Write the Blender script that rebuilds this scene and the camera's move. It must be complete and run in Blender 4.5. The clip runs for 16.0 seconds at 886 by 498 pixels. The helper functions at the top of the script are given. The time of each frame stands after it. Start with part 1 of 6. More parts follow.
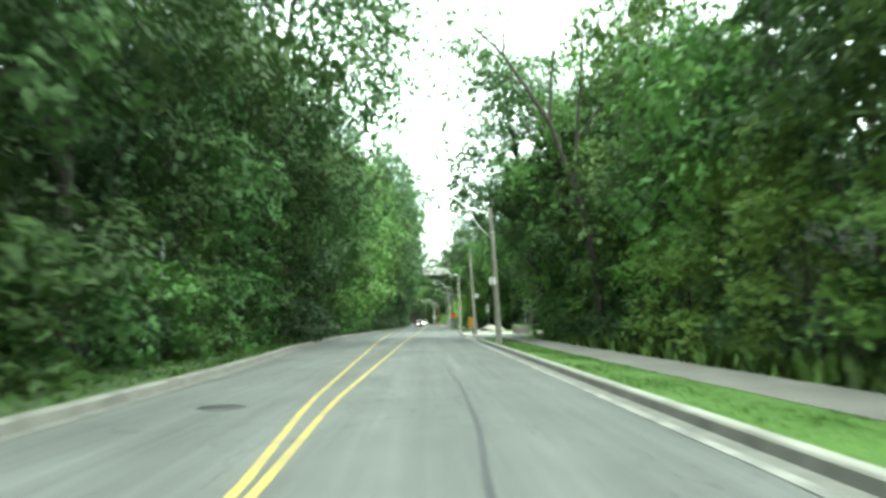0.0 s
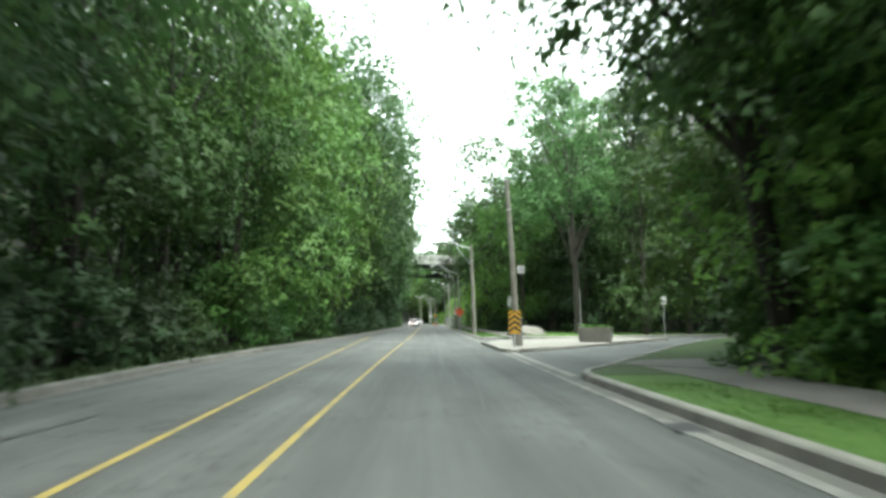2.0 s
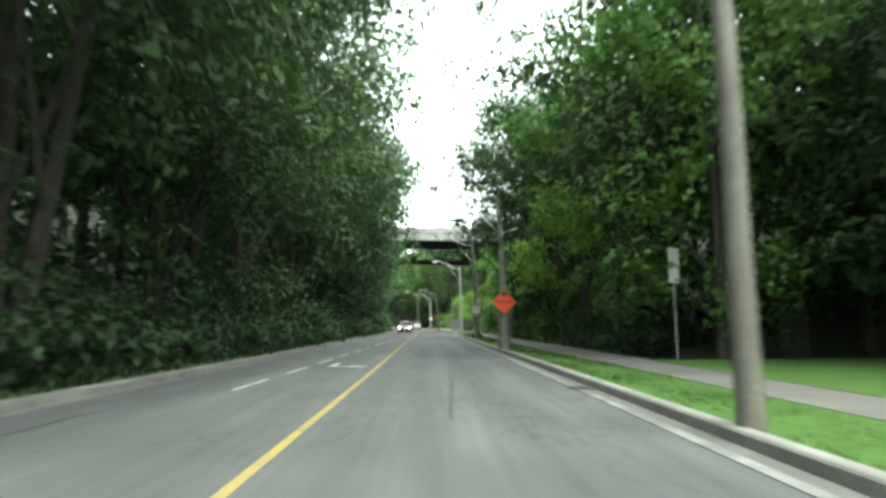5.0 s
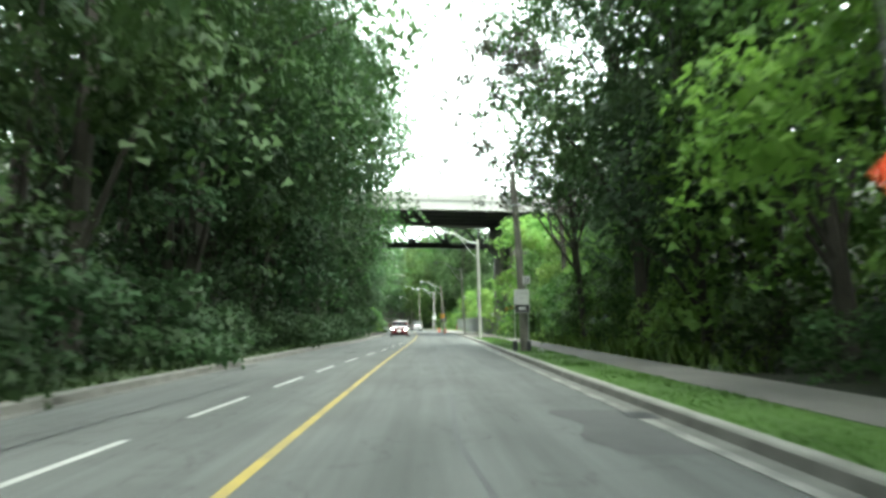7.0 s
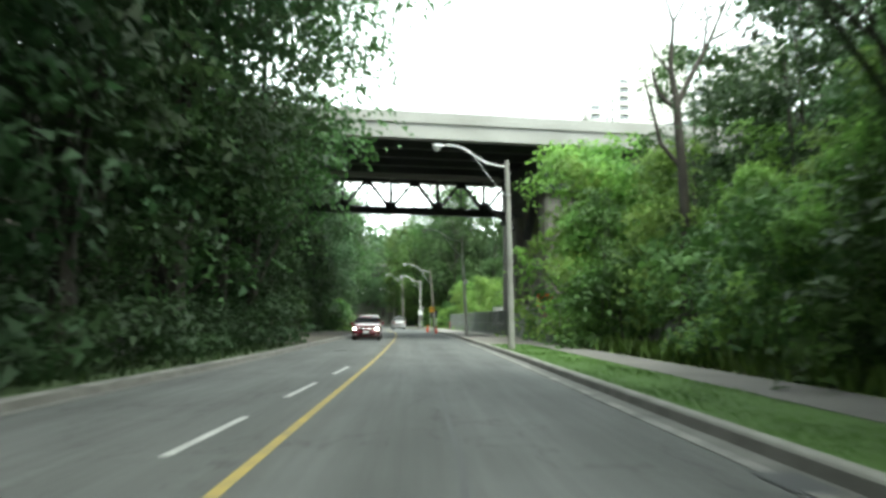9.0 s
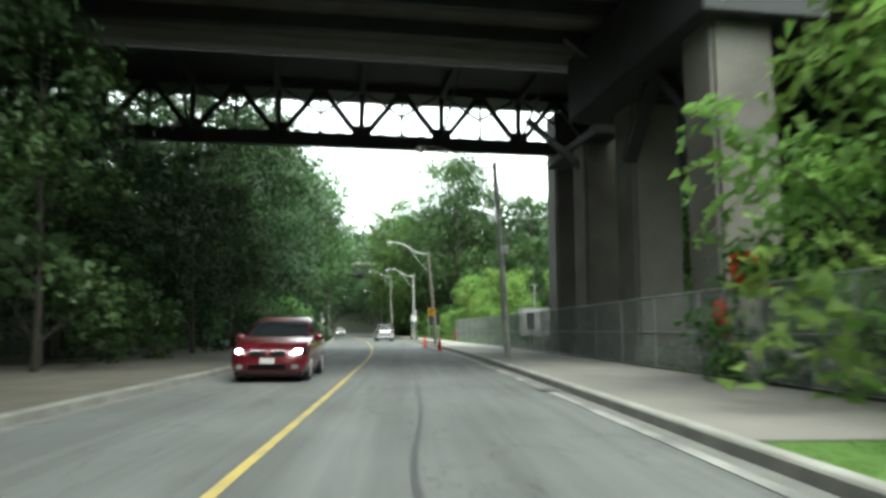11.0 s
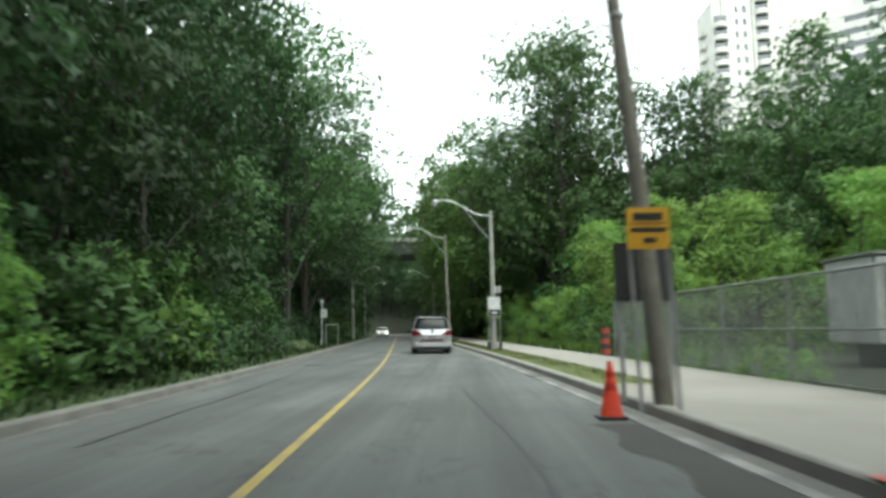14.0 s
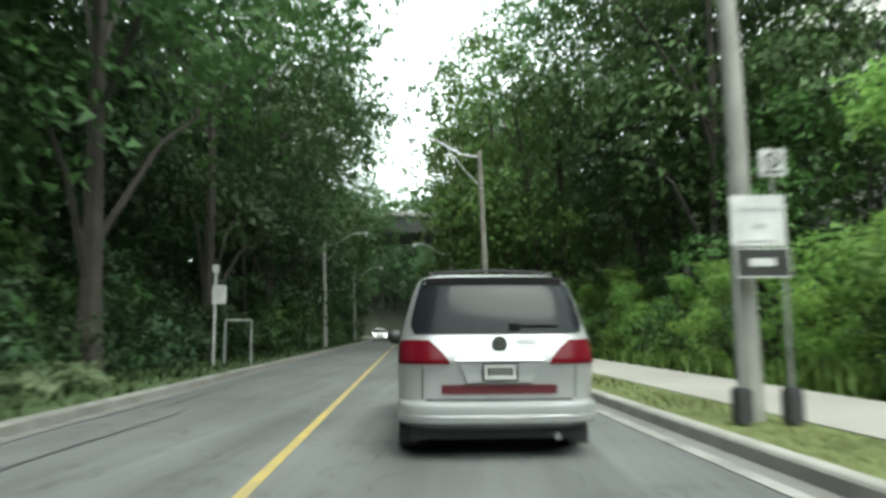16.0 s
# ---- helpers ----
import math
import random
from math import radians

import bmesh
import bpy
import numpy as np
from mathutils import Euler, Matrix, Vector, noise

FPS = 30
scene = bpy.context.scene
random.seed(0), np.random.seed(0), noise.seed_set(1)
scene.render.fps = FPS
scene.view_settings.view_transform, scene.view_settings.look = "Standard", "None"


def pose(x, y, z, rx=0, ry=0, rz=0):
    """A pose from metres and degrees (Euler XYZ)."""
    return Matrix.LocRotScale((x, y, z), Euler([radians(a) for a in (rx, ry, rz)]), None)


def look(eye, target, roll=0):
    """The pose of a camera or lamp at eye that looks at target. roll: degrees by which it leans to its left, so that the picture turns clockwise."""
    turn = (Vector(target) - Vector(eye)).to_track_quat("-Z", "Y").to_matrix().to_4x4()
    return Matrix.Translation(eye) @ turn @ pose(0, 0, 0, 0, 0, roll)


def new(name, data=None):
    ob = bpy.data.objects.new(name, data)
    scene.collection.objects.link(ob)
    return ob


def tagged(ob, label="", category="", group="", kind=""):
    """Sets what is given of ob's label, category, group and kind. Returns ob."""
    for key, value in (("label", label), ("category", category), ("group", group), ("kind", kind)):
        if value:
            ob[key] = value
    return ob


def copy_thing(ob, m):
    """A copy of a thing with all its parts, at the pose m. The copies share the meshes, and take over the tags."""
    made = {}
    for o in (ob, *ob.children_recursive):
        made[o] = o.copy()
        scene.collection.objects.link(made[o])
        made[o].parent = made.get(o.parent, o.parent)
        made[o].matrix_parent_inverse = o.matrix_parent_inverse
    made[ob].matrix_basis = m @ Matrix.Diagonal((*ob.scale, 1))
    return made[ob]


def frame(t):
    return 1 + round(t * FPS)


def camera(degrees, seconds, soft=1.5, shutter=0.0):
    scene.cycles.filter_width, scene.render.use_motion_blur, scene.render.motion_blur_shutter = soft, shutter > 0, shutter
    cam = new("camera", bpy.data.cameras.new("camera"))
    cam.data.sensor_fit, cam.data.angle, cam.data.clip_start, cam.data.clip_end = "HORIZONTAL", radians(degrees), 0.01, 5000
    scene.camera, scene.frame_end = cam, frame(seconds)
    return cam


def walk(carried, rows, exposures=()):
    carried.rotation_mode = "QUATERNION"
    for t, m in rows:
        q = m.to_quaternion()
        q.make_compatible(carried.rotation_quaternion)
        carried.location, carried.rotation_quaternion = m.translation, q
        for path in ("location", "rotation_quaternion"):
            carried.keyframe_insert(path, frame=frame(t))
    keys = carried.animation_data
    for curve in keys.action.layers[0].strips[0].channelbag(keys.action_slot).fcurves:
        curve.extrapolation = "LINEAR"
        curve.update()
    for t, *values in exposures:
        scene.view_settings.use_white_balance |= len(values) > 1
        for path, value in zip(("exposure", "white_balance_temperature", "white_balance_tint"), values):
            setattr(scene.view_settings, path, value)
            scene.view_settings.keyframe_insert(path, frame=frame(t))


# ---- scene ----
# the camera and its drive
cam = camera(64.0, 16.0, soft=3.1, shutter=0.45)
PATH = [
    (0.0, (0.000, 0.000, 1.2), (0.213, 9.946, 2.220), 0.04),
    (0.5, (-0.130, 7.549, 1.2), (0.081, 17.494, 2.234), 0.06),
    (1.0, (-0.230, 15.155, 1.2), (0.097, 25.092, 2.273), 0.15),
    (1.5, (-0.189, 22.510, 1.2), (0.132, 32.448, 2.258), -0.17),
    (2.0, (-0.071, 30.345, 1.2), (0.216, 40.291, 2.205), -0.03),
    (2.5, (-0.066, 38.491, 1.2), (0.236, 48.433, 2.228), -0.41),
    (3.0, (-0.000, 46.528, 1.2), (0.280, 56.472, 2.220), -0.13),
    (3.5, (0.071, 54.579, 1.2), (0.359, 64.521, 2.242), 0.18),
    (4.0, (0.192, 62.353, 1.2), (0.478, 72.294, 2.246), 0.07),
    (4.5, (0.338, 69.803, 1.2), (0.622, 79.743, 2.251), 0.04),
    (5.0, (0.470, 76.938, 1.2), (0.751, 86.879, 2.255), 0.05),
    (5.5, (0.558, 83.764, 1.2), (0.837, 93.704, 2.259), 0.10),
    (6.0, (0.605, 90.279, 1.2), (0.858, 100.217, 2.275), 0.57),
    (6.5, (0.643, 96.617, 1.2), (0.884, 106.556, 2.281), 0.33),
    (7.0, (0.681, 102.803, 1.2), (0.915, 112.744, 2.258), 0.25),
    (7.5, (0.639, 108.757, 1.2), (0.890, 118.697, 2.262), 0.13),
    (8.0, (0.733, 115.157, 1.2), (1.059, 125.094, 2.272), 0.26),
    (8.5, (0.733, 122.138, 1.2), (1.151, 132.074, 2.245), 0.50),
    (9.0, (0.819, 128.949, 1.2), (1.255, 138.888, 2.215), 0.50),
    (9.5, (0.919, 135.706, 1.2), (1.375, 145.642, 2.227), 0.38),
    (10.0, (1.067, 142.494, 1.2), (1.550, 152.425, 2.262), 0.20),
    (10.5, (1.152, 149.341, 1.2), (1.661, 159.267, 2.297), 0.04),
    (11.0, (1.175, 156.246, 1.2), (1.711, 166.167, 2.332), -0.07),
    (11.5, (1.138, 163.210, 1.2), (1.661, 173.133, 2.330), -0.27),
    (12.0, (1.163, 170.275, 1.2), (1.530, 180.204, 2.330), -0.11),
    (12.5, (1.221, 177.442, 1.2), (1.438, 187.377, 2.315), -0.27),
    (13.0, (1.142, 184.113, 1.2), (1.353, 194.049, 2.310), -0.34),
    (13.5, (0.995, 190.715, 1.2), (0.989, 200.652, 2.324), -0.60),
    (14.0, (0.735, 197.472, 1.2), (0.435, 207.405, 2.317), -0.65),
    (14.5, (0.306, 204.526, 1.2), (-0.204, 214.446, 2.350), -0.33),
    (15.0, (-0.064, 211.518, 1.2), (-0.657, 221.436, 2.333), -0.08),
    (15.5, (-0.531, 218.149, 1.2), (-1.053, 228.073, 2.322), -0.91),
    (16.0, (-1.105, 224.897, 1.2), (-1.536, 234.822, 2.347), -0.26),
]
EXPOSURE = [(0.0, 3.39, -18), (0.5, 3.45, -17), (1.0, 3.42, -17), (1.5, 3.1, -14), (2.0, 3.02, -7), (2.5, 3.06, -6), (3.0, 2.92, -4), (3.5, 2.85, -4), (6.0, 3.08, -10), (6.5, 3.3, -9), (7.0, 3.45, -10), (7.5, 3.27, -10), (8.0, 3.0, -8), (8.5, 2.87, -7), (9.0, 2.8, -8), (11.3, 2.78, -6), (12.5, 2.22, -6), (13.0, 2.12, -6), (13.5, 2.2, -5), (14.5, 2.1, -6), (15.5, 2.33, -7), (16.0, 2.4, -6)]
walk(cam, [(t, look(e, g, r)) for t, e, g, r in PATH], [(t, s, 6500, tint) for t, s, tint in EXPOSURE])

# ---- light ----
SUN_UP, SUN_TURN = 62.0, 150.0
world = bpy.data.worlds.new("overcast_sky")
scene.world = world
world.use_nodes = True
wn, wl = world.node_tree.nodes, world.node_tree.links
sky = wn.new("ShaderNodeTexSky")
sky.sky_type = "NISHITA"
sky.sun_disc = False
sky.sun_elevation, sky.sun_rotation = radians(SUN_UP), radians(SUN_TURN)
sky.air_density, sky.dust_density, sky.ozone_density = 1.0, 1.0, 1.0
veil = wn.new("ShaderNodeHueSaturation")
veil.inputs["Saturation"].default_value = 0.16
veil.inputs["Value"].default_value = 1.0
wl.new(sky.outputs["Color"], veil.inputs["Color"])
wl.new(veil.outputs["Color"], wn["Background"].inputs["Color"])
wn["Background"].inputs["Strength"].default_value = 0.15

sun = new("sun", bpy.data.lights.new("sun", "SUN"))
sun.data.energy, sun.data.angle, sun.data.color = 0.6, radians(40), (1.0, 0.97, 0.92)
sun.matrix_world = pose(0, 0, 60, 90 - SUN_UP, 0, 180 - SUN_TURN)

# ---- materials ----
def material(name, base, rough=0.7, metal=0.0, dark=None, scale=4.0, fine=40.0, bump=0.15, mix=0.5, per="", spread=0.0,
             through_light=0.0, coat=0.0):
    """A surface with two scales of variation; dark: the colour of its stains; per: what varies it piece by piece."""
    m = bpy.data.materials.new(name)
    m.use_nodes = True
    n, l = m.node_tree.nodes, m.node_tree.links
    p = n["Principled BSDF"]
    p.inputs["Roughness"].default_value, p.inputs["Metallic"].default_value = rough, metal
    p.inputs["Coat Weight"].default_value = coat
    dark = dark or tuple(c * 0.6 for c in base)
    geo = n.new("ShaderNodeNewGeometry")
    big, small = n.new("ShaderNodeTexNoise"), n.new("ShaderNodeTexNoise")
    big.inputs["Scale"].default_value, small.inputs["Scale"].default_value = 1 / scale, fine
    big.inputs["Detail"].default_value, small.inputs["Detail"].default_value = 5, 3
    for tex in (big, small):
        l.new(geo.outputs["Position"], tex.inputs["Vector"])
    both = n.new("ShaderNodeMath")
    both.operation = "MULTIPLY_ADD"
    both.inputs[1].default_value, both.inputs[2].default_value = 0.45, -0.22
    l.new(small.outputs["Fac"], both.inputs[0])
    add = n.new("ShaderNodeMath")
    l.new(big.outputs["Fac"], add.inputs[0])
    l.new(both.outputs[0], add.inputs[1])
    ramp = n.new("ShaderNodeValToRGB")
    ramp.color_ramp.elements[0].position, ramp.color_ramp.elements[1].position = 0.5 - mix / 2, 0.5 + mix / 2
    ramp.color_ramp.elements[0].color, ramp.color_ramp.elements[1].color = (*dark, 1), (*base, 1)
    l.new(add.outputs[0], ramp.inputs["Fac"])
    colour = ramp.outputs["Color"]
    if per:
        hsv = n.new("ShaderNodeHueSaturation")
        if per == "object":
            rnd = n.new("ShaderNodeObjectInfo").outputs["Random"]
        else:
            rnd = geo.outputs["Random Per Island"]
        val = n.new("ShaderNodeMapRange")
        val.inputs["To Min"].default_value, val.inputs["To Max"].default_value = 1 - spread, 1 + spread
        l.new(rnd, val.inputs["Value"])
        l.new(val.outputs[0], hsv.inputs["Value"])
        l.new(colour, hsv.inputs["Color"])
        colour = hsv.outputs["Color"]
    l.new(colour, p.inputs["Base Color"])
    if bump:
        b = n.new("ShaderNodeBump")
        b.inputs["Strength"].default_value, b.inputs["Distance"].default_value = bump, 0.02
        l.new(small.outputs["Fac"], b.inputs["Height"])
        l.new(b.outputs["Normal"], p.inputs["Normal"])
    if through_light:
        tr = n.new("ShaderNodeBsdfTranslucent")
        l.new(colour, tr.inputs["Color"])
        ms = n.new("ShaderNodeMixShader")
        ms.inputs[0].default_value = through_light
        l.new(p.outputs[0], ms.inputs[1])
        l.new(tr.outputs[0], ms.inputs[2])
        l.new(ms.outputs[0], n["Material Output"].inputs["Surface"])
    return m


def leafy(name, base, dark, spread=0.35, through_light=0.35):
    """Leaves: lighter and darker leaf by leaf, drifting from tree to tree, letting some light through."""
    m = bpy.data.materials.new(name)
    m.use_nodes = True
    n, l = m.node_tree.nodes, m.node_tree.links
    p = n["Principled BSDF"]
    p.inputs["Roughness"].default_value = 0.55
    p.inputs["Specular IOR Level"].default_value = 0.3
    geo, info = n.new("ShaderNodeNewGeometry"), n.new("ShaderNodeObjectInfo")
    ramp = n.new("ShaderNodeMix")
    ramp.data_type = "RGBA"
    ramp.inputs["A"].default_value, ramp.inputs["B"].default_value = (*dark, 1), (*base, 1)
    clump = n.new("ShaderNodeTexNoise")
    clump.inputs["Scale"].default_value, clump.inputs["Detail"].default_value = 0.55, 2
    l.new(geo.outputs["Position"], clump.inputs["Vector"])
    wide = n.new("ShaderNodeMapRange")
    wide.inputs["From Min"].default_value, wide.inputs["From Max"].default_value = 0.32, 0.68
    wide.inputs["To Min"].default_value, wide.inputs["To Max"].default_value = 0.0, 0.75
    l.new(clump.outputs["Fac"], wide.inputs["Value"])
    each = n.new("ShaderNodeMath")
    each.operation = "MULTIPLY_ADD"
    each.inputs[1].default_value = 0.25
    l.new(geo.outputs["Random Per Island"], each.inputs[0])
    l.new(wide.outputs[0], each.inputs[2])
    l.new(each.outputs[0], ramp.inputs["Factor"])
    hsv = n.new("ShaderNodeHueSaturation")
    hue, val = n.new("ShaderNodeMapRange"), n.new("ShaderNodeMapRange")
    hue.inputs["To Min"].default_value, hue.inputs["To Max"].default_value = 0.485, 0.512
    val.inputs["To Min"].default_value, val.inputs["To Max"].default_value = 1 - spread, 1 + spread
    l.new(info.outputs["Random"], hue.inputs["Value"])
    l.new(info.outputs["Random"], val.inputs["Value"])
    l.new(hue.outputs[0], hsv.inputs["Hue"])
    l.new(val.outputs[0], hsv.inputs["Value"])
    l.new(ramp.outputs["Result"], hsv.inputs["Color"])
    l.new(hsv.outputs["Color"], p.inputs["Base Color"])
    tr = n.new("ShaderNodeBsdfTranslucent")
    l.new(hsv.outputs["Color"], tr.inputs["Color"])
    ms = n.new("ShaderNodeMixShader")
    ms.inputs[0].default_value = through_light
    l.new(p.outputs[0], ms.inputs[1])
    l.new(tr.outputs[0], ms.inputs[2])
    l.new(ms.outputs[0], n["Material Output"].inputs["Surface"])
    return m


def glowing(name, colour, strength):
    m = bpy.data.materials.new(name)
    m.use_nodes = True
    p = m.node_tree.nodes["Principled BSDF"]
    p.inputs["Base Color"].default_value = (*colour, 1)
    p.inputs["Emission Color"].default_value = (*colour, 1)
    p.inputs["Emission Strength"].default_value = strength
    return m


def glassy(name, colour, rough=0.03, coat=1.0, gloss=0.8):
    """Dark tinted car or window glass: black body under a clear, sharp gloss."""
    m = bpy.data.materials.new(name)
    m.use_nodes = True
    p = m.node_tree.nodes["Principled BSDF"]
    p.inputs["Base Color"].default_value = (*colour, 1)
    p.inputs["Roughness"].default_value = rough
    p.inputs["Specular IOR Level"].default_value = gloss
    p.inputs["Coat Weight"].default_value = coat
    p.inputs["Coat Roughness"].default_value = rough
    return m


def road_surface(name, base, dark, crack):
    """Worn asphalt: grain, long streaks along the lanes, blotches, and fine cracks here and there."""
    m = material(name, base, 0.85, dark=dark, scale=5, fine=60, bump=0.25, mix=0.7)
    n, l = m.node_tree.nodes, m.node_tree.links
    p = n["Principled BSDF"]
    colour = p.inputs["Base Color"].links[0].from_socket
    geo = n.new("ShaderNodeNewGeometry")

    def field(kind, scale, detail=3):
        way = n.new("ShaderNodeMapping")
        way.inputs["Scale"].default_value = scale
        l.new(geo.outputs["Position"], way.inputs["Vector"])
        tex = n.new(kind)
        tex.inputs["Scale"].default_value = 1.0
        tex.inputs["Detail"].default_value = detail
        l.new(way.outputs[0], tex.inputs["Vector"])
        return tex

    def to_range(socket, a, b, c, d):
        r = n.new("ShaderNodeMapRange")
        for k, v in zip(("From Min", "From Max", "To Min", "To Max"), (a, b, c, d)):
            r.inputs[k].default_value = v
        l.new(socket, r.inputs["Value"])
        return r.outputs[0]

    def times(a, b):
        q = n.new("ShaderNodeMath")
        q.operation = "MULTIPLY"
        l.new(a, q.inputs[0])
        l.new(b, q.inputs[1])
        return q.outputs[0]

    streak = to_range(field("ShaderNodeTexNoise", (1.5, 0.035, 1)).outputs["Fac"], 0.3, 0.7, 0.78, 1.22)
    fine_streak = to_range(field("ShaderNodeTexNoise", (7.0, 0.25, 1)).outputs["Fac"], 0.3, 0.7, 0.9, 1.1)
    blotch = to_range(field("ShaderNodeTexNoise", (0.7, 0.3, 1), 6).outputs["Fac"], 0.35, 0.65, 0.86, 1.1)
    cell = field("ShaderNodeTexVoronoi", (0.3, 0.16, 1), 0)
    cell.feature = "DISTANCE_TO_EDGE"
    bend = n.new("ShaderNodeVectorMath")
    wob = field("ShaderNodeTexNoise", (0.9, 0.9, 1), 4)
    l.new(wob.outputs["Color"], bend.inputs[0])
    l.new(cell.inputs["Vector"].links[0].from_socket, bend.inputs[1])
    l.new(bend.outputs[0], cell.inputs["Vector"])
    line = to_range(cell.outputs["Distance"], 0.003, 0.012, crack, 1.0)
    total = times(times(streak, fine_streak), times(blotch, line))
    hsv = n.new("ShaderNodeHueSaturation")
    l.new(colour, hsv.inputs["Color"])
    l.new(total, hsv.inputs["Value"])
    l.new(hsv.outputs["Color"], p.inputs["Base Color"])
    return m


ASPHALT = road_surface("worn_asphalt", (0.1, 0.1035, 0.102), (0.07, 0.072, 0.072), 0.62)
GUTTER = material("gutter_concrete", (0.142, 0.139, 0.13), 0.9, dark=(0.085, 0.083, 0.078), scale=0.6, fine=25, mix=0.45)
GUTTER_LIP = material("gutter_lip", (0.25, 0.245, 0.232), 0.9, dark=(0.11, 0.109, 0.105), scale=0.9, fine=25, mix=0.3)
TAR = material("tar", (0.035, 0.036, 0.04), 0.6, scale=1, fine=50)
PATCH = material("asphalt_patch", (0.0816, 0.0816, 0.083), 0.9, dark=(0.0544, 0.0544, 0.0558), scale=1, fine=60)
FRESH = material("fresh_asphalt", (0.042, 0.04, 0.038), 0.85, dark=(0.028, 0.027, 0.026), scale=0.8, fine=60)
FOOTPATH = material("footpath_asphalt", (0.163, 0.153, 0.143), 0.9, dark=(0.102, 0.0952, 0.0884), scale=2, fine=50)
CONCRETE = material("pale_concrete", (0.313, 0.306, 0.286), 0.85, dark=(0.204, 0.197, 0.184), scale=1.5, fine=40)
PAVING = material("pale_paving", (0.268, 0.253, 0.23), 0.9, dark=(0.195, 0.184, 0.168), scale=2.5, fine=40)
# darker paving copy: dusty tone with the bridge's shade put into it
GREY_PAVING = material("grey_paving", (0.18, 0.167, 0.152), 0.9, dark=(0.118, 0.108, 0.098), scale=2.5, fine=40)
KERB = material("kerb_concrete", (0.286, 0.279, 0.258), 0.85, dark=(0.163, 0.156, 0.143), scale=0.8, fine=30)
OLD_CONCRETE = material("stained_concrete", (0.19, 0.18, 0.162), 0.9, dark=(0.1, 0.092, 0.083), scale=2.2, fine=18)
# piers under the deck: darker copy, the bridge's shade put into its colour
PIER_CONCRETE = material("shaded_pier_concrete", (0.178, 0.167, 0.147), 0.9, dark=(0.085, 0.077, 0.067), scale=2.2, fine=18)
WIRE = material("dull_wire", (0.2, 0.215, 0.205), 0.6, 0.2, scale=0.5, fine=30, bump=0)
FENCE_STEEL = material("weathered_fence_steel", (0.3, 0.31, 0.3), 0.6, 0.3, scale=0.5, fine=30, bump=0.05)
# kerb faces: darker tone, the shade of the upright side painted in
KERB_FACE = material("shaded_kerb_face", (0.175, 0.168, 0.154), 0.9, dark=(0.1, 0.095, 0.087), scale=0.6, fine=30, mix=0.45)
KERB_OLD = material("weathered_kerb", (0.19, 0.187, 0.17), 0.9, dark=(0.1, 0.098, 0.09), scale=0.7, fine=30, mix=0.35)
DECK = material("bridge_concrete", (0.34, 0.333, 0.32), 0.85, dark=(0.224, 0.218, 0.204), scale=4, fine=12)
STEEL = material("dark_steel", (0.04, 0.041, 0.045), 0.7, 0.0, dark=(0.024, 0.023, 0.024), scale=1.2, fine=20)
YELLOW_PAINT = material("yellow_road_paint", (0.37, 0.275, 0.07), 0.75, dark=(0.22, 0.18, 0.085), scale=0.5, fine=35, mix=0.35)
WHITE_PAINT = material("white_road_paint", (0.462, 0.462, 0.449), 0.7, dark=(0.272, 0.272, 0.265), scale=0.6, fine=35)
GRASS = material("grass", (0.066, 0.138, 0.018), 0.9, dark=(0.05, 0.104, 0.015), scale=0.8, fine=30, bump=0.6)
DRY_GRASS = material("dry_grass", (0.11, 0.132, 0.04), 0.9, dark=(0.085, 0.105, 0.032), scale=0.6, fine=30, bump=0.6)
BLADE = leafy("grass_blade", (0.098, 0.195, 0.027), (0.064, 0.138, 0.019), 0.1)
DRY_BLADE = leafy("dry_grass_blade", (0.17, 0.19, 0.062), (0.105, 0.13, 0.038), 0.1)
WEED = leafy("weed_blade", (0.19, 0.32, 0.07), (0.11, 0.21, 0.045), 0.1)
# darker grass copies for below the trees, tree shade put into their colour
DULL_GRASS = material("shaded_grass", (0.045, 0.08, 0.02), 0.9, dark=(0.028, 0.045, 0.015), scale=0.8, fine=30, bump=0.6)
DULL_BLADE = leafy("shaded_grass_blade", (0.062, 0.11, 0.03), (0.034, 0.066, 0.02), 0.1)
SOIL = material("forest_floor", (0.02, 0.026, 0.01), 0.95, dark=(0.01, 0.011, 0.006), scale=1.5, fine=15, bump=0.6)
DIRT = material("bare_dirt", (0.109, 0.0952, 0.0748), 0.95, dark=(0.0544, 0.049, 0.0408), scale=1.2, fine=15, bump=0.5)
BARK = material("bark", (0.055, 0.048, 0.039), 0.9, dark=(0.025, 0.022, 0.017), scale=0.5, fine=12, bump=0.7)
LEAF_MAPLE = leafy("maple_leaf", (0.074, 0.138, 0.04), (0.038, 0.078, 0.026), 0.3)
LEAF_LIGHT = leafy("light_leaf", (0.118, 0.205, 0.046), (0.055, 0.112, 0.03))
LEAF_BRIGHT = leafy("bright_leaf", (0.225, 0.355, 0.082), (0.115, 0.215, 0.053), 0.25, 0.5)
LEAF_SPRING = leafy("spring_leaf", (0.22, 0.42, 0.085), (0.13, 0.28, 0.055), 0.15, 0.55)
LEAF_PALE = leafy("pale_flower", (0.27, 0.32, 0.2), (0.12, 0.18, 0.08), 0.15, 0.4)
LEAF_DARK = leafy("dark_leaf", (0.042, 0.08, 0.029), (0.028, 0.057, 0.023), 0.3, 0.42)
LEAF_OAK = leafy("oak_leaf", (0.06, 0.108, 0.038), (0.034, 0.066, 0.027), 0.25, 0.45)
LEAF_PURPLE = leafy("purple_leaf", (0.055, 0.06, 0.036), (0.028, 0.026, 0.02))
LEAF_SHRUB = leafy("shrub_leaf", (0.085, 0.165, 0.038), (0.042, 0.095, 0.026))
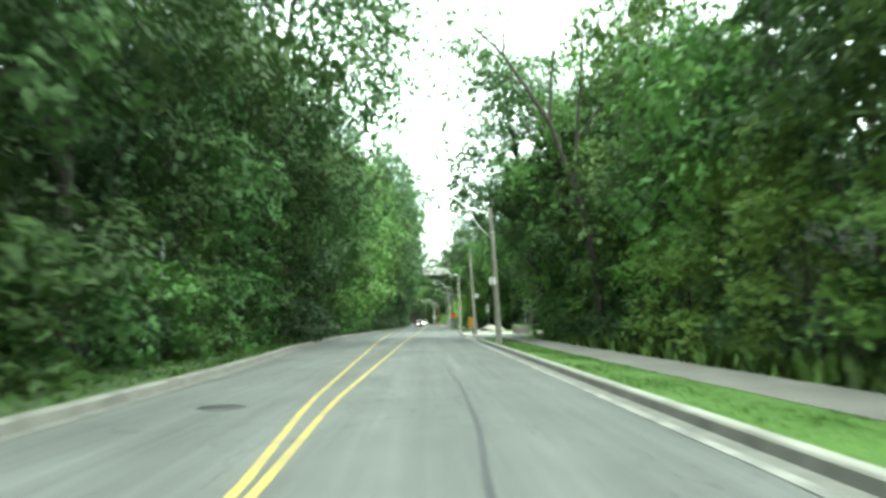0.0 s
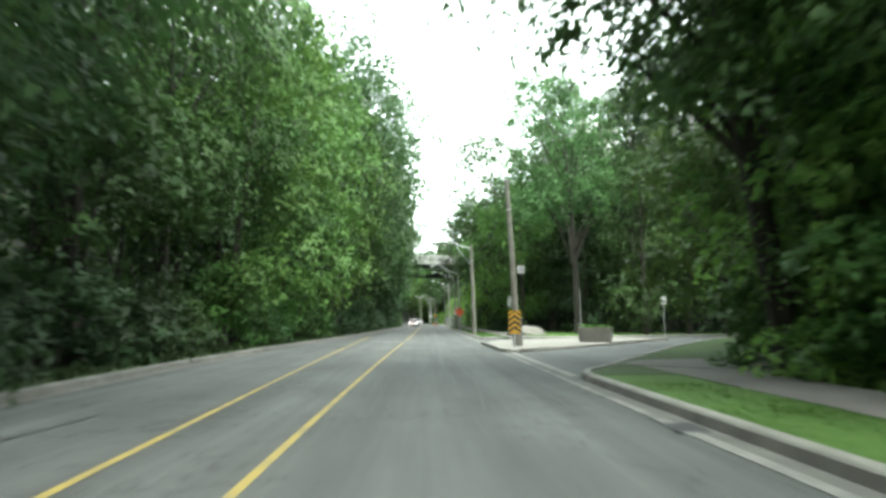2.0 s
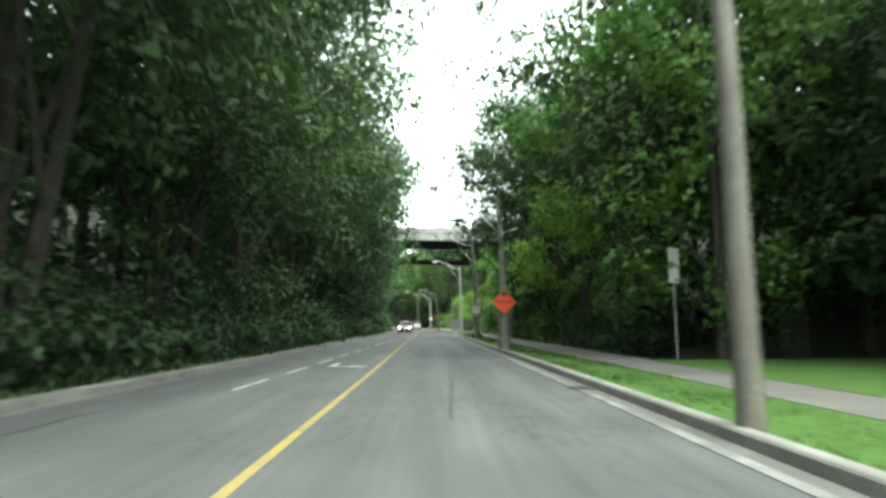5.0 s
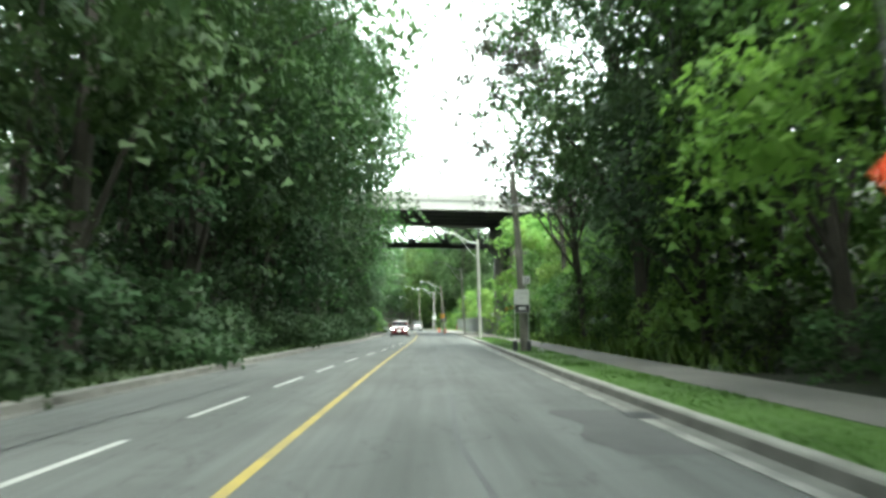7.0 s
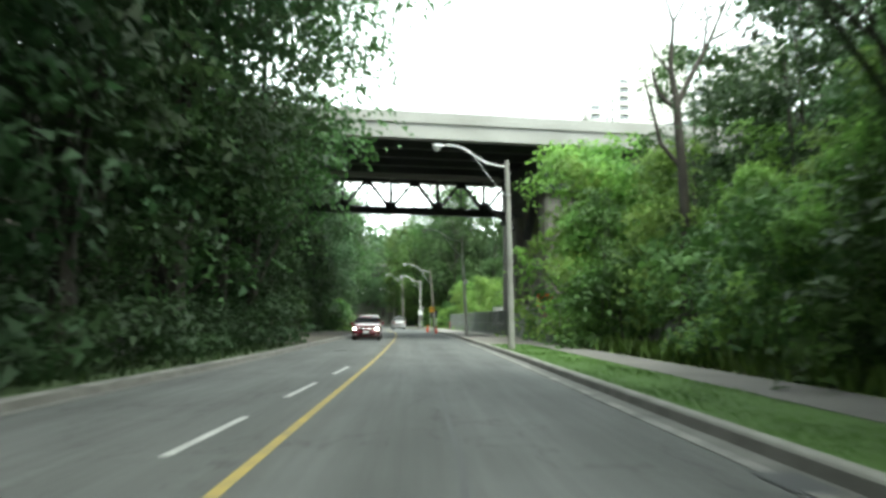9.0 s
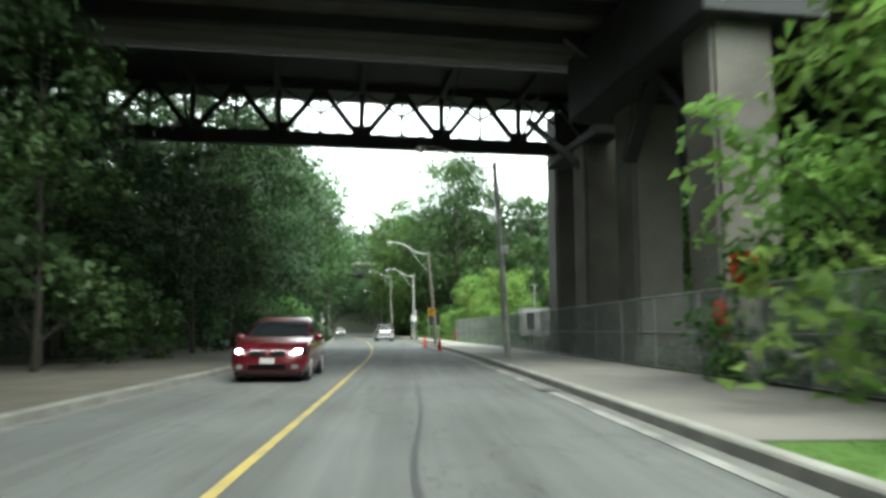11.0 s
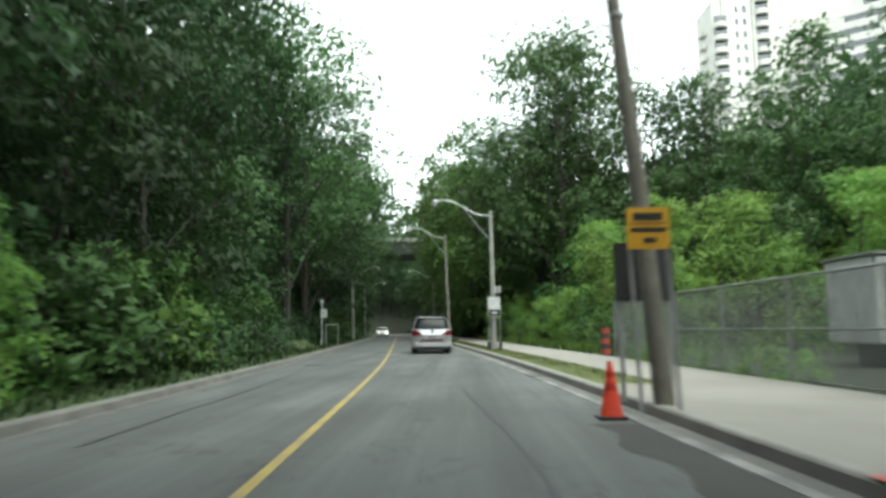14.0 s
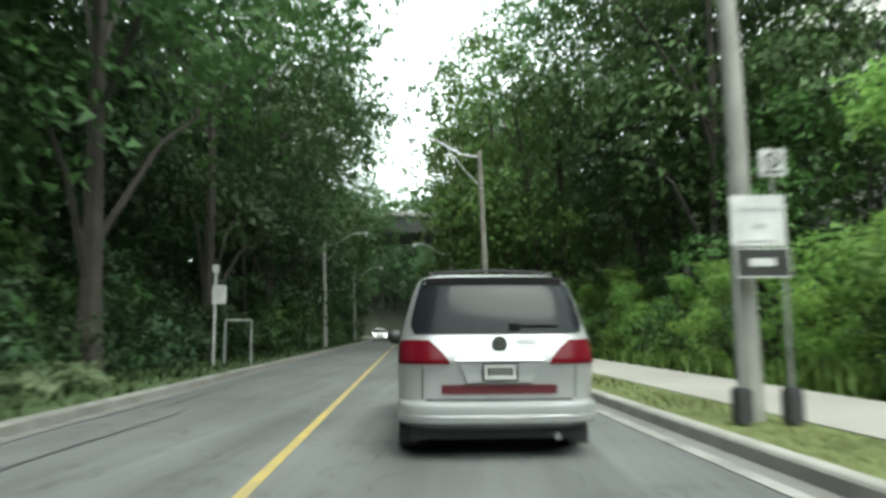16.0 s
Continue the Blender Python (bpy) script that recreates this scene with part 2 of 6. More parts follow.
POLE_WOOD = material("grey_pole_wood", (0.184, 0.173, 0.15), 0.9, dark=(0.102, 0.0952, 0.0816), scale=0.5, fine=14, bump=0.3)
POLE_CONCRETE = material("pole_concrete", (0.272, 0.272, 0.252), 0.85, dark=(0.184, 0.177, 0.163), scale=0.6, fine=25)
GALVANISED = material("galvanised_steel", (0.5, 0.51, 0.51), 0.45, 0.7, scale=0.5, fine=30, bump=0.05)
SIGN_WHITE = material("white_sign", (0.562, 0.562, 0.555), 0.5, scale=0.6, fine=10, bump=0)
SIGN_BLACK = material("black_sign", (0.02, 0.02, 0.02), 0.5, scale=0.6, fine=10, bump=0)
SIGN_ORANGE = material("orange_sign", (0.85, 0.10, 0.03), 0.5, dark=(0.75, 0.08, 0.02), scale=0.6, fine=10, bump=0)
SIGN_YELLOW = material("yellow_sign", (0.53, 0.286, 0.0136), 0.5, dark=(0.442, 0.231, 0.0136), scale=0.6, fine=10, bump=0)
RED_PAINT = material("red_paint", (0.5, 0.03, 0.02), 0.4, scale=0.5, fine=20, bump=0)
CONE_ORANGE = material("cone_orange", (0.75, 0.07, 0.03), 0.5, dark=(0.5, 0.05, 0.03), scale=0.3, fine=20, bump=0)

# ---- helpers of this place ----
def part(name, bm, mat, parent=None, label="", smooth=False):
    """Links a bmesh as one mesh object, under a thing or a part."""
    me = bpy.data.meshes.new(name)
    bm.to_mesh(me)
    bm.free()
    me.materials.append(mat)
    if smooth:
        me.shade_smooth()
        me.set_sharp_from_angle(angle=radians(38))
    ob = new(name, me)
    ob.parent = parent
    if label:
        ob["label"] = label
    return ob


def thing(name, x, y, z, turn, label, category, group=""):
    ob = new(name)
    ob.matrix_world = pose(x, y, z, 0, 0, turn)
    return tagged(ob, label, category, group)


def add_box(bm, x0, x1, y0, y1, z0, z1, bevel=0.0, m=None):
    r = bmesh.ops.create_cube(bm, size=1)
    bmesh.ops.transform(bm, verts=r["verts"], matrix=Matrix.Translation(((x0 + x1) / 2, (y0 + y1) / 2, (z0 + z1) / 2))
                        @ Matrix.Diagonal((x1 - x0, y1 - y0, z1 - z0, 1)))
    vs = r["verts"]
    if bevel:
        es = list({e for v in vs for e in v.link_edges})
        b = bmesh.ops.bevel(bm, geom=es, offset=bevel, segments=2, affect="EDGES")
        vs = list({v for f in b["faces"] for v in f.verts} | {v for v in vs if v.is_valid})
    if m:
        bmesh.ops.transform(bm, verts=vs, matrix=m)
    return vs


def box(x0, x1, y0, y1, z0, z1, bevel=0.0):
    bm = bmesh.new()
    add_box(bm, x0, x1, y0, y1, z0, z1, bevel)
    return bm


def add_tube(bm, points, radii, sides=10, cap=True):
    """A tapered round tube along a line of points."""
    rings = []
    pts = [Vector(p) for p in points]
    for i, p in enumerate(pts):
        way = (pts[min(i + 1, len(pts) - 1)] - pts[max(i - 1, 0)]).normalized()
        u = way.cross(Vector((0, 1, 0)) if abs(way.y) < 0.9 else Vector((1, 0, 0))).normalized()
        v = way.cross(u)
        r = float(radii[i] if hasattr(radii, "__len__") else radii)
        rings.append([bm.verts.new(p + r * (math.cos(a) * u + math.sin(a) * v))
                      for a in (2 * math.pi * k / sides for k in range(sides))])
    for a, b in zip(rings, rings[1:]):
        for k in range(sides):
            bm.faces.new((a[k], a[(k + 1) % sides], b[(k + 1) % sides], b[k]))
    if cap:
        bm.faces.new(rings[0][::-1])
        bm.faces.new(rings[-1])
    return bm


def tube(points, radii, sides=10):
    return add_tube(bmesh.new(), points, radii, sides)


def sheet(name, verts, faces, mat, smooth=True):
    me = bpy.data.meshes.new(name)
    me.from_pydata(verts, [], faces)
    me.materials.append(mat)
    if smooth:
        me.shade_smooth()
    return new(name, me)


def structure(ob, label, category):
    return tagged(ob, label, category, kind="structure")


# ---- the line of the road ----
KNOT_Y = [-160, 0, 50, 90, 130, 165, 180, 192, 205, 218, 226, 320, 345, 360, 375, 390, 420, 700]
KNOT_X = [0, 0.0, 0.05, 0.62, 0.8, 1.15, 1.2, 0.95, 0.3, -0.5, -1.15, -9.8, -14.5, -21, -33, -52, -100, -300]
FINE_Y = np.arange(-200.0, 720.0, 1.0)
raw = np.interp(FINE_Y, KNOT_Y, KNOT_X)
raw = raw + np.interp(FINE_Y, [122, 132, 138, 145, 160, 172], [0, 0.05, 0.12, 0.16, 0.16, 0])
FINE_X = np.convolve(np.pad(raw, 12, mode="edge"), np.ones(25) / 25, mode="valid")


def road_x(y):
    """Where the line on which the car drives lies, across the valley."""
    return float(np.interp(y, FINE_Y, FINE_X))


def road_turn(y):
    """The road's heading in degrees, for pose()."""
    return math.degrees(math.atan2(-(road_x(y + 3) - road_x(y - 3)), 6))


def strip(name, left, right, y0, y1, z, mat, step=2.0, thick=0.0):
    """A band along the road; left, right and z are numbers or functions of y; thick: with side faces down by that."""
    fl = left if callable(left) else (lambda y: left)
    fr = right if callable(right) else (lambda y: right)
    verts, faces = [], []
    n = max(1, int(round((y1 - y0) / step)))
    cols = 4 if thick else 2
    for i in range(n + 1):
        y = y0 + (y1 - y0) * i / n
        c = road_x(y)
        a, b = c + fl(y), c + fr(y)
        row = [(a, y, z), (b, y, z)]
        if thick:
            row = [(a, y, z - thick), *row, (b, y, z - thick)]
        verts += row
        if i:
            k = (i - 1) * cols
            for j in range(cols - 1):
                faces.append((k + j, k + j + 1, k + cols + j + 1, k + cols + j))
    if thick:
        faces += [(0, 1, 2, 3)[::-1], tuple(n * cols + j for j in range(4))]
    return sheet(name, verts, faces, mat, smooth=False)


# ---- ground: one sheet, flat by the road, rising to both sides of the valley ----
def smooth_step(a, b, v):
    t = min(1.0, max(0.0, (v - a) / (b - a)))
    return t * t * (3 - 2 * t)


def ground_z(rel, y):
    if rel < 0:
        d = max(0.0, -rel - 9.5)
        rise = 0.55 * max(0.0, d - 2) if d < 50 else 26.4 + 0.02 * (d - 50)
        rise = rise * (1 - 0.75 * smooth_step(165, 175, y) * (1 - smooth_step(198, 206, y)) * (1 - smooth_step(10, 25, d)))
        return 0.08 + rise + 0.15 * math.sin(0.7 * y + rel) * min(1.0, d)
    court = smooth_step(40, 50, y) * (1 - smooth_step(92, 104, y))
    site = smooth_step(160, 170, y) * (1 - smooth_step(238, 264, y))
    flat = 8.5 + 26 * court + 13 * site
    d = max(0.0, rel - flat)
    steep = 0.5 - 0.04 * smooth_step(150, 180, y)
    rise = steep * min(d, 50.0) + 0.02 * max(0.0, d - 50)
    dip = 0.16 * smooth_step(36, 42, y) * (1 - smooth_step(88, 94, y)) * (1 - smooth_step(36, 40, rel))
    return 0.06 - dip + rise + 0.12 * math.sin(0.8 * y + rel) * min(1.0, d)


cols = [-900, -400, -150, -90, -62, -50, -42, -35, -29, -24, -20, -17, -14.5, -12.5, -11, -9.5, -8, -6.75, -6.7, -6.0,
        3.0, 3.35, 6.6, 6.65, 8.5, 10, 12, 14, 16.5, 19, 22, 25, 28, 31, 35, 40, 46, 54, 64, 90, 150, 400, 900]
rows_y = [-1500, -500] + [float(v) for v in range(-180, 700, 4)] + [900, 1500, 3000]
verts, faces = [], []
for y in rows_y:
    for c in cols:
        if -6.72 < c < 6.62:
            z = -0.12
        else:
            z = ground_z(c, y)
        verts.append((road_x(y) + c, y, z))
w = len(cols)
for i in range(len(rows_y) - 1):
    for j in range(w - 1):
        faces.append((i * w + j, i * w + j + 1, (i + 1) * w + j + 1, (i + 1) * w + j))
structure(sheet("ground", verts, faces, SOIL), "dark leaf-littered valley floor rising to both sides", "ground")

Y0, Y1 = -60.0, 420.0


def left_edge(y):
    """The left edge of the asphalt: the road is wider where it has a turn lane."""
    return float(np.interp(y, [0, 8, 16, 25, 32, 48, 60, 80, 100, 135, 148, 172, 200, 235], [-4.2, -4.25, -4.5, -5.1, -5.6, -6.2, -6.2, -5.6, -5.25, -5.2, -4.85, -4.75, -4.65, -4.5]))


structure(strip("road", left_edge, 2.72, Y0, Y1, 0.0, ASPHALT, thick=0.1), "worn grey asphalt road with lane markings", "road")
structure(strip("gutter_lip", lambda y: 2.7 + 0.02 * math.sin(1.3 * y) * math.sin(0.37 * y), 2.86, Y0, Y1, 0.011, GUTTER_LIP, thick=0.1), "pale worn lip of the gutter", "gutter")
structure(strip("gutter_right", 2.86, 3.08, Y0, Y1, 0.008, GUTTER, thick=0.1), "grimy grey concrete gutter along the kerb", "gutter")
structure(strip("gutter_left", lambda y: left_edge(y) - 0.2, left_edge, Y0, Y1, 0.006, GUTTER, thick=0.1), "worn concrete gutter along the asphalt", "gutter")


def kerb(name, at, width, y0, y1, label, mat=KERB):
    """A kerb of cast concrete with a sloped face and rounded nose."""
    side = 1 if width > 0 else -1
    prof = [(0, 0.0), (0.03 * side, 0.12), (0.05 * side, 0.145), (0.08 * side, 0.155), (width, 0.155), (width, -0.1)]
    verts, faces = [], []
    n = int((y1 - y0) / 2)
    for i in range(n + 1):
        y = y0 + (y1 - y0) * i / n
        verts += [(road_x(y) + (at(y) if callable(at) else at) + px, y, pz) for px, pz in prof]
        if i:
            k = (i - 1) * 6
            faces += [(k + j, k + j + 1, k + j + 7, k + j + 6) for j in range(5)]
    faces += [tuple(range(6)), tuple(n * 6 + j for j in range(6))]
    ob = sheet(name, verts, faces, mat, smooth=False)
    # the upright face takes the tone with shade painted in
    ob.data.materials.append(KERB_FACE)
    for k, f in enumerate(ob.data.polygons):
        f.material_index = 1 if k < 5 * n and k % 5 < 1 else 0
    return structure(ob, label, "kerb")


kerb("kerb_right_near", 3.08, 0.2, Y0, 44.2, "pale cast concrete kerb beside grass verge")
kerb("kerb_right_far", 3.08, 0.2, 76.2, Y1, "pale cast concrete kerb beside the footpath")
kerb("kerb_left", lambda y: left_edge(y) - 0.2, -0.2, Y0, Y1, "weathered concrete kerb below the trees", KERB_OLD)


def verge_edge(y):
    return 5.0 - 0.2 * math.sin(y * 0.07)


structure(strip("verge_near", 3.28, verge_edge, Y0, 45.2, 0.13, GRASS), "mown green grass verge", "grass verge")
structure(strip("verge_middle", 3.28, verge_edge, 76.15, 163.0, 0.13, GRASS), "mown green grass verge", "grass verge")
structure(strip("verge_far", 3.28, 4.55, 211.0, Y1, 0.13, DRY_GRASS), "yellowing grass verge beside concrete footpath", "grass verge")
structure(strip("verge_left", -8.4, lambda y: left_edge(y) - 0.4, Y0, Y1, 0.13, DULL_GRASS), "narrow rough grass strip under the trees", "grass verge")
structure(strip("footpath_near", verge_edge, 6.75, Y0, 47.6, 0.14, FOOTPATH), "dusty brown-grey asphalt footpath", "footpath")
structure(strip("footpath_middle", verge_edge, 6.75, 77.0, 163.0, 0.14, FOOTPATH), "dusty brown-grey asphalt footpath", "footpath")
structure(strip("footpath_bridge", 3.28, 6.9, 163.0, 189.0, 0.145, GREY_PAVING), "wide dusty footpath under the bridge, its shade put into the brown-grey colour", "footpath")
structure(strip("footpath_site", 3.28, 6.9, 189.0, 211.0, 0.145, PAVING), "wide pale footpath beside the fence", "footpath")
structure(strip("footpath_far", 4.55, 6.9, 211.0, Y1, 0.145, PAVING), "pale concrete footpath beside the fence", "footpath")
structure(strip("dirt_left", -12.0, lambda y: left_edge(y) - 0.4, 160.0, 200.0, 0.16, DIRT), "bare dusty dirt under the bridge", "dirt")

# ---- entrance court on the right ----
def polygon(name, pts, z, mat, thick, label, category):
    bm = bmesh.new()
    f = bm.faces.new([bm.verts.new((x, y, z)) for x, y in pts])
    if f.normal.z < 0:
        f.normal_flip()
    r = bmesh.ops.extrude_face_region(bm, geom=[f])
    bmesh.ops.translate(bm, verts=[g for g in r["geom"] if isinstance(g, bmesh.types.BMVert)], vec=(0, 0, -thick))
    bmesh.ops.recalc_face_normals(bm, faces=bm.faces)
    return structure(part(name, bm, mat), label, category)


polygon("court", [(2.95, 44.0), (3.3, 44.0), (5.0, 48.2), (10.2, 58.6), (14.8, 67.2), (23.2, 81.2), (40, 88), (40, 97), (12, 83), (3.45, 79), (2.98, 58)], 0.003, ASPHALT, 0.3,
        "grey asphalt forecourt branching off the road", "driveway")
polygon("traffic_island", [(3.1, 57.0), (3.45, 56.85), (4.3, 57.9), (14.5, 72.7), (12.4, 77.4), (9.3, 75.0), (4.2, 70.0), (3.2, 66.5)], 0.112, PAVING, 0.3,
        "pale concrete traffic island with rounded kerb", "traffic island")
polygon("grass_bank", [(7.2, 77.4), (12, 79.5), (24, 84.5), (40, 93), (40, 104), (7.2, 98)], 0.15, GRASS, 0.4,
        "green lawn between forecourt and trees", "lawn")
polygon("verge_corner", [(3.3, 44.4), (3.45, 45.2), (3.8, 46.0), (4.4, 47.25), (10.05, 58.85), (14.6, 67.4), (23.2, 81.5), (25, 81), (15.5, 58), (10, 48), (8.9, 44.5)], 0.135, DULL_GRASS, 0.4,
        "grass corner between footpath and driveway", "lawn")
polygon("footpath_corner", [(4.75, 47.6), (5.65, 49.4), (8.3, 50.2), (8.5, 47.2), (6.2, 46.1)], 0.15, FOOTPATH, 0.4,
        "dusty brown-grey asphalt footpath ending at the driveway", "footpath")


def kerb_line(name, pts, width, label, tall=0.162):
    """A cast kerb along a bent line on the ground, its face on the line, its top to the right of the way along it."""
    prof = [(0, -0.1), (0.0, 0.0), (0.03, tall - 0.04), (0.05, tall - 0.012), (0.08, tall), (width, tall), (width, -0.1)]
    p = [Vector((x, y, 0)) for x, y in pts]
    verts, faces = [], []
    for i, q in enumerate(p):
        way = (p[min(i + 1, len(p) - 1)] - p[max(i - 1, 0)]).normalized()
        side = Vector((way.y, -way.x, 0))
        verts += [tuple(q + side * a + Vector((0, 0, b))) for a, b in prof]
        if i:
            k = (i - 1) * 7
            faces += [(k + j, k + j + 1, k + j + 8, k + j + 7) for j in range(6)]
    faces += [tuple(range(7)), tuple(len(verts) - 7 + j for j in range(7))]
    ob = sheet(name, verts, faces, KERB, smooth=False)
    # shade tone on the upright faces, plain kerb concrete on top
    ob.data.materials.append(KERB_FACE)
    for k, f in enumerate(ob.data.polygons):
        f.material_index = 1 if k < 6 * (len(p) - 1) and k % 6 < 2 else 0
    return structure(ob, label, "kerb")


bend = [(3.1, 44.2), (3.14, 44.8), (3.3, 45.5), (3.6, 46.2), (4.2, 47.3)]
kerb_line("kerb_driveway", bend + [(9.85, 58.9), (14.4, 67.5), (23, 81.6)], 0.2, "pale cast kerb curving into the driveway")
kerb_line("kerb_island", [(3.12, 66.6), (3.1, 57.3), (3.16, 57.0), (3.26, 56.85)], 0.2, "worn cast kerb along the traffic island", 0.15)
kerb_line("kerb_island_tip", [(3.48, 57.05), (4.0, 57.75), (4.85, 59.0)], 0.22, "short dark cast kerb at the tip of the traffic island", 0.15)
kerb_line("kerb_island_back", [(8.9, 64.85), (11.6, 68.75), (14.5, 72.95)], 0.22, "dark cast kerb by the planter", 0.17)
structure(strip("dropped_kerb", 3.02, 3.24, 45.6, 57.0, 0.016, KERB, 0.5), "flush pale kerb across the driveway mouth", "kerb")
kerb_line("kerb_court_far", [(3.52, 76.4), (3.6, 75.9), (3.85, 75.7), (4.4, 75.9), (12, 79.3), (24, 84.3), (40, 92.6)][::-1], 0.2, "pale cast kerb along the lawn")

# ---- road markings: thin coats of paint ----
def mark(name, left, right, y0, y1, mat, label, category, z=0.006, step=2.0):
    return structure(strip(name, left, right, y0, y1, z, mat, step), label, category)


def start_shift(y):
    return 0.24 * (1 - smooth_step(3, 12, y))


def turn_line(y):
    return -1.42 - 0.038 * max(0.0, y - 4.5)


mark("yellow_line_near", lambda y: -1.465 + start_shift(y), lambda y: -1.375 + start_shift(y), Y0, 71.0, YELLOW_PAINT, "worn solid yellow centre line", "road marking")
mark("yellow_line_spread", lambda y: turn_line(y) - 0.155 + start_shift(y), lambda y: turn_line(y) - 0.065 + start_shift(y), Y0, 83.0, YELLOW_PAINT,
     "worn yellow line parting from the centre line", "road marking")
mark("yellow_line_far", lambda y: -1.5 + 0.12 * smooth_step(172, 196, y) + 0.05 * smooth_step(205, 226, y), lambda y: -1.39 + 0.12 * smooth_step(172, 196, y) + 0.05 * smooth_step(205, 226, y), 74.0, Y1, YELLOW_PAINT, "worn solid yellow centre line", "road marking")
mark("white_bar", -3.4, -1.6, 70.8, 71.15, WHITE_PAINT, "white stop bar in the turn lane", "road marking")


def dash_x(y):
    return float(np.interp(y, [90, 97, 111, 127, 135, 150], [-3.58, -3.4, -3.08, -2.65, -2.28, -1.85]))


for y in [90.1 + 4.4 * k for k in range(7)] + [120.85 + 4.85 * k for k in range(6)]:
    mark("lane_dash", lambda v: dash_x(v) - 0.05, lambda v: dash_x(v) + 0.05, y, y + 2.6, WHITE_PAINT, "worn white lane dash", "road marking", step=1.0)["group"] = "lane dashes"

bm = bmesh.new()
for pts in ([(-0.1, -1.3), (0.1, -1.3), (0.1, 0.1), (-0.1, 0.3)], [(0.1, 0.1), (0.1, 0.35), (-0.55, 0.35), (-0.55, 0.1)],
            [(-0.5, -0.2), (-0.5, 0.65), (-1.05, 0.225)]):
    bm.faces.new([bm.verts.new((px, py, 0)) for px, py in pts])
arrow = part("turn_arrow", bm, WHITE_PAINT)
arrow.matrix_world = pose(road_x(97.6) - 2.75, 97.6, 0.007, 0, 0, 180)
structure(arrow, "white turn arrow painted on asphalt", "road marking")


def seam(y0, y1, at, wander, width, seed):
    """A wandering band of tar along the lane."""
    rnd = random.Random(seed)
    a, b, c = rnd.uniform(0.2, 0.5), rnd.uniform(0.5, 1.1), rnd.uniform(0, 6)
    line = lambda y: at + wander * (math.sin(a * y + c) + 0.4 * math.sin(b * y))
    ob = strip("tar_seam", lambda y: line(y) - width / 2, lambda y: line(y) + width / 2, y0, y1, 0.004, TAR, 0.6)
    return structure(ob, "dark wandering tar seam in the asphalt", "tar seam")


for k, (a, b, at, wd) in enumerate([(-10, 24, 0.55, 0.07), (44, 62, 0.45, 0.05), (86, 116, 0.4, 0.06), (8, 40, -4.3, 0.05), (62, 100, -4.6, 0.05),
                                    (120, 142, 0.25, 0.06), (150, 172, 0.15, 0.07), (196, 212, 0.9, 0.05), (205, 236, -3.6, 0.06),
                                    (214, 240, -4.4, 0.05), (40, 75, 0.8, 0.03), (95, 125, -3.9, 0.05), (236, 290, -4.0, 0.06)]):
    seam(a, b, at, 0.08, wd, k)


def disc(name, x, y, z, r, mat, label, category, squash=1.0):
    bm = bmesh.new()
    bmesh.ops.create_cone(bm, cap_ends=True, segments=28, radius1=r, radius2=r * 0.98, depth=0.012)
    bmesh.ops.scale(bm, verts=bm.verts, vec=(1, squash, 1))
    ob = part(name, bm, mat)
    ob.matrix_world = pose(x, y, z)
    return structure(ob, label, category)


for x, y in ((-2.9, 10.2), (-4.6, 7), (-3.9, 62.5), (-3.4, 133.5), (-3.2, 158), (-3.6, 222)):
    disc("manhole_cover", road_x(y) + x, y, 0.004, 0.33, TAR, "dark iron manhole cover in the road", "manhole")
for y in (22.5, 38.0, 48.6, 90, 112.0, 134, 170, 215):
    mark("drain_grate", 2.62, 3.0, y, y + 0.7, TAR, "dark iron storm drain in the gutter", "drain", z=0.014, step=0.7)
for a, b, l, r in ((109.5, 113.0, 1.75, 2.9), (196.5, 206.5, 2.1, 3.02), (120, 124, -5.9, -4.9), (84, 93, -6.0, -4.9)):
    mark("asphalt_patch", lambda y: l + 0.12 * math.sin(3 * y), lambda y: r + 0.05 * math.sin(4 * y), a, b, FRESH if a > 190 else PATCH, "darker repaired patch of asphalt", "road patch", z=0.0045, step=0.4)

# ---- trees ----
def leaf_mesh(name, centres, outs, size, rng, mat, droop=0.25):
    """Many single pointed leaves at the centres, facing out, shaded softly by the spray that they belong to."""
    n = len(centres)
    o = outs + rng.normal(0, 0.3, (n, 3))
    o[:, 2] += 0.2
    o /= np.linalg.norm(o, axis=1, keepdims=True) + 1e-9
    t = rng.normal(0, 1, (n, 3))
    t -= (t * o).sum(1, keepdims=True) * o
    t[:, 2] -= droop
    t /= np.linalg.norm(t, axis=1, keepdims=True) + 1e-9
    s = np.cross(o, t)
    ln = size * rng.uniform(0.7, 1.4, (n, 1))
    wd = ln * rng.uniform(0.5, 0.75, (n, 1))
    v = np.empty((n, 3, 3))
    v[:, 0] = centres - t * ln * 0.4 + s * wd * 0.5
    v[:, 1] = centres - t * ln * 0.4 - s * wd * 0.5
    v[:, 2] = centres + t * ln * 0.6 - o * ln * 0.15
    me = bpy.data.meshes.new(name)
    me.vertices.add(3 * n)
    me.vertices.foreach_set("co", v.ravel())
    me.loops.add(3 * n)
    me.loops.foreach_set("vertex_index", np.arange(3 * n, dtype=np.int32))
    me.polygons.add(n)
    me.polygons.foreach_set("loop_start", np.arange(0, 3 * n, 3, dtype=np.int32))
    me.polygons.foreach_set("loop_total", np.full(n, 3, dtype=np.int32))
    me.materials.append(mat)
    me.update(calc_edges=True)
    soft = outs * 0.75 + o * 0.35
    soft /= np.linalg.norm(soft, axis=1, keepdims=True) + 1e-9
    me.normals_split_custom_set_from_vertices(np.repeat(soft, 3, axis=0))
    return me


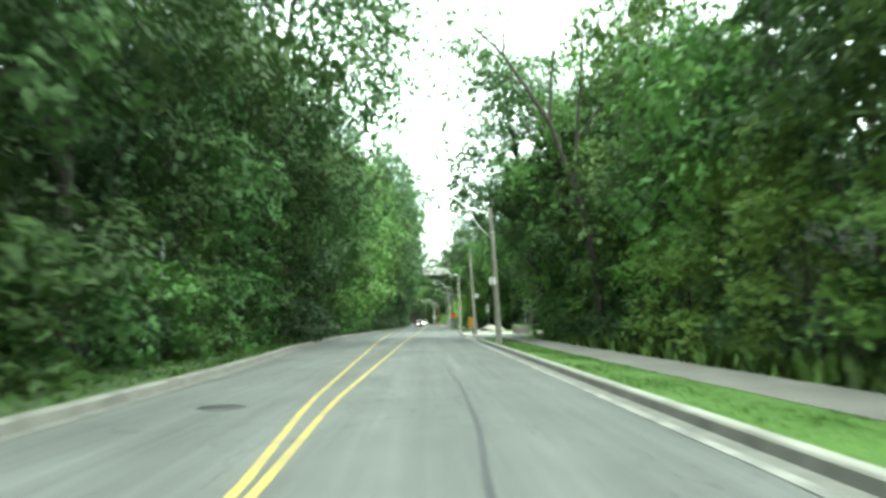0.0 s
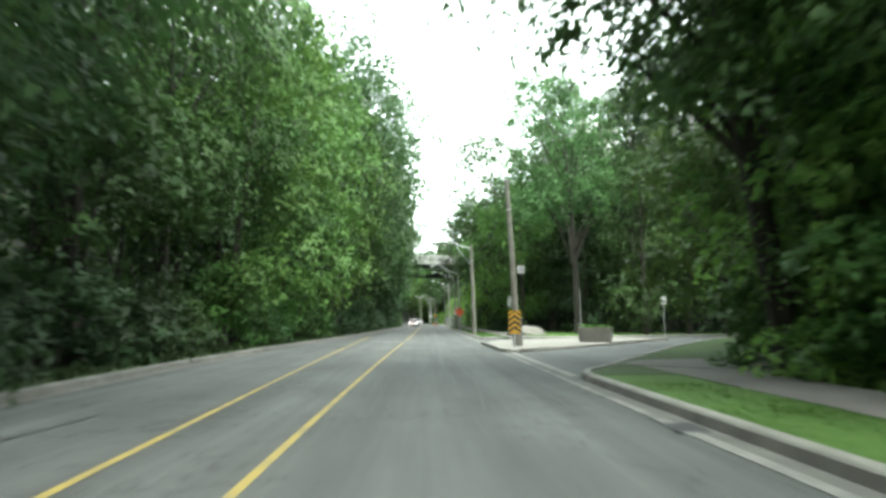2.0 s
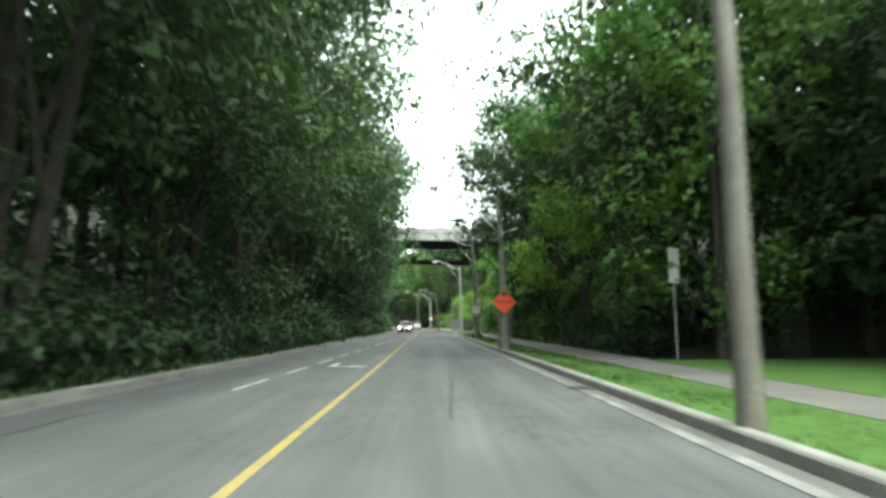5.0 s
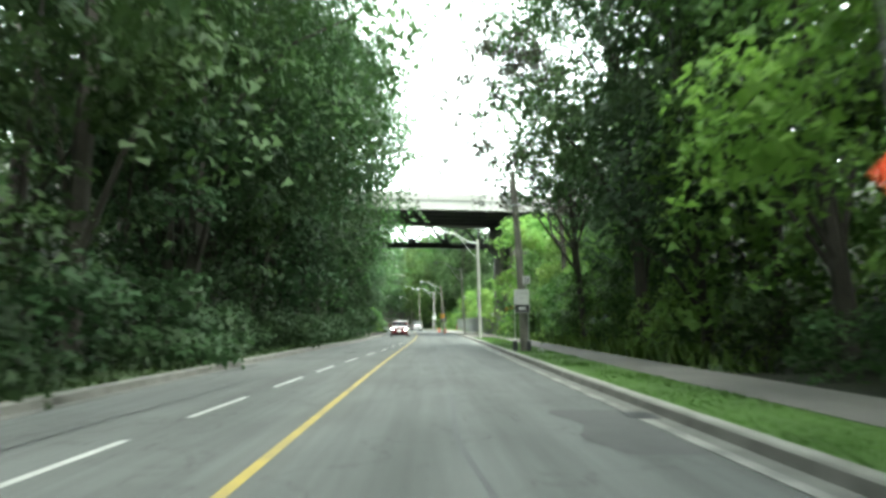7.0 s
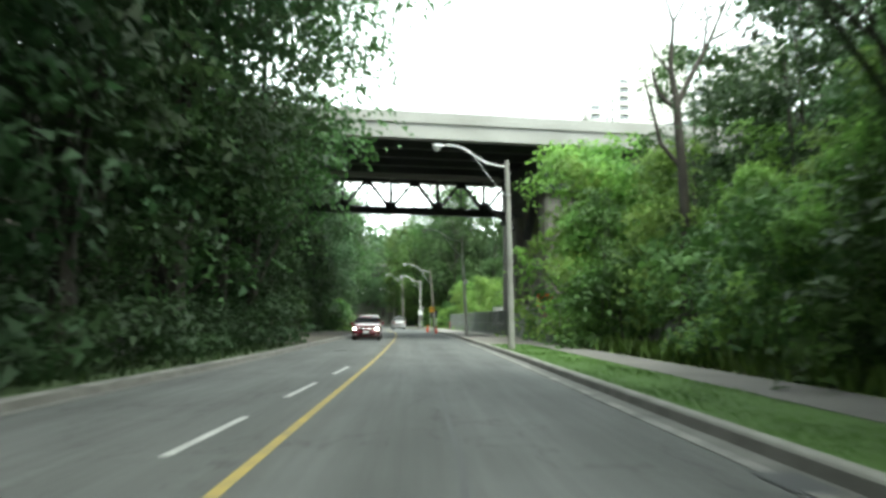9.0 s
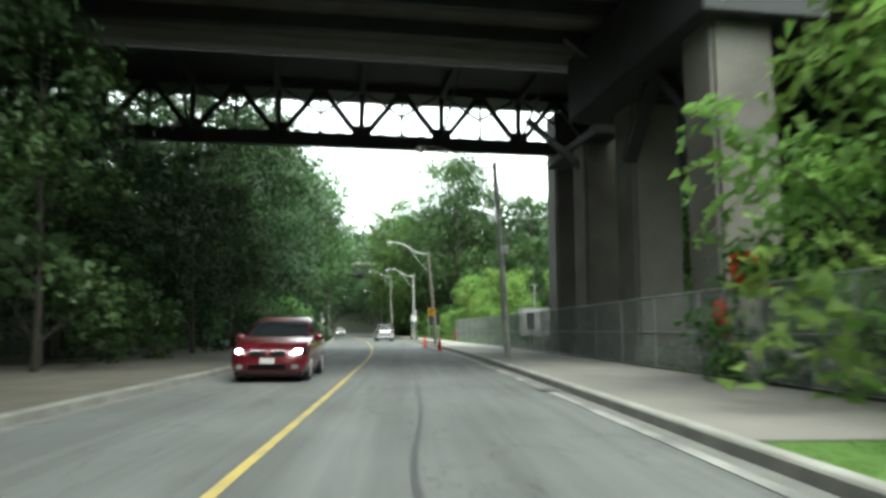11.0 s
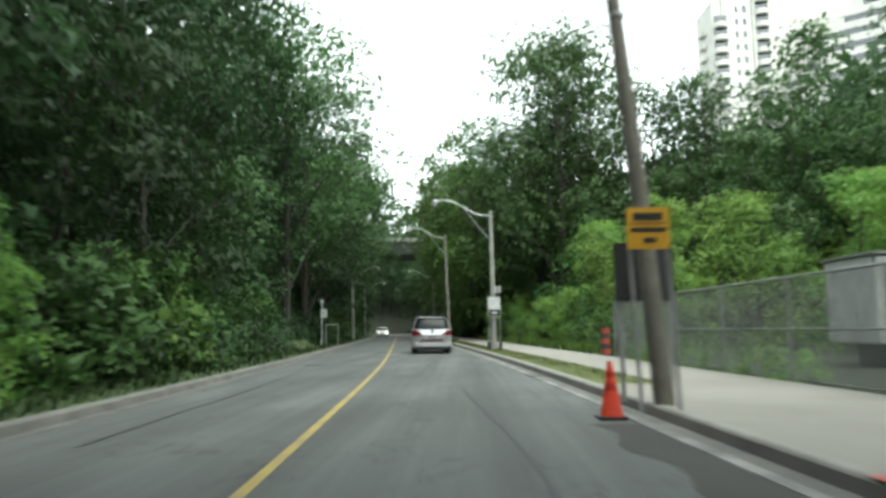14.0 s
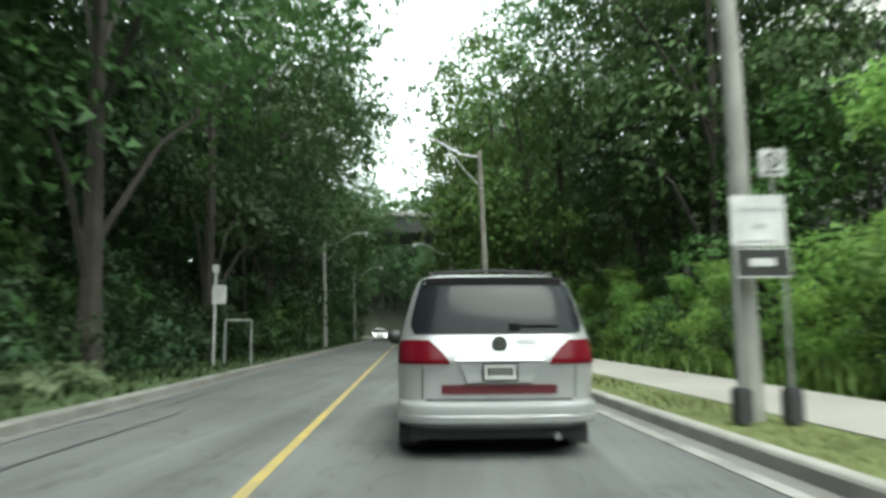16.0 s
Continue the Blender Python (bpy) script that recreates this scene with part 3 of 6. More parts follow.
def crown_points(rng, n, height, base, radius, lumps, shape, leaf):
    """Leaf places: flat drooping sprays of a dozen leaves, set on the shells of many lumps that make up an uneven crown."""
    u = rng.uniform(0, 1, lumps)
    ang = rng.uniform(0, 2 * np.pi, lumps)
    z = base + (height - base) * u
    prof = np.interp(u, [0, 0.15, 0.45, 0.75, 1.0], shape)
    reach = radius * prof * np.sqrt(rng.uniform(0.25, 1.0, lumps))
    c = np.stack([reach * np.cos(ang), reach * np.sin(ang), z], 1)
    size = radius * rng.uniform(0.26, 0.5, lumps) * (0.6 + 0.5 * prof)
    each = 9
    m = n // each + 1
    who = rng.choice(lumps, m, p=size ** 2 / (size ** 2).sum())
    d = rng.normal(0, 1, (m, 3))
    d[:, 2] = d[:, 2] * 0.9 + 0.2
    d /= np.linalg.norm(d, axis=1, keepdims=True)
    r = size[who] * np.where(rng.uniform(0, 1, m) < 0.25, rng.uniform(0.4, 1.0, m), rng.uniform(0.84, 1.1, m))
    mid = c[who] + d * r[:, None] * np.array([1.1, 1.1, 0.75])
    face = d * 0.75 + rng.normal(0, 0.22, (m, 3)) + np.array([0, 0, 0.5])
    face /= np.linalg.norm(face, axis=1, keepdims=True)
    face = np.repeat(face, each, axis=0)[:n]
    off = rng.normal(0, 1, (n, 3)) * leaf * rng.uniform(0.9, 1.6, m).repeat(each)[:n, None]
    off -= (off * face).sum(1, keepdims=True) * face * 0.8
    off[:, 2] -= 0.25 * (off ** 2).sum(1) / (leaf * 3)
    return np.repeat(mid, each, axis=0)[:n] + off, face, c, size


def heart_points(rng, c, size, each):
    """Places for the broad shaded sprays inside every lump."""
    who = np.repeat(np.arange(len(c)), each)
    d = rng.normal(0, 1, (len(who), 3))
    d /= np.linalg.norm(d, axis=1, keepdims=True)
    return c[who] + d * (size[who] * rng.uniform(0.15, 0.62, len(who)))[:, None] * np.array([1.1, 1.1, 0.75]), d, size[who]


def make_tree(name, seed, height, base, radius, leaves, leaf, mat, shape=(0.35, 0.8, 1.0, 0.75, 0.3), lumps=42, trunk=0.2,
              limbs=9, lean=0.0, category="tree", label=""):
    rng = np.random.default_rng(seed)
    tree = new(name)
    leaves, leaf = int(leaves * 1.75), leaf * 0.76
    p, d, c, sizes = crown_points(rng, leaves, height, base, radius, lumps, shape, leaf)
    for q in (p, c):
        q[:, 0] += lean * q[:, 2] / height
    hp, hd, hs = heart_points(rng, c, sizes, 36 if height > 12 else 18)
    scale = np.concatenate([np.full(len(p), leaf), np.minimum(0.32, hs * 0.34)])
    p, d = np.concatenate([p, hp]), np.concatenate([d, hd])
    keep = p[:, 2] > 0.02
    bm = bmesh.new()
    top = Vector((lean * 0.4, 0.2, height * 0.86))
    pts, rad = [], []
    for k in range(9):
        f = k / 8
        pts.append((top.x * f + 0.18 * math.sin(3 * f + seed), top.y * f + 0.18 * math.cos(2.3 * f + seed), -0.4 + (top.z + 0.4) * f))
        rad.append(trunk * (1.35 if k == 0 else 1.0) * (1 - 0.85 * f))
    add_tube(bm, pts, rad, 6)
    for k in range(limbs):
        q = c[rng.integers(len(c))]
        f = float(max(0.12, min(0.8, (q[2] - height * 0.16) / height)))
        a = Vector(pts[0]).lerp(Vector(pts[-1]), f)
        b = Vector(q)
        mid = a.lerp(b, 0.55) + Vector((0, 0, 0.12 * (b - a).length))
        r = trunk * (1 - 0.75 * f) * 0.5
        add_tube(bm, [a, mid, b], [r, r * 0.6, r * 0.2], 4, cap=False)
    part("trunk", bm, BARK, tree, smooth=True)
    crown = new("crown", leaf_mesh(name + "_crown", p[keep], d[keep], scale[keep][:, None], rng, mat))
    crown.parent = tree
    return tagged(tree, label, category)


TALL = "tall green deciduous tree in full summer leaf"
KINDS = {
    "maple_a": make_tree("maple_tree", 1, 19, 2.5, 4.8, 2700, 0.42, LEAF_MAPLE, label=TALL, trunk=0.24, lumps=40),
    "maple_b": make_tree("maple_tree", 2, 22, 3.5, 4.6, 2400, 0.44, LEAF_DARK, label="tall dark green tree with dense crown", shape=(0.5, 0.8, 1, 0.85, 0.3), trunk=0.27, lumps=44),
    "lime": make_tree("lime_tree", 12, 25, 6.5, 6.4, 4500, 0.43, LEAF_MAPLE, label="tall spreading tree hanging over the road", shape=(0.4, 0.85, 1, 0.95, 0.4), trunk=0.32, lumps=48, limbs=12),
    "ash": make_tree("ash_tree", 3, 17, 2.0, 4.2, 3800, 0.35, LEAF_LIGHT, label="bright green tree lit from above", trunk=0.2, lumps=38),
    "elm": make_tree("elm_tree", 4, 14, 0.8, 3.5, 2200, 0.33, LEAF_MAPLE, label="mid-sized leafy tree with low branches", trunk=0.15, lumps=30, shape=(0.7, 0.95, 1, 0.7, 0.3)),
    "birch": make_tree("young_tree", 5, 9.5, 0.4, 2.7, 2000, 0.32, LEAF_SHRUB, label="young bright green tree at the wood's edge", trunk=0.09, lumps=24, shape=(0.8, 1, 0.95, 0.65, 0.3)),
    "sumac": make_tree("young_tree", 15, 9.0, 0.3, 2.8, 2100, 0.32, LEAF_BRIGHT, label="young light green tree on the bank", trunk=0.09, lumps=22, shape=(0.8, 1, 0.95, 0.65, 0.3)),
    "shrub_a": make_tree("shrub", 6, 3.2, 0.1, 1.9, 680, 0.26, LEAF_SHRUB, label="dense green shrub at the wood's edge", trunk=0.04, lumps=16, shape=(1, 1, 0.9, 0.7, 0.4), limbs=5, category="shrub"),
    "shrub_b": make_tree("shrub", 7, 2.2, 0.0, 1.7, 620, 0.22, LEAF_MAPLE, label="low dark green undergrowth bush", trunk=0.03, lumps=14, shape=(1, 1, 0.95, 0.7, 0.4), limbs=5, category="shrub"),
    "weeds": make_tree("weed_clump", 31, 1.7, 0.0, 1.3, 420, 0.19, LEAF_BRIGHT, label="bright green clump of tall weeds on the bank", trunk=0.02, lumps=14, shape=(1, 1, 0.95, 0.7, 0.4), limbs=4, category="weeds"),
    "sapling": make_tree("young_tree", 41, 7.2, 2.6, 2.3, 1700, 0.26, LEAF_SPRING, label="slender young tree with bright green leaves beside the footpath", trunk=0.06, lumps=20, shape=(0.7, 1, 0.95, 0.65, 0.3)),
    "flowers": make_tree("flowering_weed", 51, 0.8, 0.1, 0.7, 240, 0.12, LEAF_PALE, label="low clump of pale flowering weeds on the verge", trunk=0.015, lumps=10, shape=(0.7, 0.8, 1, 1, 0.6), limbs=3, category="weeds"),
    # yew and bramble: darker leaf colour stands in for the wood's shade
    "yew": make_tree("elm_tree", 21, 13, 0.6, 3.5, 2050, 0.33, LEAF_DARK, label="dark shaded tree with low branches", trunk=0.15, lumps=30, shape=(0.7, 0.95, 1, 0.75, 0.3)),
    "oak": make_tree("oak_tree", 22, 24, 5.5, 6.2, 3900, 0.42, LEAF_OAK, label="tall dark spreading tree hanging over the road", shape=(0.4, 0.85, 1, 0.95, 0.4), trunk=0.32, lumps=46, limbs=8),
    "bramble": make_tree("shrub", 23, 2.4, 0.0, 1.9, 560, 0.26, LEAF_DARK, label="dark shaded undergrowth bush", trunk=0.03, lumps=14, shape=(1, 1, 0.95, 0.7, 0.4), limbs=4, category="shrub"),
    "far": make_tree("forest_tree", 8, 20, 1.0, 5.6, 700, 0.85, LEAF_DARK, label="tall forest tree on the valley slope", trunk=0.25, lumps=36, shape=(0.7, 0.9, 1, 0.8, 0.35), limbs=5),
    "purple": make_tree("purple_maple_tree", 9, 17, 7.4, 4.4, 8000, 0.18, LEAF_PURPLE, label="dark purple-leaved maple with gaps in its crown", trunk=0.2, lumps=56, limbs=24, lean=4.6),
    "open": make_tree("maple_tree", 10, 21, 8.0, 5.4, 7500, 0.27, LEAF_MAPLE, label="tall maple with open crown over bare limbs", trunk=0.34, lumps=46, limbs=20, lean=3.4),
}
PLANTED = dict.fromkeys(KINDS, 0)
plant_rng = random.Random(11)


def plant(kind, rel, y, scale=1.0, turn=None, sink=0.0, tilt=0.0):
    """Sets a tree beside the road, rel metres from the driving line; the first of a kind is the template itself."""
    x = road_x(y) + rel
    z = (ground_z(rel, y) if not -6.7 < rel < 6.6 else 0.1) - sink
    turn = plant_rng.uniform(0, 360) if turn is None else turn
    sc = (scale * plant_rng.uniform(0.92, 1.08), scale * plant_rng.uniform(0.92, 1.08), scale * plant_rng.uniform(0.92, 1.1))
    m = Matrix.Translation((x, y, z)) @ Euler((radians(tilt), 0, radians(turn))).to_matrix().to_4x4()
    ob = KINDS[kind]
    if PLANTED[kind]:
        ob = copy_thing(ob, m)
    PLANTED[kind] += 1
    ob.matrix_basis = m @ Matrix.Diagonal((*sc, 1))
    return ob


R = plant_rng


def row(side, near, spread, y0, y1, gap, kinds, low, high, clear):
    """A ragged row of trees along one side of the road."""
    y = y0
    while y < y1:
        rel = near + R.uniform(0, spread)
        if clear(y, rel):
            base = left_edge(y) + 5.8 if side < 0 else 0.0
            plant(R.choice(kinds), side * rel + min(1.4, base), y, R.uniform(low, high))
        y += R.uniform(*gap)


def left_clear(y, rel):
    return not 165 < y < 201


def left_open(y, rel):
    return not (165 < y < 201 or 231 < y < 259)


def right_clear(y, rel):
    if 38 < y < 100 and rel < 34:
        return False
    if 226 < y < 272 and rel < 12.5:
        return False
    return not (150 < y < 246 and rel < 23)


# left side: the wood's edge, unbroken, its crowns hanging over the road
row(-1, 8.1, 0.8, -14, 38, (2.2, 3.2), ["shrub_a", "shrub_b"], 0.7, 1.1, left_clear)
row(-1, 7.9, 0.8, 38, 54, (2.2, 3.2), ["bramble", "shrub_b"], 0.7, 1.1, left_clear)
row(-1, 7.9, 0.8, 54, 85, (2.2, 3.2), ["shrub_a", "shrub_b"], 0.7, 1.1, left_clear)
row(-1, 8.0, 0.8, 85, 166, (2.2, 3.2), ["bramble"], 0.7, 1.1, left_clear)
row(-1, 8.3, 0.9, 198, 322, (2.2, 3.2), ["bramble", "shrub_a", "shrub_b"], 0.7, 1.1, left_open)
row(-1, 11.6, 0.9, 231, 259, (2.2, 3.0), ["bramble", "shrub_a", "shrub_b"], 0.7, 1.1, left_clear)
row(-1, 9.2, 1.2, -12, 38, (3.4, 4.8), ["elm", "ash", "elm", "yew"], 0.7, 0.95, left_clear)
row(-1, 8.5, 0.5, 21, 40, (3.4, 4.6), ["ash", "birch", "elm"], 0.55, 0.8, left_clear)
row(-1, 9.8, 1.2, 38, 54, (4.4, 6.0), ["yew", "yew", "elm"], 0.8, 1.1, left_clear)
row(-1, 9.8, 1.2, 54, 85, (4.6, 6.4), ["elm", "yew", "ash", "yew"], 0.75, 1.05, left_clear)
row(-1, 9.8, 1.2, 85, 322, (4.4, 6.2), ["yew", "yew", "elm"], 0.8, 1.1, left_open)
row(-1, 12.6, 1.2, 231, 259, (4.4, 6.2), ["yew", "yew", "birch"], 0.8, 1.1, left_clear)
row(-1, 8.9, 0.9, -8, 40, (10.0, 13.0), ["lime"], 0.98, 1.12, left_clear)
for rel, yy, sc in ((-8.2, 31, 0.9), (-7.8, 38.5, 0.85)):
    plant("lime", rel, yy, sc, 90, tilt=8)
row(-1, 8.6, 0.9, 42, 78, (6.0, 7.5), ["lime", "oak"], 0.62, 0.72, left_clear)
row(-1, 8.6, 0.9, 82, 162, (8.0, 10.5), ["oak", "oak", "lime"], 0.95, 1.08, left_clear)
row(-1, 12.8, 1.4, -4, 85, (8.5, 11), ["maple_a", "ash", "maple_a"], 0.95, 1.15, left_clear)
row(-1, 12.8, 1.4, 85, 305, (9.5, 12), ["maple_b", "maple_b", "maple_a"], 0.95, 1.1, left_clear)
row(-1, 16.5, 3.0, 226, 300, (6, 8), ["far"], 1.0, 1.2, left_clear)
row(-1, 11.0, 0.8, 204, 240, (8, 9.5), ["maple_b"], 0.85, 0.95, left_clear)
row(-1, 9.4, 0.8, 242, 350, (9.5, 12), ["oak", "lime"], 0.9, 1.0, left_clear)
row(-1, 19.0, 4.0, -8, 390, (14, 18.0), ["far"], 0.95, 1.2, left_clear)
row(-1, 9.6, 2.6, 164, 204, (3.0, 4.2), ["yew", "shrub_a", "elm"], 0.62, 0.76, lambda y, r: True)
row(-1, 9.6, 0.8, 128, 164, (5.0, 6.5), ["maple_b", "oak"], 0.9, 1.05, left_clear)
row(-1, 13.5, 3.0, 162, 206, (3.0, 4.0), ["elm", "yew", "far"], 0.55, 0.72, lambda y, r: True)
# right side: wood, broken by the forecourt, the bridge and the building site
row(1, 8.2, 1.0, -14, 122, (2.4, 3.5), ["bramble", "shrub_b", "shrub_b"], 0.65, 1.05, right_clear)
row(1, 8.4, 1.0, 122, 151, (1.8, 2.6), ["shrub_a", "weeds", "weeds"], 0.9, 1.3, right_clear)
row(1, 8.8, 1.0, 134, 151, (3.2, 4.2), ["sumac", "birch"], 0.45, 0.6, right_clear)
row(1, 8.2, 1.0, 151, 322, (2.4, 3.5), ["bramble", "shrub_b", "shrub_b"], 0.65, 1.05, right_clear)
row(1, 8.5, 1.0, -6, 38, (3.2, 4.4), ["sumac", "birch", "sumac"], 0.5, 0.75, right_clear)
row(1, 9.9, 1.6, 0, 40, (4.6, 6.4), ["elm", "birch", "ash"], 0.8, 1.0, right_clear)
row(1, 10.8, 1.6, 100, 115, (4.8, 6.6), ["elm", "yew", "yew"], 0.8, 1.1, right_clear)
row(1, 9.4, 1.6, 133, 150, (3.4, 4.6), ["birch", "sumac", "sumac"], 0.5, 0.68, right_clear)
row(1, 9.9, 1.6, 150, 322, (4.8, 6.6), ["elm", "yew", "yew"], 0.8, 1.1, lambda y, r: right_clear(y, r) and not 246 < y < 256)
row(1, 10.0, 1.2, 3, 37, (8, 10), ["ash"], 0.9, 1.05, right_clear)
row(1, 11.2, 0.8, 126, 134, (6.5, 8), ["oak", "maple_b"], 0.75, 0.85, right_clear)
row(1, 11.2, 1.0, 135, 148, (4, 5.5), ["ash", "elm"], 0.5, 0.62, right_clear)
row(1, 13.4, 1.8, 4, 38, (12, 15), ["maple_a", "ash"], 0.9, 1.1, right_clear)
row(1, 13.8, 1.8, 100, 124, (8, 10), ["maple_a", "ash", "maple_a"], 0.9, 1.1, right_clear)
for rel, yy, k, s in ((9.0, 267, "lime", 0.85), (8.6, 277, "ash", 1.0), (8.2, 284, "ash", 1.15), (8.6, 297, "lime", 0.95)):
    plant(k, rel, yy, s)
row(1, 9.6, 1.0, 294, 350, (9, 11.5), ["lime", "oak"], 0.85, 0.95, right_clear)
row(1, 13.5, 2.0, 258, 322, (7.0, 9.0), ["maple_a", "maple_b", "ash"], 0.9, 1.1, right_clear)
row(1, 19.0, 6.0, -8, 150, (9, 11.0), ["far"], 0.85, 1.1, right_clear)
row(1, 12.8, 1.6, 247, 292, (2.2, 3.0), ["shrub_a", "shrub_a", "birch"], 0.7, 1.0, lambda y, r: True)
row(1, 8.6, 1.2, 229, 272, (1.4, 2.0), ["weeds", "shrub_b"], 0.6, 1.0, lambda y, r: True)
row(1, 10.4, 1.6, 229, 272, (1.6, 2.4), ["weeds"], 0.9, 1.4, lambda y, r: True)
for k in range(9):
    plant("sumac", 8.3 + R.uniform(0, 1.2), 242 + 2.6 * k, R.uniform(0.28, 0.42))
for k in range(8):
    plant("flowers", -6.0 - R.uniform(0, 1.6), 233.5 + 0.8 * k, R.uniform(0.45, 0.8))
row(-1, 10.0, 0.8, 233, 258, (2.2, 3.0), ["bramble"], 0.85, 1.15, left_clear)
row(1, 20.0, 8.0, 246, 390, (5.5, 7.5), ["far"], 0.6, 0.75, right_clear)
# wood's edge on the near side of the driveway
for rel, yy, k, s in ((8.9, 40.5, "ash", 0.95), (8.6, 46.2, "ash", 0.8), (14.2, 58.5, "ash", 1.0), (7.9, 44.6, "sumac", 0.9), (9.6, 50.0, "ash", 0.85), (8.4, 47.6, "shrub_a", 0.9), (9.4, 50.2, "shrub_b", 1.0), (10.2, 43.5, "ash", 0.95), (12.6, 47.0, "ash", 0.95), (14.8, 51.5, "ash", 0.95), (17.6, 56.5, "maple_a", 1.0), (21.0, 62.0, "ash", 1.0), (24.5, 67.5, "maple_a", 0.95),
                      (14.5, 42, "maple_a", 1.0), (18.5, 47, "maple_a", 1.0), (21.5, 54, "maple_a", 1.1), (26, 60, "maple_b", 1.0), (30, 67, "far", 1.0), (23, 46, "far", 1.1), (29, 54, "far", 1.1), (35, 62, "far", 1.1),
                      (9.0, 42.5, "birch", 0.9), (11.3, 46, "sumac", 0.9), (12.8, 49.5, "birch", 1.0), (15.2, 54, "elm", 0.8), (17.5, 59, "birch", 1.0), (20.5, 65, "elm", 0.8), (23.5, 71, "birch", 1.0),
                      (8.4, 39.5, "shrub_b", 1.0), (8.8, 41.6, "shrub_a", 0.9), (10.0, 44.4, "shrub_b", 1.1), (11.2, 47.2, "shrub_a", 1.0), (12.6, 50, "shrub_b", 1.1), (13.9, 52.8, "shrub_a", 1.0), (15.5, 56, "shrub_b", 1.1), (17.4, 60, "shrub_a", 1.0)):
    plant(k, rel, yy, s)
# round the forecourt
for rel, yy, k, s in ((17, 99, "maple_a", 1.25), (12, 100, "maple_a", 1.0), (24, 100, "maple_b", 1.15), (31, 98, "maple_a", 1.25), (37, 92, "maple_b", 1.1), (28, 88, "maple_b", 0.9), (33, 80, "maple_a", 1.0), (36, 72, "maple_b", 1.0),
                      (8.8, 98.5, "ash", 0.9), (7.9, 103.5, "ash", 1.0), (14, 94, "yew", 0.9), (20, 95, "maple_b", 0.9), (27, 95, "yew", 1.0), (12.8, 106, "lime", 0.9), (34, 88, "yew", 1.0), (40, 84, "maple_a", 0.9),
                      (39, 76, "yew", 1.0), (24, 92, "yew", 0.75), (31, 91, "yew", 0.85), (17, 91, "birch", 0.9), (43, 95, "far", 1.0), (34, 104, "far", 1.0), (21, 107, "far", 1.0)):
    plant(k, rel, yy, s)
plant("open", 10.2, 46, 0.82, -90, tilt=10)
plant("open", 8.1, 45.6, 0.98, -90, tilt=13)
plant("lime", 9.4, 41, 0.72, -90, tilt=12)
plant("open", 12.5, 90, 1.05, 200)
for rel, yy, k, s in ((16.4, 83.8, "elm", 1.0), (20.3, 85.2, "ash", 0.86), (23.5, 87.0, "elm", 1.1)):
    plant(k, rel, yy, s)
plant("open", 19, 93, 1.1, 60)
plant("purple", 8.0, 139, 1.0, 180, sink=0.4)
plant("open", 8.5, 131, 0.86, 180)
plant("oak", 9.6, 118.5, 0.78, -90, tilt=7)
plant("maple_b", 8.2, 123.5, 0.72, -80, tilt=5)
plant("ash", 9.2, 121.5, 1.0)
plant("sumac", 10.4, 124.2, 1.2)
plant("sumac", 11.6, 119.5, 1.05)
plant("sapling", 6.75, 112.4, 1.04, 30)
plant("maple_b", 10.2, 127.5, 0.8)
# bank before the bridge: young trees and shrubs
for rel, yy, k, s in ((8.7, 168.0, "sumac", 1.3), (8.3, 165, "sumac", 1.1), (9.3, 163, "sumac", 1.05), (10.8, 166, "sumac", 1.15), (8.6, 158, "shrub_a", 1.2), (10.2, 156, "sumac", 0.8), (12.6, 141, "ash", 0.6), (9.2, 143, "sumac", 0.6), (8.2, 160.5, "birch", 0.7),
                      (12.5, 160, "elm", 0.8), (9.0, 152, "shrub_a", 1.2), (10.8, 151, "sumac", 0.75), (13.5, 153, "elm", 0.85), (16, 157, "elm", 1.0), (16.5, 164, "elm", 0.9),
                      (8.7, 148.5, "shrub_b", 1.2), (9.4, 161, "shrub_a", 1.2), (14.5, 147, "maple_a", 0.65), (19, 152, "maple_a", 0.8), (21, 160, "maple_b", 0.8)):
    plant(k, rel, yy, s)
for rel, yy, k, s in ((14, 169, "sumac", 0.9), (16, 174, "elm", 0.65), (13.5, 179, "sumac", 0.7), (17, 184, "elm", 0.7), (15, 188, "sumac", 0.8), (19, 191, "elm", 0.7), (16.5, 196, "sumac", 0.9), (20, 178, "far", 0.55), (21, 200, "far", 0.5), (19, 183, "yew", 0.85), (17.5, 192, "yew", 0.8), (22.5, 188, "maple_b", 0.65), (23, 195, "maple_b", 0.6), (17, 201, "maple_b", 0.85),
                      (-16, 197, "yew", 0.7), (-19, 195, "yew", 0.7), (-17, 201, "maple_b", 0.9), (-21, 203, "maple_b", 1.0), (-14, 202, "maple_b", 0.8), (-25, 200, "far", 0.9), (-29, 202, "far", 0.9)):
    plant(k, rel, yy, s)
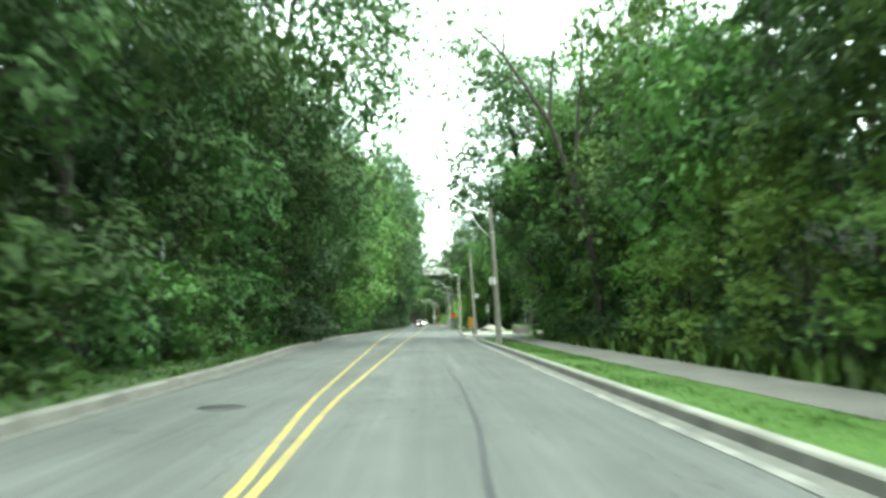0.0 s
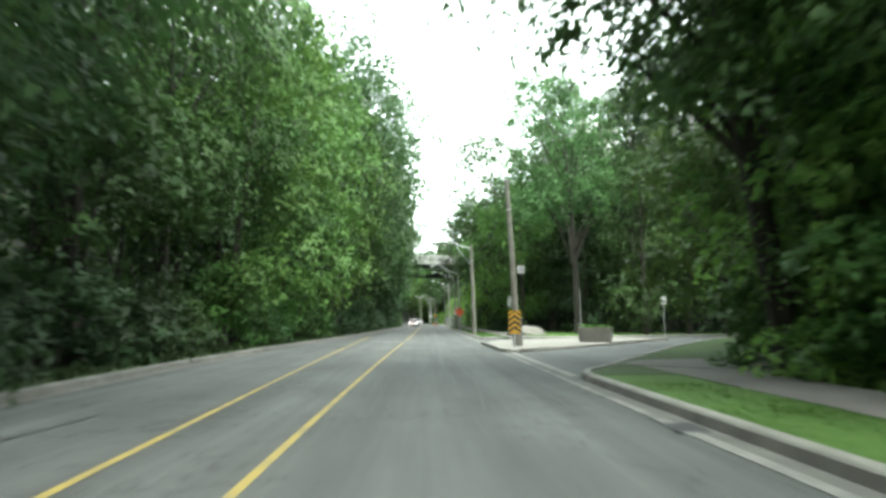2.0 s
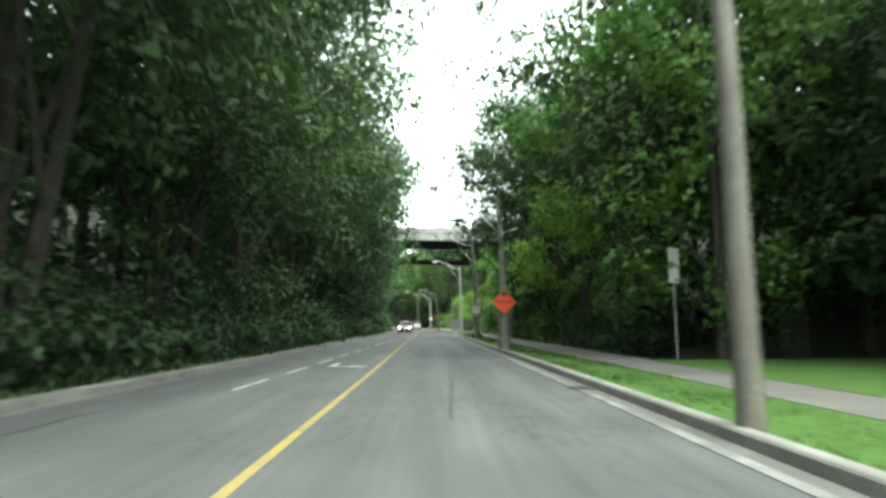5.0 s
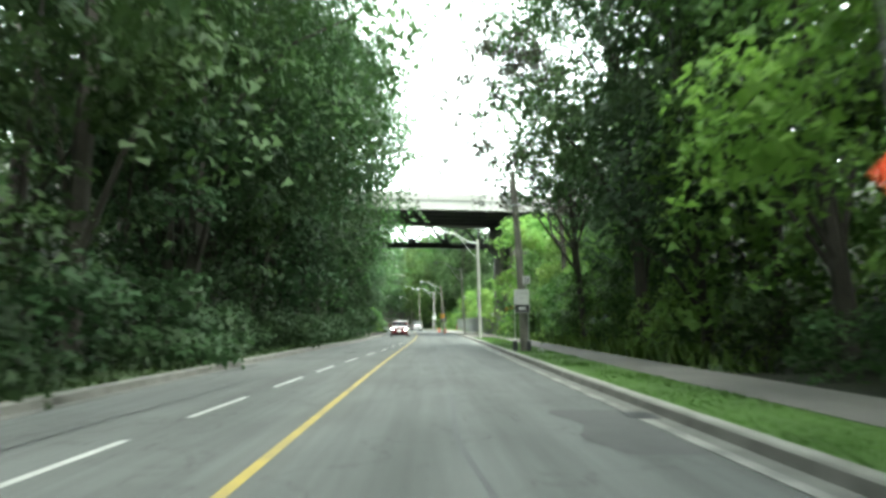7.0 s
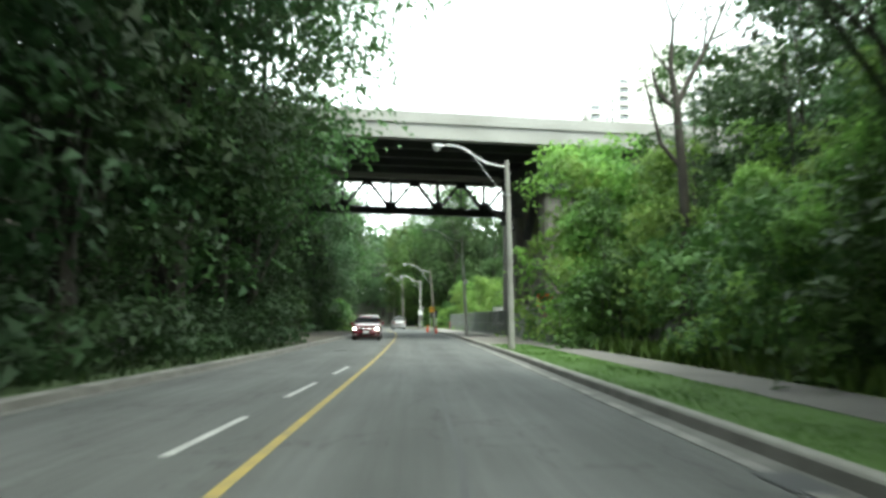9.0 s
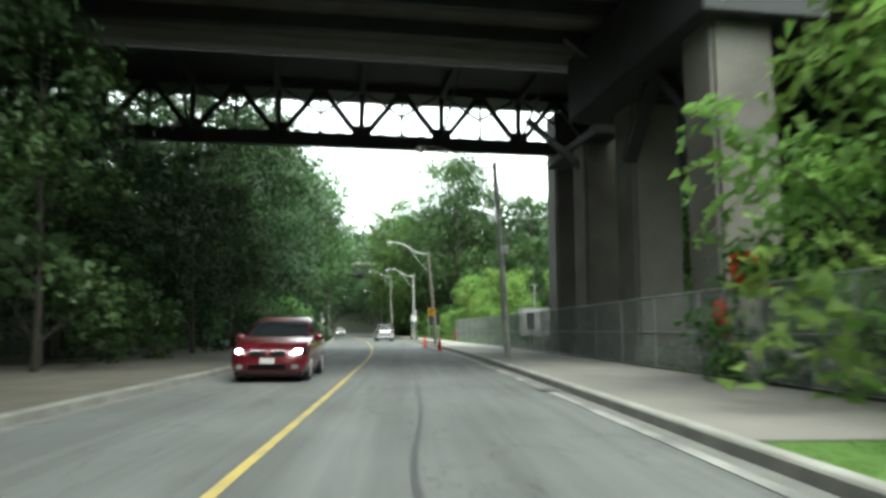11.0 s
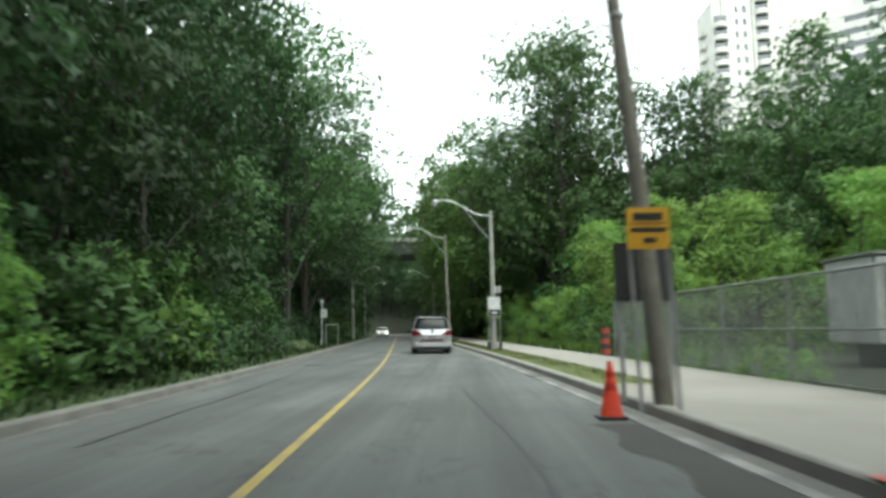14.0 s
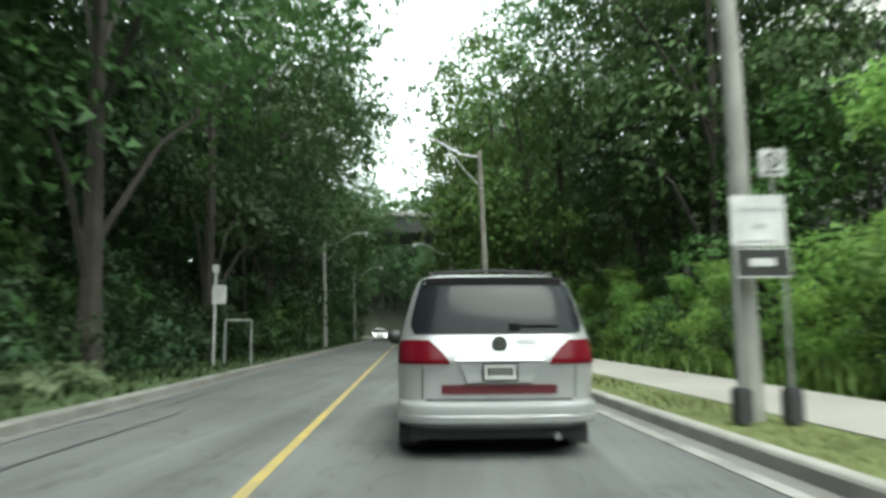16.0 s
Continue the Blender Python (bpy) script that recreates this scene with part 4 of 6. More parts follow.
# slope beyond the building site
for k in range(26):
    plant(R.choice(["far", "maple_a", "far"]), 29 + R.uniform(0, 10), 176 + 3.0 * k, R.uniform(0.8, 1.0) if k < 17 else R.uniform(0.6, 0.75))
for k in range(15):
    plant(R.choice(["sumac", "elm", "sumac"]), 22 + R.uniform(0, 5), 203 + 2.9 * k, R.uniform(0.65, 0.9))
for rel, yy, k, s in ((14.0, 227, "sumac", 0.7), (11.2, 228.5, "sumac", 0.62), (10.4, 238, "sumac", 0.72), (12.0, 242.5, "sumac", 0.9), (10.0, 235.2, "sumac", 0.55), (10.6, 232, "sumac", 0.5), (12.8, 234.5, "sumac", 0.8), (9.6, 234.8, "shrub_a", 0.9), (14.2, 241, "sumac", 0.75), (13.6, 246, "shrub_a", 1.2), (17, 225, "sumac", 0.8), (20, 229, "sumac", 0.9), (15.5, 232, "sumac", 0.8), 
                      (13.5, 238, "sumac", 0.8), (18, 236, "elm", 0.75),  (16.5, 243, "elm", 0.8), (14.5, 247, "birch", 0.9), (23, 240, "maple_a", 0.7),
                      (15.0, 255, "maple_a", 1.15), (13.2, 260, "maple_b", 1.0), (14.5, 251, "elm", 0.9), (21, 250, "maple_b", 0.75), (27, 246, "far", 0.75), (33, 232, "far", 0.85), (36, 240, "far", 0.9), (38, 225, "maple_a", 0.9), (31, 252, "far", 0.8)):
    plant(k, rel, yy, s)
# light bushes at the wood's edge past the bridge, and by the fence
for rel, yy, k, s in ((-7.6, 199.5, "shrub_b", 1.0), (-7.6, 202.2, "shrub_a", 0.85), (-7.2, 204.2, "shrub_a", 0.85), (-7.4, 206.2, "shrub_a", 0.95), (-7.5, 208.6, "sumac", 0.36), (-7.1, 210.6, "shrub_b", 1.1), (-7.4, 213.0, "shrub_a", 0.9), (-7.3, 216.0, "weeds", 1.4), (-6.7, 201, "weeds", 0.6), (-6.7, 207.4, "weeds", 0.6),
                      (7.75, 177.0, "shrub_b", 0.36), (12.8, 185.2, "sumac", 0.55)):
    plant(k, rel, yy, s)
for k in range(9):
    plant("weeds", 7.25 + R.uniform(-0.1, 0.15), 211.8 + 1.25 * k, R.uniform(0.22, 0.42))
for rel, yy, k, s in ((20.5, 246, "maple_a", 0.9), (24.5, 241, "maple_a", 0.95), (18.5, 250, "lime", 0.75), (28, 236, "maple_a", 0.9)):
    plant(k, rel, yy, s)
# outer side of the far bend
for k in range(22):
    plant("far", 13 + R.uniform(0, 12), 338 + 3.2 * k, R.uniform(1.0, 1.25))
for k in range(9):
    plant(R.choice(["ash", "maple_a"]), 24 + R.uniform(0, 24), 364 + 4 * k, R.uniform(0.95, 1.2))
for rel, yy, k, s in ((7.9, 171.2, "shrub_a", 0.9), (7.6, 169.5, "shrub_b", 0.6), (6.75, 170.8, "shrub_b", 0.32)):
    plant(k, rel, yy, s)

# light crowns that lean in over the road
for rel, yy, k, s, turn in ((-8.7, 60, "ash", 0.88, 84), (-8.8, 70, "ash", 0.96, 92), (-9.0, 81, "ash", 1.05, 88), (-8.0, 91, "lime", 0.82, 90), (-8.2, 100.5, "lime", 0.82, 94),
                            (8.3, 266, "ash", 1.1, -92), (8.0, 274, "ash", 1.2, -84), (8.2, 288, "ash", 1.25, -95)):
    plant(k, rel, yy, s, turn, tilt=9)

for rel, yy, s in ((11.8, 252.5, 0.92), (12.4, 263, 0.95)):
    plant("lime", rel, yy, s)
plant("lime", 9.2, 103.0, 0.88, -90, tilt=10)
plant("lime", 9.0, 132.5, 0.76, -90, tilt=7)

# ---- far woods on both slopes ----
woods_rng = np.random.default_rng(77)
places = []
for side in (-1, 1):
    for k in range(300):
        y = woods_rng.uniform(-120, 520)
        rel = side * woods_rng.uniform(27 if side < 0 else 46, 85)
        top = woods_rng.uniform(9, 15)
        c = np.array([road_x(y) + rel, y, ground_z(rel, y) + top * 0.55])
        d = woods_rng.normal(0, 1, (42, 3))
        d /= np.linalg.norm(d, axis=1, keepdims=True)
        places.append(np.concatenate([c + d * np.array([4.2, 4.2, top * 0.55]), d], 1))
places = np.concatenate(places)
woods = new("far_woods", leaf_mesh("far_woods", places[:, :3], places[:, 3:], 2.6, woods_rng, LEAF_DARK))
tagged(woods, "dense dark green woods covering the valley slopes", "woods", kind="stuff")

# ---- blades of grass on the verges ----
def blades(name, spans, per_metre, tall, mat, seed, label, wide=0.16):
    """Short upright blades along the road, thicker in tufts; spans: left, right, from, to."""
    rng = np.random.default_rng(seed)
    base = []
    for a, b, y0, y1 in spans:
        n = int((y1 - y0) * per_metre)
        y = rng.uniform(y0, y1, n)
        f = rng.uniform(0, 1, n)
        x = np.array([road_x(v) + (a(v) if callable(a) else a) * (1 - q) + (b(v) if callable(b) else b) * q for v, q in zip(y, f)])
        tuft = 0.6 + 0.8 * (0.5 + 0.5 * np.sin(1.7 * x + 0.9 * y) * np.sin(0.53 * y - 2.1 * x))
        z = np.array([0.12 if p < road_x(v) + 6.8 else ground_z(p - road_x(v), v) - 0.02 for p, v in zip(x, y)])
        base.append(np.stack([x, y, z, tuft], 1))
    base = np.concatenate(base)
    n = len(base)
    ang = rng.uniform(0, 2 * np.pi, n)
    h = (tall * base[:, 3] * rng.uniform(0.5, 1.3, n))[:, None]
    side = np.stack([np.cos(ang), np.sin(ang), np.zeros(n)], 1)
    bow = np.stack([np.sin(ang), -np.cos(ang), np.zeros(n)], 1) * rng.uniform(0.2, 0.8, (n, 1))
    foot = base[:, :3]
    v = np.empty((n, 3, 3))
    v[:, 0] = foot - side * h * wide
    v[:, 1] = foot + side * h * wide
    v[:, 2] = foot + bow * h + np.array([0, 0, 1.0]) * h
    me = bpy.data.meshes.new(name)
    me.from_pydata(v.reshape(-1, 3).tolist(), [], np.arange(3 * n).reshape(-1, 3).tolist())
    me.materials.append(mat)
    up = rng.normal(0, 0.35, (n, 3)) + np.array([0, 0, 1.0])
    me.normals_split_custom_set_from_vertices(np.repeat(up / np.linalg.norm(up, axis=1, keepdims=True), 3, axis=0))
    return tagged(new(name, me), label, "grass", kind="stuff")


blades("verge_grass", [(3.3, verge_edge, -2, 42.5), (3.3, verge_edge, 76, 163)], 330, 0.05, BLADE, 31, "short mown green grass on the verge")
blades("left_verge_grass", [(-7.9, lambda v: left_edge(v) - 0.42, -2, 34)], 300, 0.09, BLADE, 36, "uneven green grass along the kerb")
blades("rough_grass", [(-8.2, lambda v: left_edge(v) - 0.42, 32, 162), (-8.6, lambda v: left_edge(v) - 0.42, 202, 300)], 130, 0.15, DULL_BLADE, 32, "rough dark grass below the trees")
blades("tall_weeds", [(6.9, 8.6, 120, 163), (6.9, 8.6, -2, 42)], 55, 0.5, WEED, 34, "tall light green weeds behind the footpath")
blades("meadow_grass", [(7.05, 13.5, 226, 272)], 900, 0.42, WEED, 35, "tall light green meadow grass on the bank", 0.07)
blades("dry_verge_grass", [(3.3, 4.5, 211, 270)], 260, 0.05, DRY_BLADE, 33, "yellowing short grass beside the footpath")

# ---- bridge over the road ----
def add_beam(bm, a, b, w, h):
    """A straight bar of rectangular section between two places."""
    a, b = Vector(a), Vector(b)
    ln = (b - a).length
    m = Matrix.Translation((a + b) / 2) @ (b - a).to_track_quat("X", "Z").to_matrix().to_4x4()
    add_box(bm, -ln / 2, ln / 2, -w / 2, w / 2, -h / 2, h / 2, m=m)


bridge = thing("road_bridge", 0, 172.0, 0, 6.3, "concrete road bridge on dark steel trusses over the road", "bridge")
DEPTH = 25.0
FRONT = 13.0
# deck slab in darker, blotchy concrete; edge beams and parapets paler
part("deck", box(-60, 75, 0.6, FRONT - 0.6, 13.0, 13.5), OLD_CONCRETE, bridge, "dark blotchy concrete underside of the deck")
for ya, yb in ((0.0, 0.6), (FRONT - 0.6, FRONT)):
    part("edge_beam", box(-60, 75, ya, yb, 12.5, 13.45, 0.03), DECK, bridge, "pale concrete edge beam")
for ya in (2.2, 4.8, 7.4, 10.0):
    part("girder", box(-60, 75, ya, ya + 0.35, 12.4, 12.98), STEEL, bridge, "dark steel girder")
for ya in (-0.12, FRONT - 0.3):
    bm = bmesh.new()
    add_box(bm, -60, 75, ya, ya + 0.42, 13.45, 13.75, 0.03)
    add_box(bm, -60, 75, ya + 0.1, ya + 0.38, 13.75, 14.25, 0.03)
    part("parapet", bm, DECK, bridge, "weathered pale concrete parapet")
part("railway_deck", box(-60, 75, FRONT + 0.6, DEPTH, 14.45, 15.0), STEEL, bridge, "dark steel deck behind the concrete span")
ZB, ZT, PANEL = 11.45, 14.25, 4.4
part("girder", box(-34, 27.6, 15.3, 15.7, 13.3, 14.43), STEEL, bridge, "dark steel plate girder")
for yl in (22.0,):
    bm = bmesh.new()
    x0 = -34.0
    n = 14
    x1 = x0 + PANEL * n
    add_beam(bm, (x0, yl, ZB - 0.1), (x1, yl, ZB - 0.1), 0.5, 0.72)
    add_beam(bm, (x0, yl, ZT), (x1, yl, ZT), 0.5, 0.35)
    for i in range(n):
        xa, xb = x0 + PANEL * i, x0 + PANEL * (i + 1)
        xm = (xa + xb) / 2
        add_beam(bm, (xa, yl, ZB), (xa, yl, ZT), 0.28, 0.26)
        add_beam(bm, (xm, yl, ZB), (xm, yl, ZT), 0.14, 0.12)
        add_beam(bm, (xa, yl, ZB), (xm, yl, ZT), 0.22, 0.28)
        add_beam(bm, (xm, yl, ZT), (xb, yl, ZB), 0.22, 0.28)
        add_beam(bm, (xa, yl + 0.12, ZT), (xm, yl + 0.12, (ZB + ZT) / 2), 0.1, 0.12)
        add_beam(bm, (xb, yl + 0.12, ZT), (xm, yl + 0.12, (ZB + ZT) / 2), 0.1, 0.12)
        add_box(bm, xa - 0.5, xa + 0.5, yl - 0.17, yl + 0.17, ZB - 0.15, ZB + 0.75)
        add_box(bm, xm - 0.4, xm + 0.4, yl - 0.17, yl + 0.17, ZT - 0.6, ZT + 0.1)
        for q in range(4):
            u = xa + PANEL * q / 4
            add_beam(bm, (u, yl - 0.2, ZB + 0.25), (u + PANEL / 8, yl - 0.2, ZB + 0.6), 0.04, 0.06)
            add_beam(bm, (u + PANEL / 8, yl - 0.2, ZB + 0.6), (u + PANEL / 4, yl - 0.2, ZB + 0.25), 0.04, 0.06)
    part("truss", bm, STEEL, bridge, "dark riveted steel truss")
for i in range(14):
    bm = bmesh.new()
    xa = -34 + i * PANEL
    add_beam(bm, (xa, 15.5, ZT - 0.1), (xa, 22, ZT - 0.1), 0.3, 0.4)
    add_beam(bm, (xa, 15.5, ZT - 0.2), (xa, 22, ZB), 0.1, 0.12)
    part("cross_bracing", bm, STEEL, bridge, "dark steel cross bracing")


def pier_bm(x0, x1, y0, y1, top):
    bm = bmesh.new()
    add_box(bm, x0, x1, y0, y1, -0.3, top, 0.12)
    add_box(bm, x0 - 0.25, x1 + 0.25, y0 - 0.25, y1 + 0.25, -0.3, 0.55, 0.08)
    return bm


for x0, x1 in ((9.4, 11.3), (-24.5, -22.6)):
    for yl, top in ((1.4, 12.4), (8.6, 12.4), (16.2, 10.7), (23.3, 14.0)):
        slip = 0.13 * yl + 0.15
        last = yl > 20
        # the last pier stands clear of the deck and keeps the lighter concrete
        part("pier", pier_bm(x0 + slip, x1 + slip + (1.5 if last else 0), yl, yl + 1.7, top), OLD_CONCRETE if last else PIER_CONCRETE, bridge, "tall stained concrete pier")
    part("pier_cap", box(x0 - 0.15, x1 + 1.75, 0.9, 11.6, 9.7, 12.38, 0.05), STEEL, bridge, "deep dark steel box over the piers")
    for w in (3.4, 8.4):
        bm = bmesh.new()
        add_beam(bm, (x0 + 1.0, w, 7.4), (x0 + 1.0, w + (2.2 if w < 5 else -2.2), 9.75), 0.5, 0.3)
        part("knee_brace", bm, STEEL, bridge, "dark steel knee brace")
    part("cross_girder", box(x0 + 2.2, x1 + 1.6, 14.6, 22.0, 10.2, 10.68, 0.05), STEEL, bridge, "dark steel cross girder")
    for s in (-1, 1):
        for u, w, z0, z1, run in ((1.9, 17.0, 8.8, ZB, 3.2), (1.1, 9.4, 10.2, 12.45, 3.0)):
            bm = bmesh.new()
            add_beam(bm, ((x0 + x1) / 2 + u, w, z0), ((x0 + x1) / 2 + u + s * run, w, z1), 0.25, 0.3)
            part("knee_brace", bm, STEEL, bridge, "dark steel knee brace")
for ya, za, zb in ((10.5, 9.3, 12.38), (18.0, 8.9, 10.68)):
    part("portal_girder", box(11.6 + 0.1 * ya, 26, ya, ya + 0.4, za, zb, 0.04), STEEL, bridge, "deep dark plate girder between the piers")
for x0 in (26.0, 27.2):
    part("pier", pier_bm(x0, x0 + 1.0, 1.4, 3.0, 12.5), DECK, bridge, "pale concrete pier")

# second bridge farther along
far_bridge = thing("viaduct", road_x(311), 311.0, 0, 4.0, "distant concrete bridge crossing the valley", "bridge")
part("deck", box(-70, 70, 0, 12, 13.2, 15.2, 0.05), STEEL, far_bridge, "dark girders under the deck")
part("parapet", box(-70, 70, -0.3, 12.3, 15.25, 15.8, 0.05), DECK, far_bridge, "pale concrete parapet")
for x0 in (-17.0, 11.0):
    part("pier", pier_bm(x0, x0 + 2.2, 2, 10, 13.2), OLD_CONCRETE, far_bridge)

# ramp above the forecourt, seen among the trees
ramp = thing("elevated_ramp", 22.0, 75.5, 0, -64.5, "pale concrete elevated ramp above the trees", "ramp")
ramp.matrix_world = ramp.matrix_world @ Matrix.Diagonal((1, 1, 1.035, 1))
part("deck", box(-7.5, 20, 0.3, 6.7, 14.9, 15.4, 0.05), DECK, ramp)
# added dark beams in place of the shaded underside of the ramp
for ya in (1.0, 3.2, 5.4):
    part("girder", box(-7.5, 20, ya, ya + 0.5, 13.5, 14.9, 0.03), STEEL, ramp, "added dark beam standing in for shade below the ramp")
for ya in (0.0, 6.7):
    part("parapet", box(-7.5, 20, ya, ya + 0.35, 14.5, 15.8, 0.05), DECK, ramp)
for x0 in (5, 17):
    part("column", pier_bm(x0, x0 + 1.4, 3.0, 4.4, 14.9), OLD_CONCRETE, ramp)

# ---- lamp poles ----
def sign_plate(parent, x, y, z, w, h, mat, label="", name="sign_plate", thick=0.02):
    bm = bmesh.new()
    add_box(bm, x - w / 2, x + w / 2, y - thick, y, z - h / 2, z + h / 2, 0.006)
    return part(name, bm, mat, parent, label)


def bars(parent, x, y, z, w, rows, mat, h=0.03, gap=0.06):
    """Writing too small to read, as plain bars."""
    for k in range(rows):
        part("bar", box(x - w / 2, x + w / 2, y - 0.004, y, z - k * gap - h / 2, z - k * gap + h / 2), mat, parent)


def ring_sign(parent, x, y, z):
    """A small white square sign with a dark ring and stroke."""
    plate = sign_plate(parent, x, y, z, 0.3, 0.33, SIGN_WHITE, "small white parking sign")
    bm = bmesh.new()
    pts = [(x + 0.085 * math.cos(a), y - 0.024, z + 0.03 + 0.085 * math.sin(a)) for a in (2 * math.pi * k / 16 for k in range(17))]
    add_tube(bm, pts, 0.012, 5)
    add_tube(bm, [(x - 0.06, y - 0.024, z + 0.09), (x + 0.06, y - 0.024, z - 0.03)], 0.012, 5)
    add_box(bm, x - 0.1, x + 0.1, y - 0.026, y - 0.02, z - 0.13, z - 0.095)
    part("emblem", bm, SIGN_BLACK, plate)
    return plate


def lamp_pole(rel, y, height, lean=0.3, mat=POLE_WOOD, arm=2.7, label="tall grey wooden lamp pole with curved arm", radius=0.15):
    x = road_x(y) + rel
    pole = thing("street_lamp", x, y, 0.1, 0, label, "street lamp", "lamp poles along the road")
    n = 8
    pts = [(-lean * (k / n) ** 1.1, 0.04 * math.sin(k), -0.3 + (height + 0.2) * k / n) for k in range(n + 1)]
    part("pole", tube(pts, [radius * (1 - 0.38 * k / n) for k in range(n + 1)], 14), mat, pole, smooth=True)
    top = Vector(pts[-1])
    if arm:
        h = height - 0.35
        prof = [(0.0, 0.0), (0.35, 0.02), (0.8, 0.12), (1.3, 0.42), (1.8, 0.72), (2.3, 0.84), (arm, 0.82)]
        a = part("arm", tube([(top.x - u * arm / 2.7, 0, h + v) for u, v in prof], 0.032, 8), GALVANISED, pole, "galvanised curved lamp arm", True)
        part("brace", tube([(top.x + 0.05, 0, h - 1.3), (top.x - 0.6, 0, h - 0.6), (top.x - 1.35 * arm / 2.7, 0, h + 0.42)], 0.018, 6), GALVANISED, a, smooth=True)
        bm = bmesh.new()
        bmesh.ops.create_uvsphere(bm, u_segments=14, v_segments=10, radius=0.17)
        bmesh.ops.scale(bm, verts=bm.verts, vec=(1.25, 0.85, 0.62))
        bmesh.ops.translate(bm, verts=bm.verts, vec=(top.x - arm - 0.12, 0, h + 0.78))
        head = part("lamp_head", bm, GALVANISED, pole, "silver lamp head", True)
        bm = bmesh.new()
        bmesh.ops.create_uvsphere(bm, u_segments=12, v_segments=8, radius=0.13)
        bmesh.ops.scale(bm, verts=bm.verts, vec=(1, 0.9, 0.9))
        bmesh.ops.translate(bm, verts=bm.verts, vec=(top.x - arm - 0.14, 0, h + 0.68))
        part("globe", bm, SIGN_WHITE, head, smooth=True)
    for z in (height * 0.45, height * 0.8):
        part("band", tube([(-lean * (z / height) ** 1.1, 0, z), (-lean * ((z + 0.05) / height) ** 1.1, 0, z + 0.05)], radius * (1 - 0.38 * z / height) + 0.012, 14), GALVANISED, pole)
    return pole


p = lamp_pole(3.42, 34.2, 6.75, 0.42)
ring_sign(p, -0.35, -0.16, 3.05)
p = lamp_pole(3.84, 61.1, 7.4, 0.42, radius=0.15, arm=0, label="bare leaning wooden pole with pale guard sleeve")
part("guard_sleeve", tube([(0, 0, -0.05), (-0.02, 0, 1.25)], [0.22, 0.21], 16), FOOTPATH, p, "pale metal sleeve round the foot", True)
ring_sign(p, 0.14, -0.2, 3.3)
lamp_pole(3.35, 84.3, 7.0, 0.25)
p = lamp_pole(3.3, 107.3, 6.6, 0.25, POLE_CONCRETE, label="grey concrete lamp pole with curved arm")
part("stub_arm", tube([(-0.15, 0, 5.0), (0.55, 0, 5.25)], 0.025, 6), GALVANISED, p)
p = lamp_pole(3.9, 132.2, 7.6, 0.5, radius=0.19)
lamp_pole(3.6, 157.0, 7.7, 0.2, POLE_CONCRETE, label="grey concrete lamp pole with curved arm")
p = lamp_pole(3.95, 182.8, 7.6, 0.45, POLE_CONCRETE, radius=0.14, label="grey lamp pole with curved arm beside the bridge")
ring_sign(p, -0.12, -0.2, 4.1)
lamp_pole(3.3, 207.3, 6.9, 0.6, radius=0.145)
lamp_pole(4.03, 233.6, 7.2, 0.08, POLE_CONCRETE, label="grey concrete lamp pole with curved arm")
lamp_pole(3.2, 254.0, 8.7, 0.3)
lamp_pole(3.4, 280.0, 7.4, 0.2)
p = lamp_pole(-5.6, 272.0, 7.2, -0.2, POLE_CONCRETE, label="lamp pole with its arm over the oncoming lane")
p.matrix_world = pose(road_x(272) - 5.6, 272, 0.1, 0, 0, 180)
p = lamp_pole(-5.6, 298.0, 7.2, -0.2, POLE_CONCRETE, label="lamp pole with its arm over the oncoming lane")
p.matrix_world = pose(road_x(298) - 5.6, 298, 0.1, 0, 0, 180)

# overhead wire between poles
wire = thing("overhead_wire", 0, 0, 0, 0, "thin black overhead cable sagging between poles", "cable")
spans = [(60.8, 84.3), (182.8, 207.3)]
for a, b in spans:
    pts = []
    for k in range(13):
        f = k / 12
        yy = a + (b - a) * f
        pts.append((road_x(yy) + 3.3, yy, 6.3 - 1.1 * 4 * f * (1 - f) * 0.5))
    part("cable", tube(pts, 0.018, 5), SIGN_BLACK, wire)

# ---- signs ----
def board_on_stand(rel, y, drop=0.0, face=SIGN_WHITE):
    """White notice board over a black one, on two thin legs with dark feet."""
    s = thing("notice_board", road_x(y) + rel, y, 0.13 - drop, 0, "white notice board above a black board on steel legs", "sign", "notice boards at lamp poles")
    for x in (-0.27, 0.29):
        leg = part("leg", tube([(x, 0, drop), (x, 0, 2.7)], 0.022, 8), GALVANISED, s)
        part("foot", box(x - 0.09, x + 0.09, -0.12, 0.12, drop, drop + 0.42, 0.03), TAR, leg, "dark heavy rubber foot")
    b = sign_plate(s, 0, -0.03, 2.42, 0.62, 0.6, face, "white notice board")
    part("bar", box(-0.22, 0.24, -0.056, -0.051, 2.53, 2.58), GALVANISED, b)
    part("bar", box(-0.06, 0.1, -0.056, -0.051, 2.33, 2.39), GALVANISED, b)
    part("bar", box(-0.24, 0.2, -0.056, -0.051, 2.17, 2.19), GALVANISED, b)
    b = sign_plate(s, 0.03, -0.03, 1.93, 0.62, 0.34, SIGN_BLACK, "black notice board with pale rim")
    part("bar", box(-0.12, 0.17, -0.056, -0.051, 1.89, 1.98), SIGN_WHITE, b)
    bm = bmesh.new()
    for x0, x1, z0, z1 in ((-0.28, 0.34, 2.085, 2.1), (-0.28, 0.34, 1.76, 1.775), (-0.28, -0.265, 1.775, 2.085), (0.325, 0.34, 1.775, 2.085)):
        add_box(bm, x0, x1, -0.058, -0.05, z0, z1)
    part("rim", bm, SIGN_WHITE, b)
    ring_sign(s, 0.2, -0.03, 3.1)
    part("bracket", tube([(0.2, 0.0, 2.6), (0.2, 0, 3.25)], 0.015, 6), GALVANISED, s)
    return s


board_on_stand(3.7, 131.9, 0.2)
